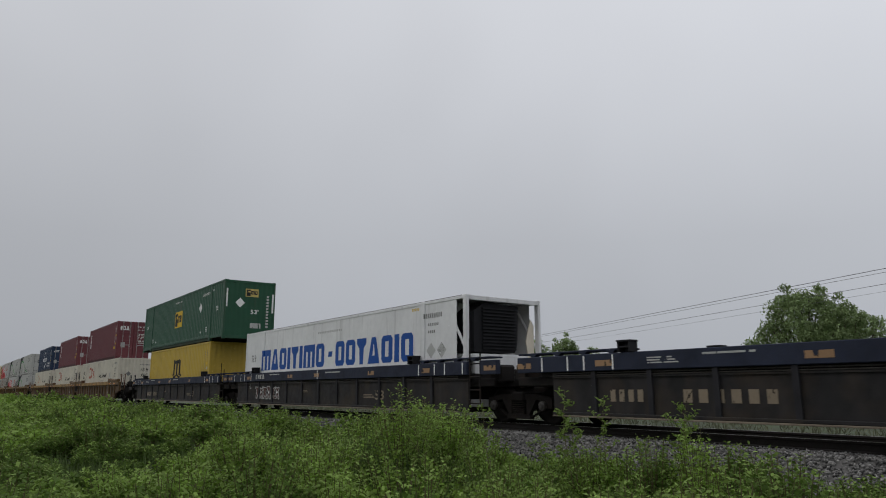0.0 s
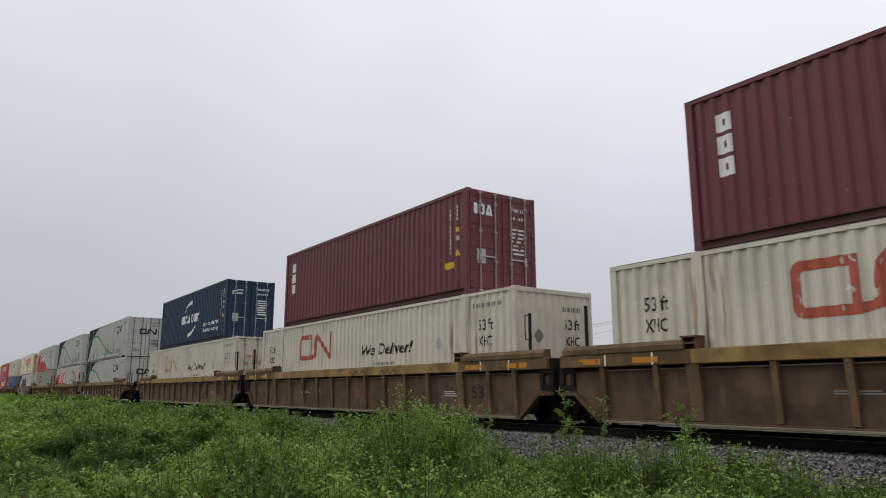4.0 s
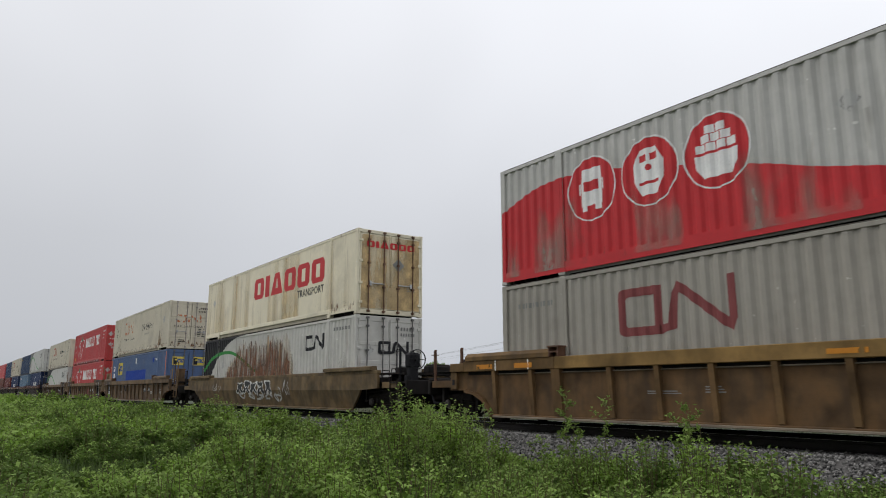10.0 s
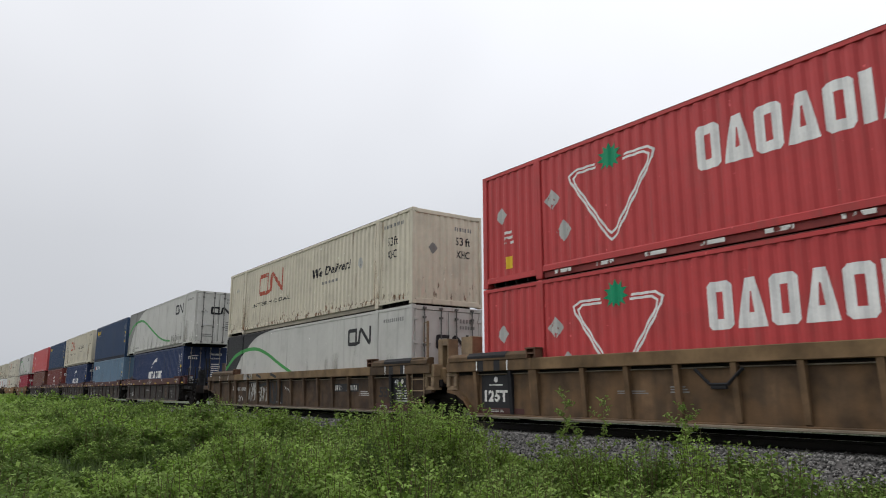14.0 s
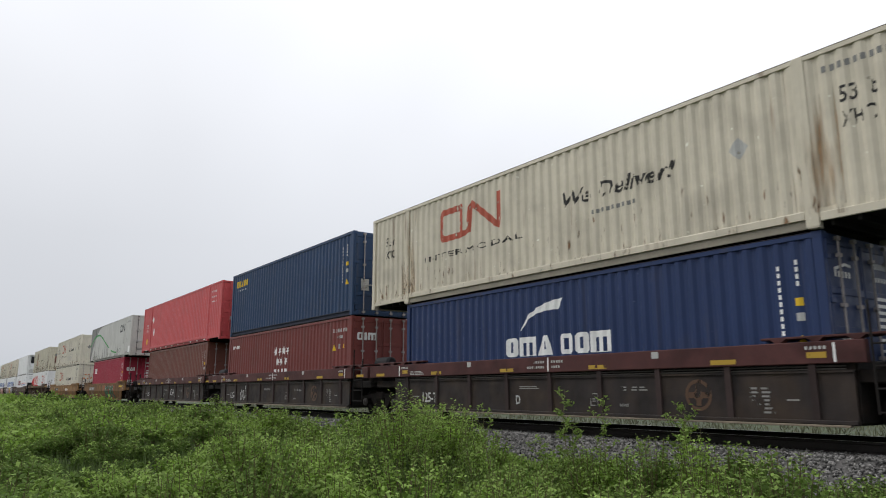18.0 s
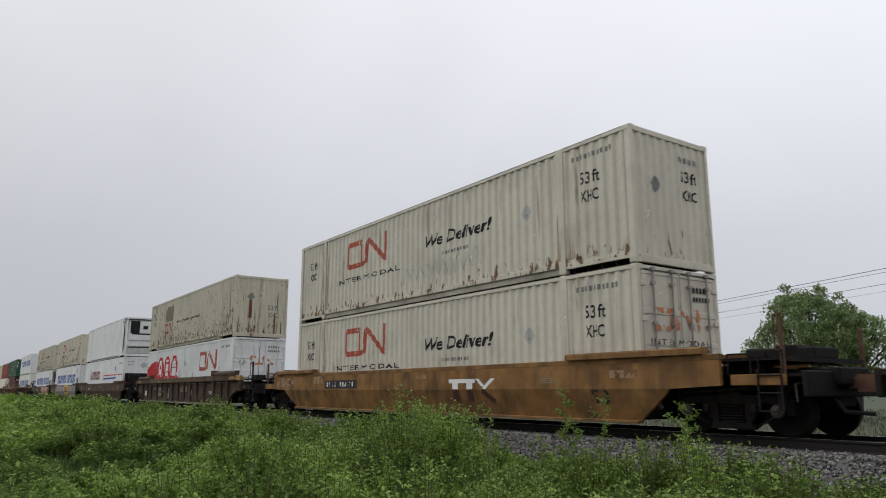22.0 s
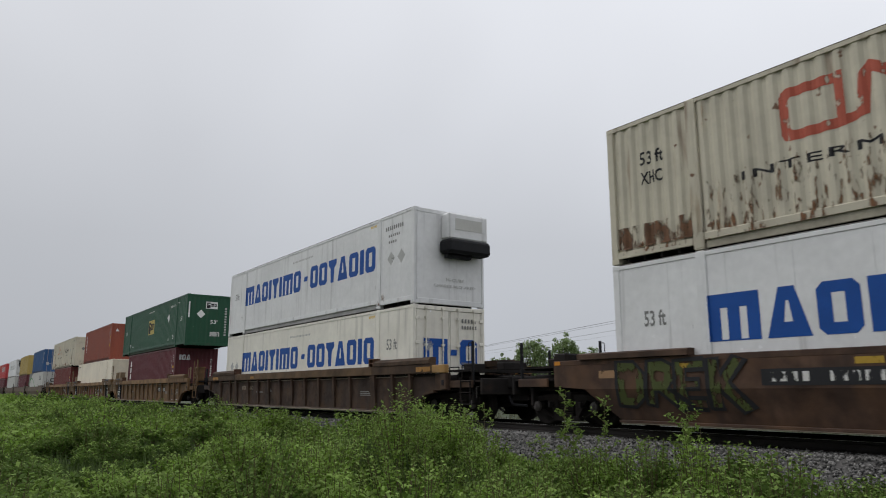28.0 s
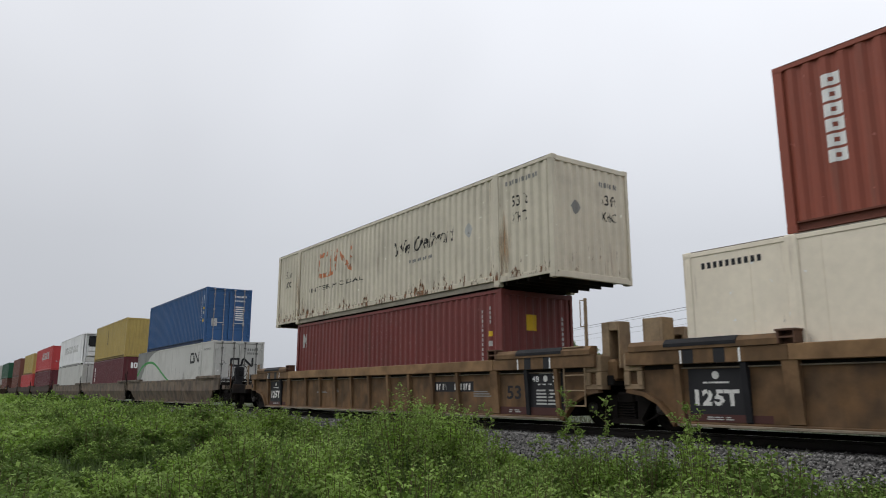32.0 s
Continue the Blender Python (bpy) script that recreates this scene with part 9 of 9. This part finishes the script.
on_car(car, "faded_mark", blocks(0.8, 3.2, 0.68, 1.16, "iion"), D_OXIDE, lift=0.024)
on_car(car, "mint_cloud", loops(curve_through([(-6.6, 0.24), (-6.4, 0.7), (-6.0, 0.78), (-5.7, 1.1), (-5.3, 0.9), (-5.0, 0.3)])), D_MINT, lift=0.007), scrawl(car, -6.1, -5.3, 0.35, 0.6, D_BLACK, 21, 2, 0.03), scrawl(car, -7.2, -6.6, 0.9, 1.15, D_PALE, 22, 2, 0.02)
on_car(car, "load_mark", text_shape("125 T", -9.3, -8.65, 1.06, 1.19), D_WHITEWORN), on_car(car, "capacity_mark", text_shape("53", -7.97, -7.2, 0.4, 0.72, 0, 1.0, 0.02), D_BLACK)
car = SLOT["B"][0]
each(car, "sill_patch", (rect(-3.45, -3.05, 1.14, 1.24), rect(-6.65, -6.25, 1.15, 1.24)), D_FADEYELLOW, False, ("bsp",)), on_car(car, "sill_patch", rect(-9.65, -9.48, 1.29, 1.37), D_ORANGE)
mural(car, 0.6, 7.0, 0.3, 1.32, [D_PINK, D_SALMON, D_PINK], D_SALMON, 14, 6, D_PINK)
for k, kind in enumerate("DREK"):
    o = [[(-7.95 + 0.68 * k + (x - 1.0) * 0.82, 0.42 + (z - 0.25) * 0.98) for x, z in ring] for ring in spray_letter(kind, 1.0)]
    on_car(car, "graffiti_letter", loops(*o), D_OLIVE, lift=0.014), on_car(car, "graffiti_outline", ribbon(o[0] + o[0][:2], 0.06), D_BLACK, lift=0.018)
scrawl(SLOT["AR"][0], -6.5, -3.6, 0.4, 1.2, D_BLACK, 16, 5, 0.12), scrawl(SLOT["AR"][0], -6.5, -4.0, 0.3, 0.8, D_PALE, 17, 3, 0.04)
for tag, x0, x1, sd in (("C14", -4.3, -3.6, 31), ("C14", -2.5, -1.9, 32), ("C14", 1.9, 2.5, 33), ("C4", -5.6, -5.1, 37), ("C4", -1.9, -1.3, 38), ("TR", 2.6, 4.9, 40), ("F4", -3.7, -2.9, 42), ("F2", -3.7, -2.9, 43), ("C5", 4.0, 5.4, 44)):
    car = SLOT[tag][0]
    scrawl(car, x0, x1, 0.4, 1.0, D_OXIDE if tag in ("C5",) else D_PALE, sd, 3, 0.035)
for tag, x0 in (("C5", 1.4), ("TR", 0.0), ("CT", 1.6)):
    on_car(SLOT[tag][0], "faded_mark", join(rect(x0, x0 + 0.5, 0.55, 0.95), rect(x0 + 0.7, x0 + 1.2, 0.55, 0.95), ribbon([(x0 + 1.4, 0.55), (x0 + 2.0, 0.95)], 0.14), ribbon([(x0 + 1.4, 0.95), (x0 + 2.0, 0.55)], 0.14)), D_OXIDE)
# worn white and black sprayed letters on the umber well
car = SLOT["C10"][0]
for k, (x0, x1, z0, z1) in enumerate(((-4.80, -4.36, 0.36, 1.16), (-4.30, -3.72, 0.34, 1.18), (-3.26, -2.66, 0.34, 1.02), (-2.60, -2.24, 0.36, 0.95))):
    on_car(car, "graffiti_shape", loops(curve_through([(x0, z0), (x0 + 0.04, (z0 + z1) / 2), (x0 - 0.02, z1 - 0.1), (x0 + 0.12, z1), (x1 - 0.05, z1 - 0.06), (x1, (z0 + z1) / 2), (x1 - 0.06, z0 + 0.06)], 3)), D_CHALK, lift=0.008)
for x0, x1 in ((-4.92, -4.55), (-4.2, -3.95)):
    on_car(car, "graffiti_shape", rect(x0, x1, 1.23, 1.46), D_CHALK, True)
for x0, x1 in ((-4.5, -4.2), (-3.4, -2.9), (-1.9, -1.3)):
    on_car(car, "graffiti_stroke", ribbon([(x0, 1.42), ((x0 + x1) / 2, 1.36), (x1, 1.29)], 0.10), D_BLACK, True)
for pts, w in (([(-4.85, 1.18), (-4.4, 1.12), (-3.6, 1.18)], 0.10), ([(-3.6, 1.18), (-3.55, 0.7), (-3.4, 0.42)], 0.16), ([(-3.32, 1.18), (-3.3, 0.98), (-2.3, 1.1)], 0.12), ([(-2.2, 1.18), (-2.14, 0.7), (-2.0, 0.32)], 0.2), ([(-1.95, 1.1), (-1.72, 0.6), (-1.6, 0.3)], 0.16), ([(-1.6, 0.35), (-1.5, 0.8), (-1.52, 1.18)], 0.16), ([(-1.1, 1.18), (-0.98, 0.7), (-0.92, 0.28)], 0.2), ([(-2.0, 0.36), (-1.75, 0.3), (-1.55, 0.33)], 0.09)):
    on_car(car, "graffiti_outline", ribbon(curve_through(pts, 4), w), D_BLACK, lift=0.012)
on_car(car, "graffiti_light", loops(curve_through([(-1.5, 0.36), (-1.2, 0.4), (-1.16, 0.85), (-1.1, 0.4), (-0.95, 0.3), (-1.2, 0.27)], 3)), D_CHALK, lift=0.014)
on_car(car, "number_bars", join(bars(-5.95, -5.55, 0.78, 0.92, 4), bars(-5.42, -4.9, 0.78, 0.92, 6)), D_PALE, lift=0.009)
scrawl(car, -5.85, -5.1, 0.32, 0.6, D_PALE, 34, 3, 0.03), scrawl(car, -0.75, -0.2, 0.72, 0.92, D_PALE, 35, 2, 0.025), scrawl(car, -6.6, -6.3, 0.55, 0.95, D_PALE, 36, 1, 0.05)
car = SLOT["M2"][0]
on_car(car, "faded_mark", join(rect(0.41, 0.72, 0.55, 0.8), ribbon([(0.85, 0.56), (1.1, 0.8)], 0.10), ribbon([(1.15, 0.8), (1.4, 0.56)], 0.10)), D_OXIDE)
for x0, x1 in ((0.03, 1.34), (2.13, 3.1)):
    on_car(car, "graffiti_stroke", ribbon(curve_through([(x0 + (x1 - x0) * i / 6, 1.26 + 0.11 * (i % 2)) for i in range(7)], 3), 0.025), D_BLACK, True)
on_car(SLOT["C14"][0], "white_label", rect(-7.6, -7.3, 0.5, 0.8), D_WHITE)
on_car(SLOT["C14"][0], "faded_mark", blocks(0.3, 1.5, 0.72, 1.0, "iow"), D_DIM)
part("route_tag", Build().box(8.97, 9.10, -1.47, -1.45, 2.05, 2.32, 0.005).mesh("route_tag", M_TAG), SLOT["CT"][0])
# a hanging chute of hose on some sides
for tag, x0 in (("TR", -1.9), ("CT", -1.9), ("C8", -1.9), ("C5", -2.0)):
    part("hanging_hose", Build().tube((x0, -1.5, 1.12), (x0 + 0.28, -1.5, 0.86), 0.03, 6).tube((x0 + 0.28, -1.5, 0.86), (x0 + 0.62, -1.5, 0.86), 0.03, 6).tube((x0 + 0.62, -1.5, 0.86), (x0 + 0.92, -1.5, 1.12), 0.03, 6).box(x0 + 0.3, x0 + 0.6, -1.52, -1.46, 0.78, 0.86, 0.01).mesh("hanging_hose", M_BLACK), SLOT[tag][0])
# generator set on the brown well ahead of the striped container
part("generator_set", Build().lathe([(0, -0.55), (0.2, -0.52), (0.28, -0.4), (0.28, 0.4), (0.2, 0.52), (0, 0.55)], (8.9, -0.75, 1.75), "x", 16).box(8.3, 8.5, -1.2, 0.9, 1.1, 2.05, 0.03).box(9.3, 9.4, -1.1, 0.9, 1.1, 2.0, 0.03).mesh("generator_set", M_UNDER), SLOT["AR"][0])
for things in SLOT.values():
    for ob in things:
        for key in ("long", "skin", "front", "style", "deep"):
            if ob and key in ob:
                del ob[key]


# ---------------------------------------------------------------- what moves
def motions():
    times = (0, 4, 8, 12, 16, 20, 24, 28, 32)
    for thing, u, z in MOVING:
        walk(thing, [(t, pose(u + run(t), YC, z)) for t in times])
    for ob, base, leans in SWAYING:
        walk(ob, [(t, base @ pose(0, 0, 0, a, b, 0)) for t, a, b in leans])


motions()
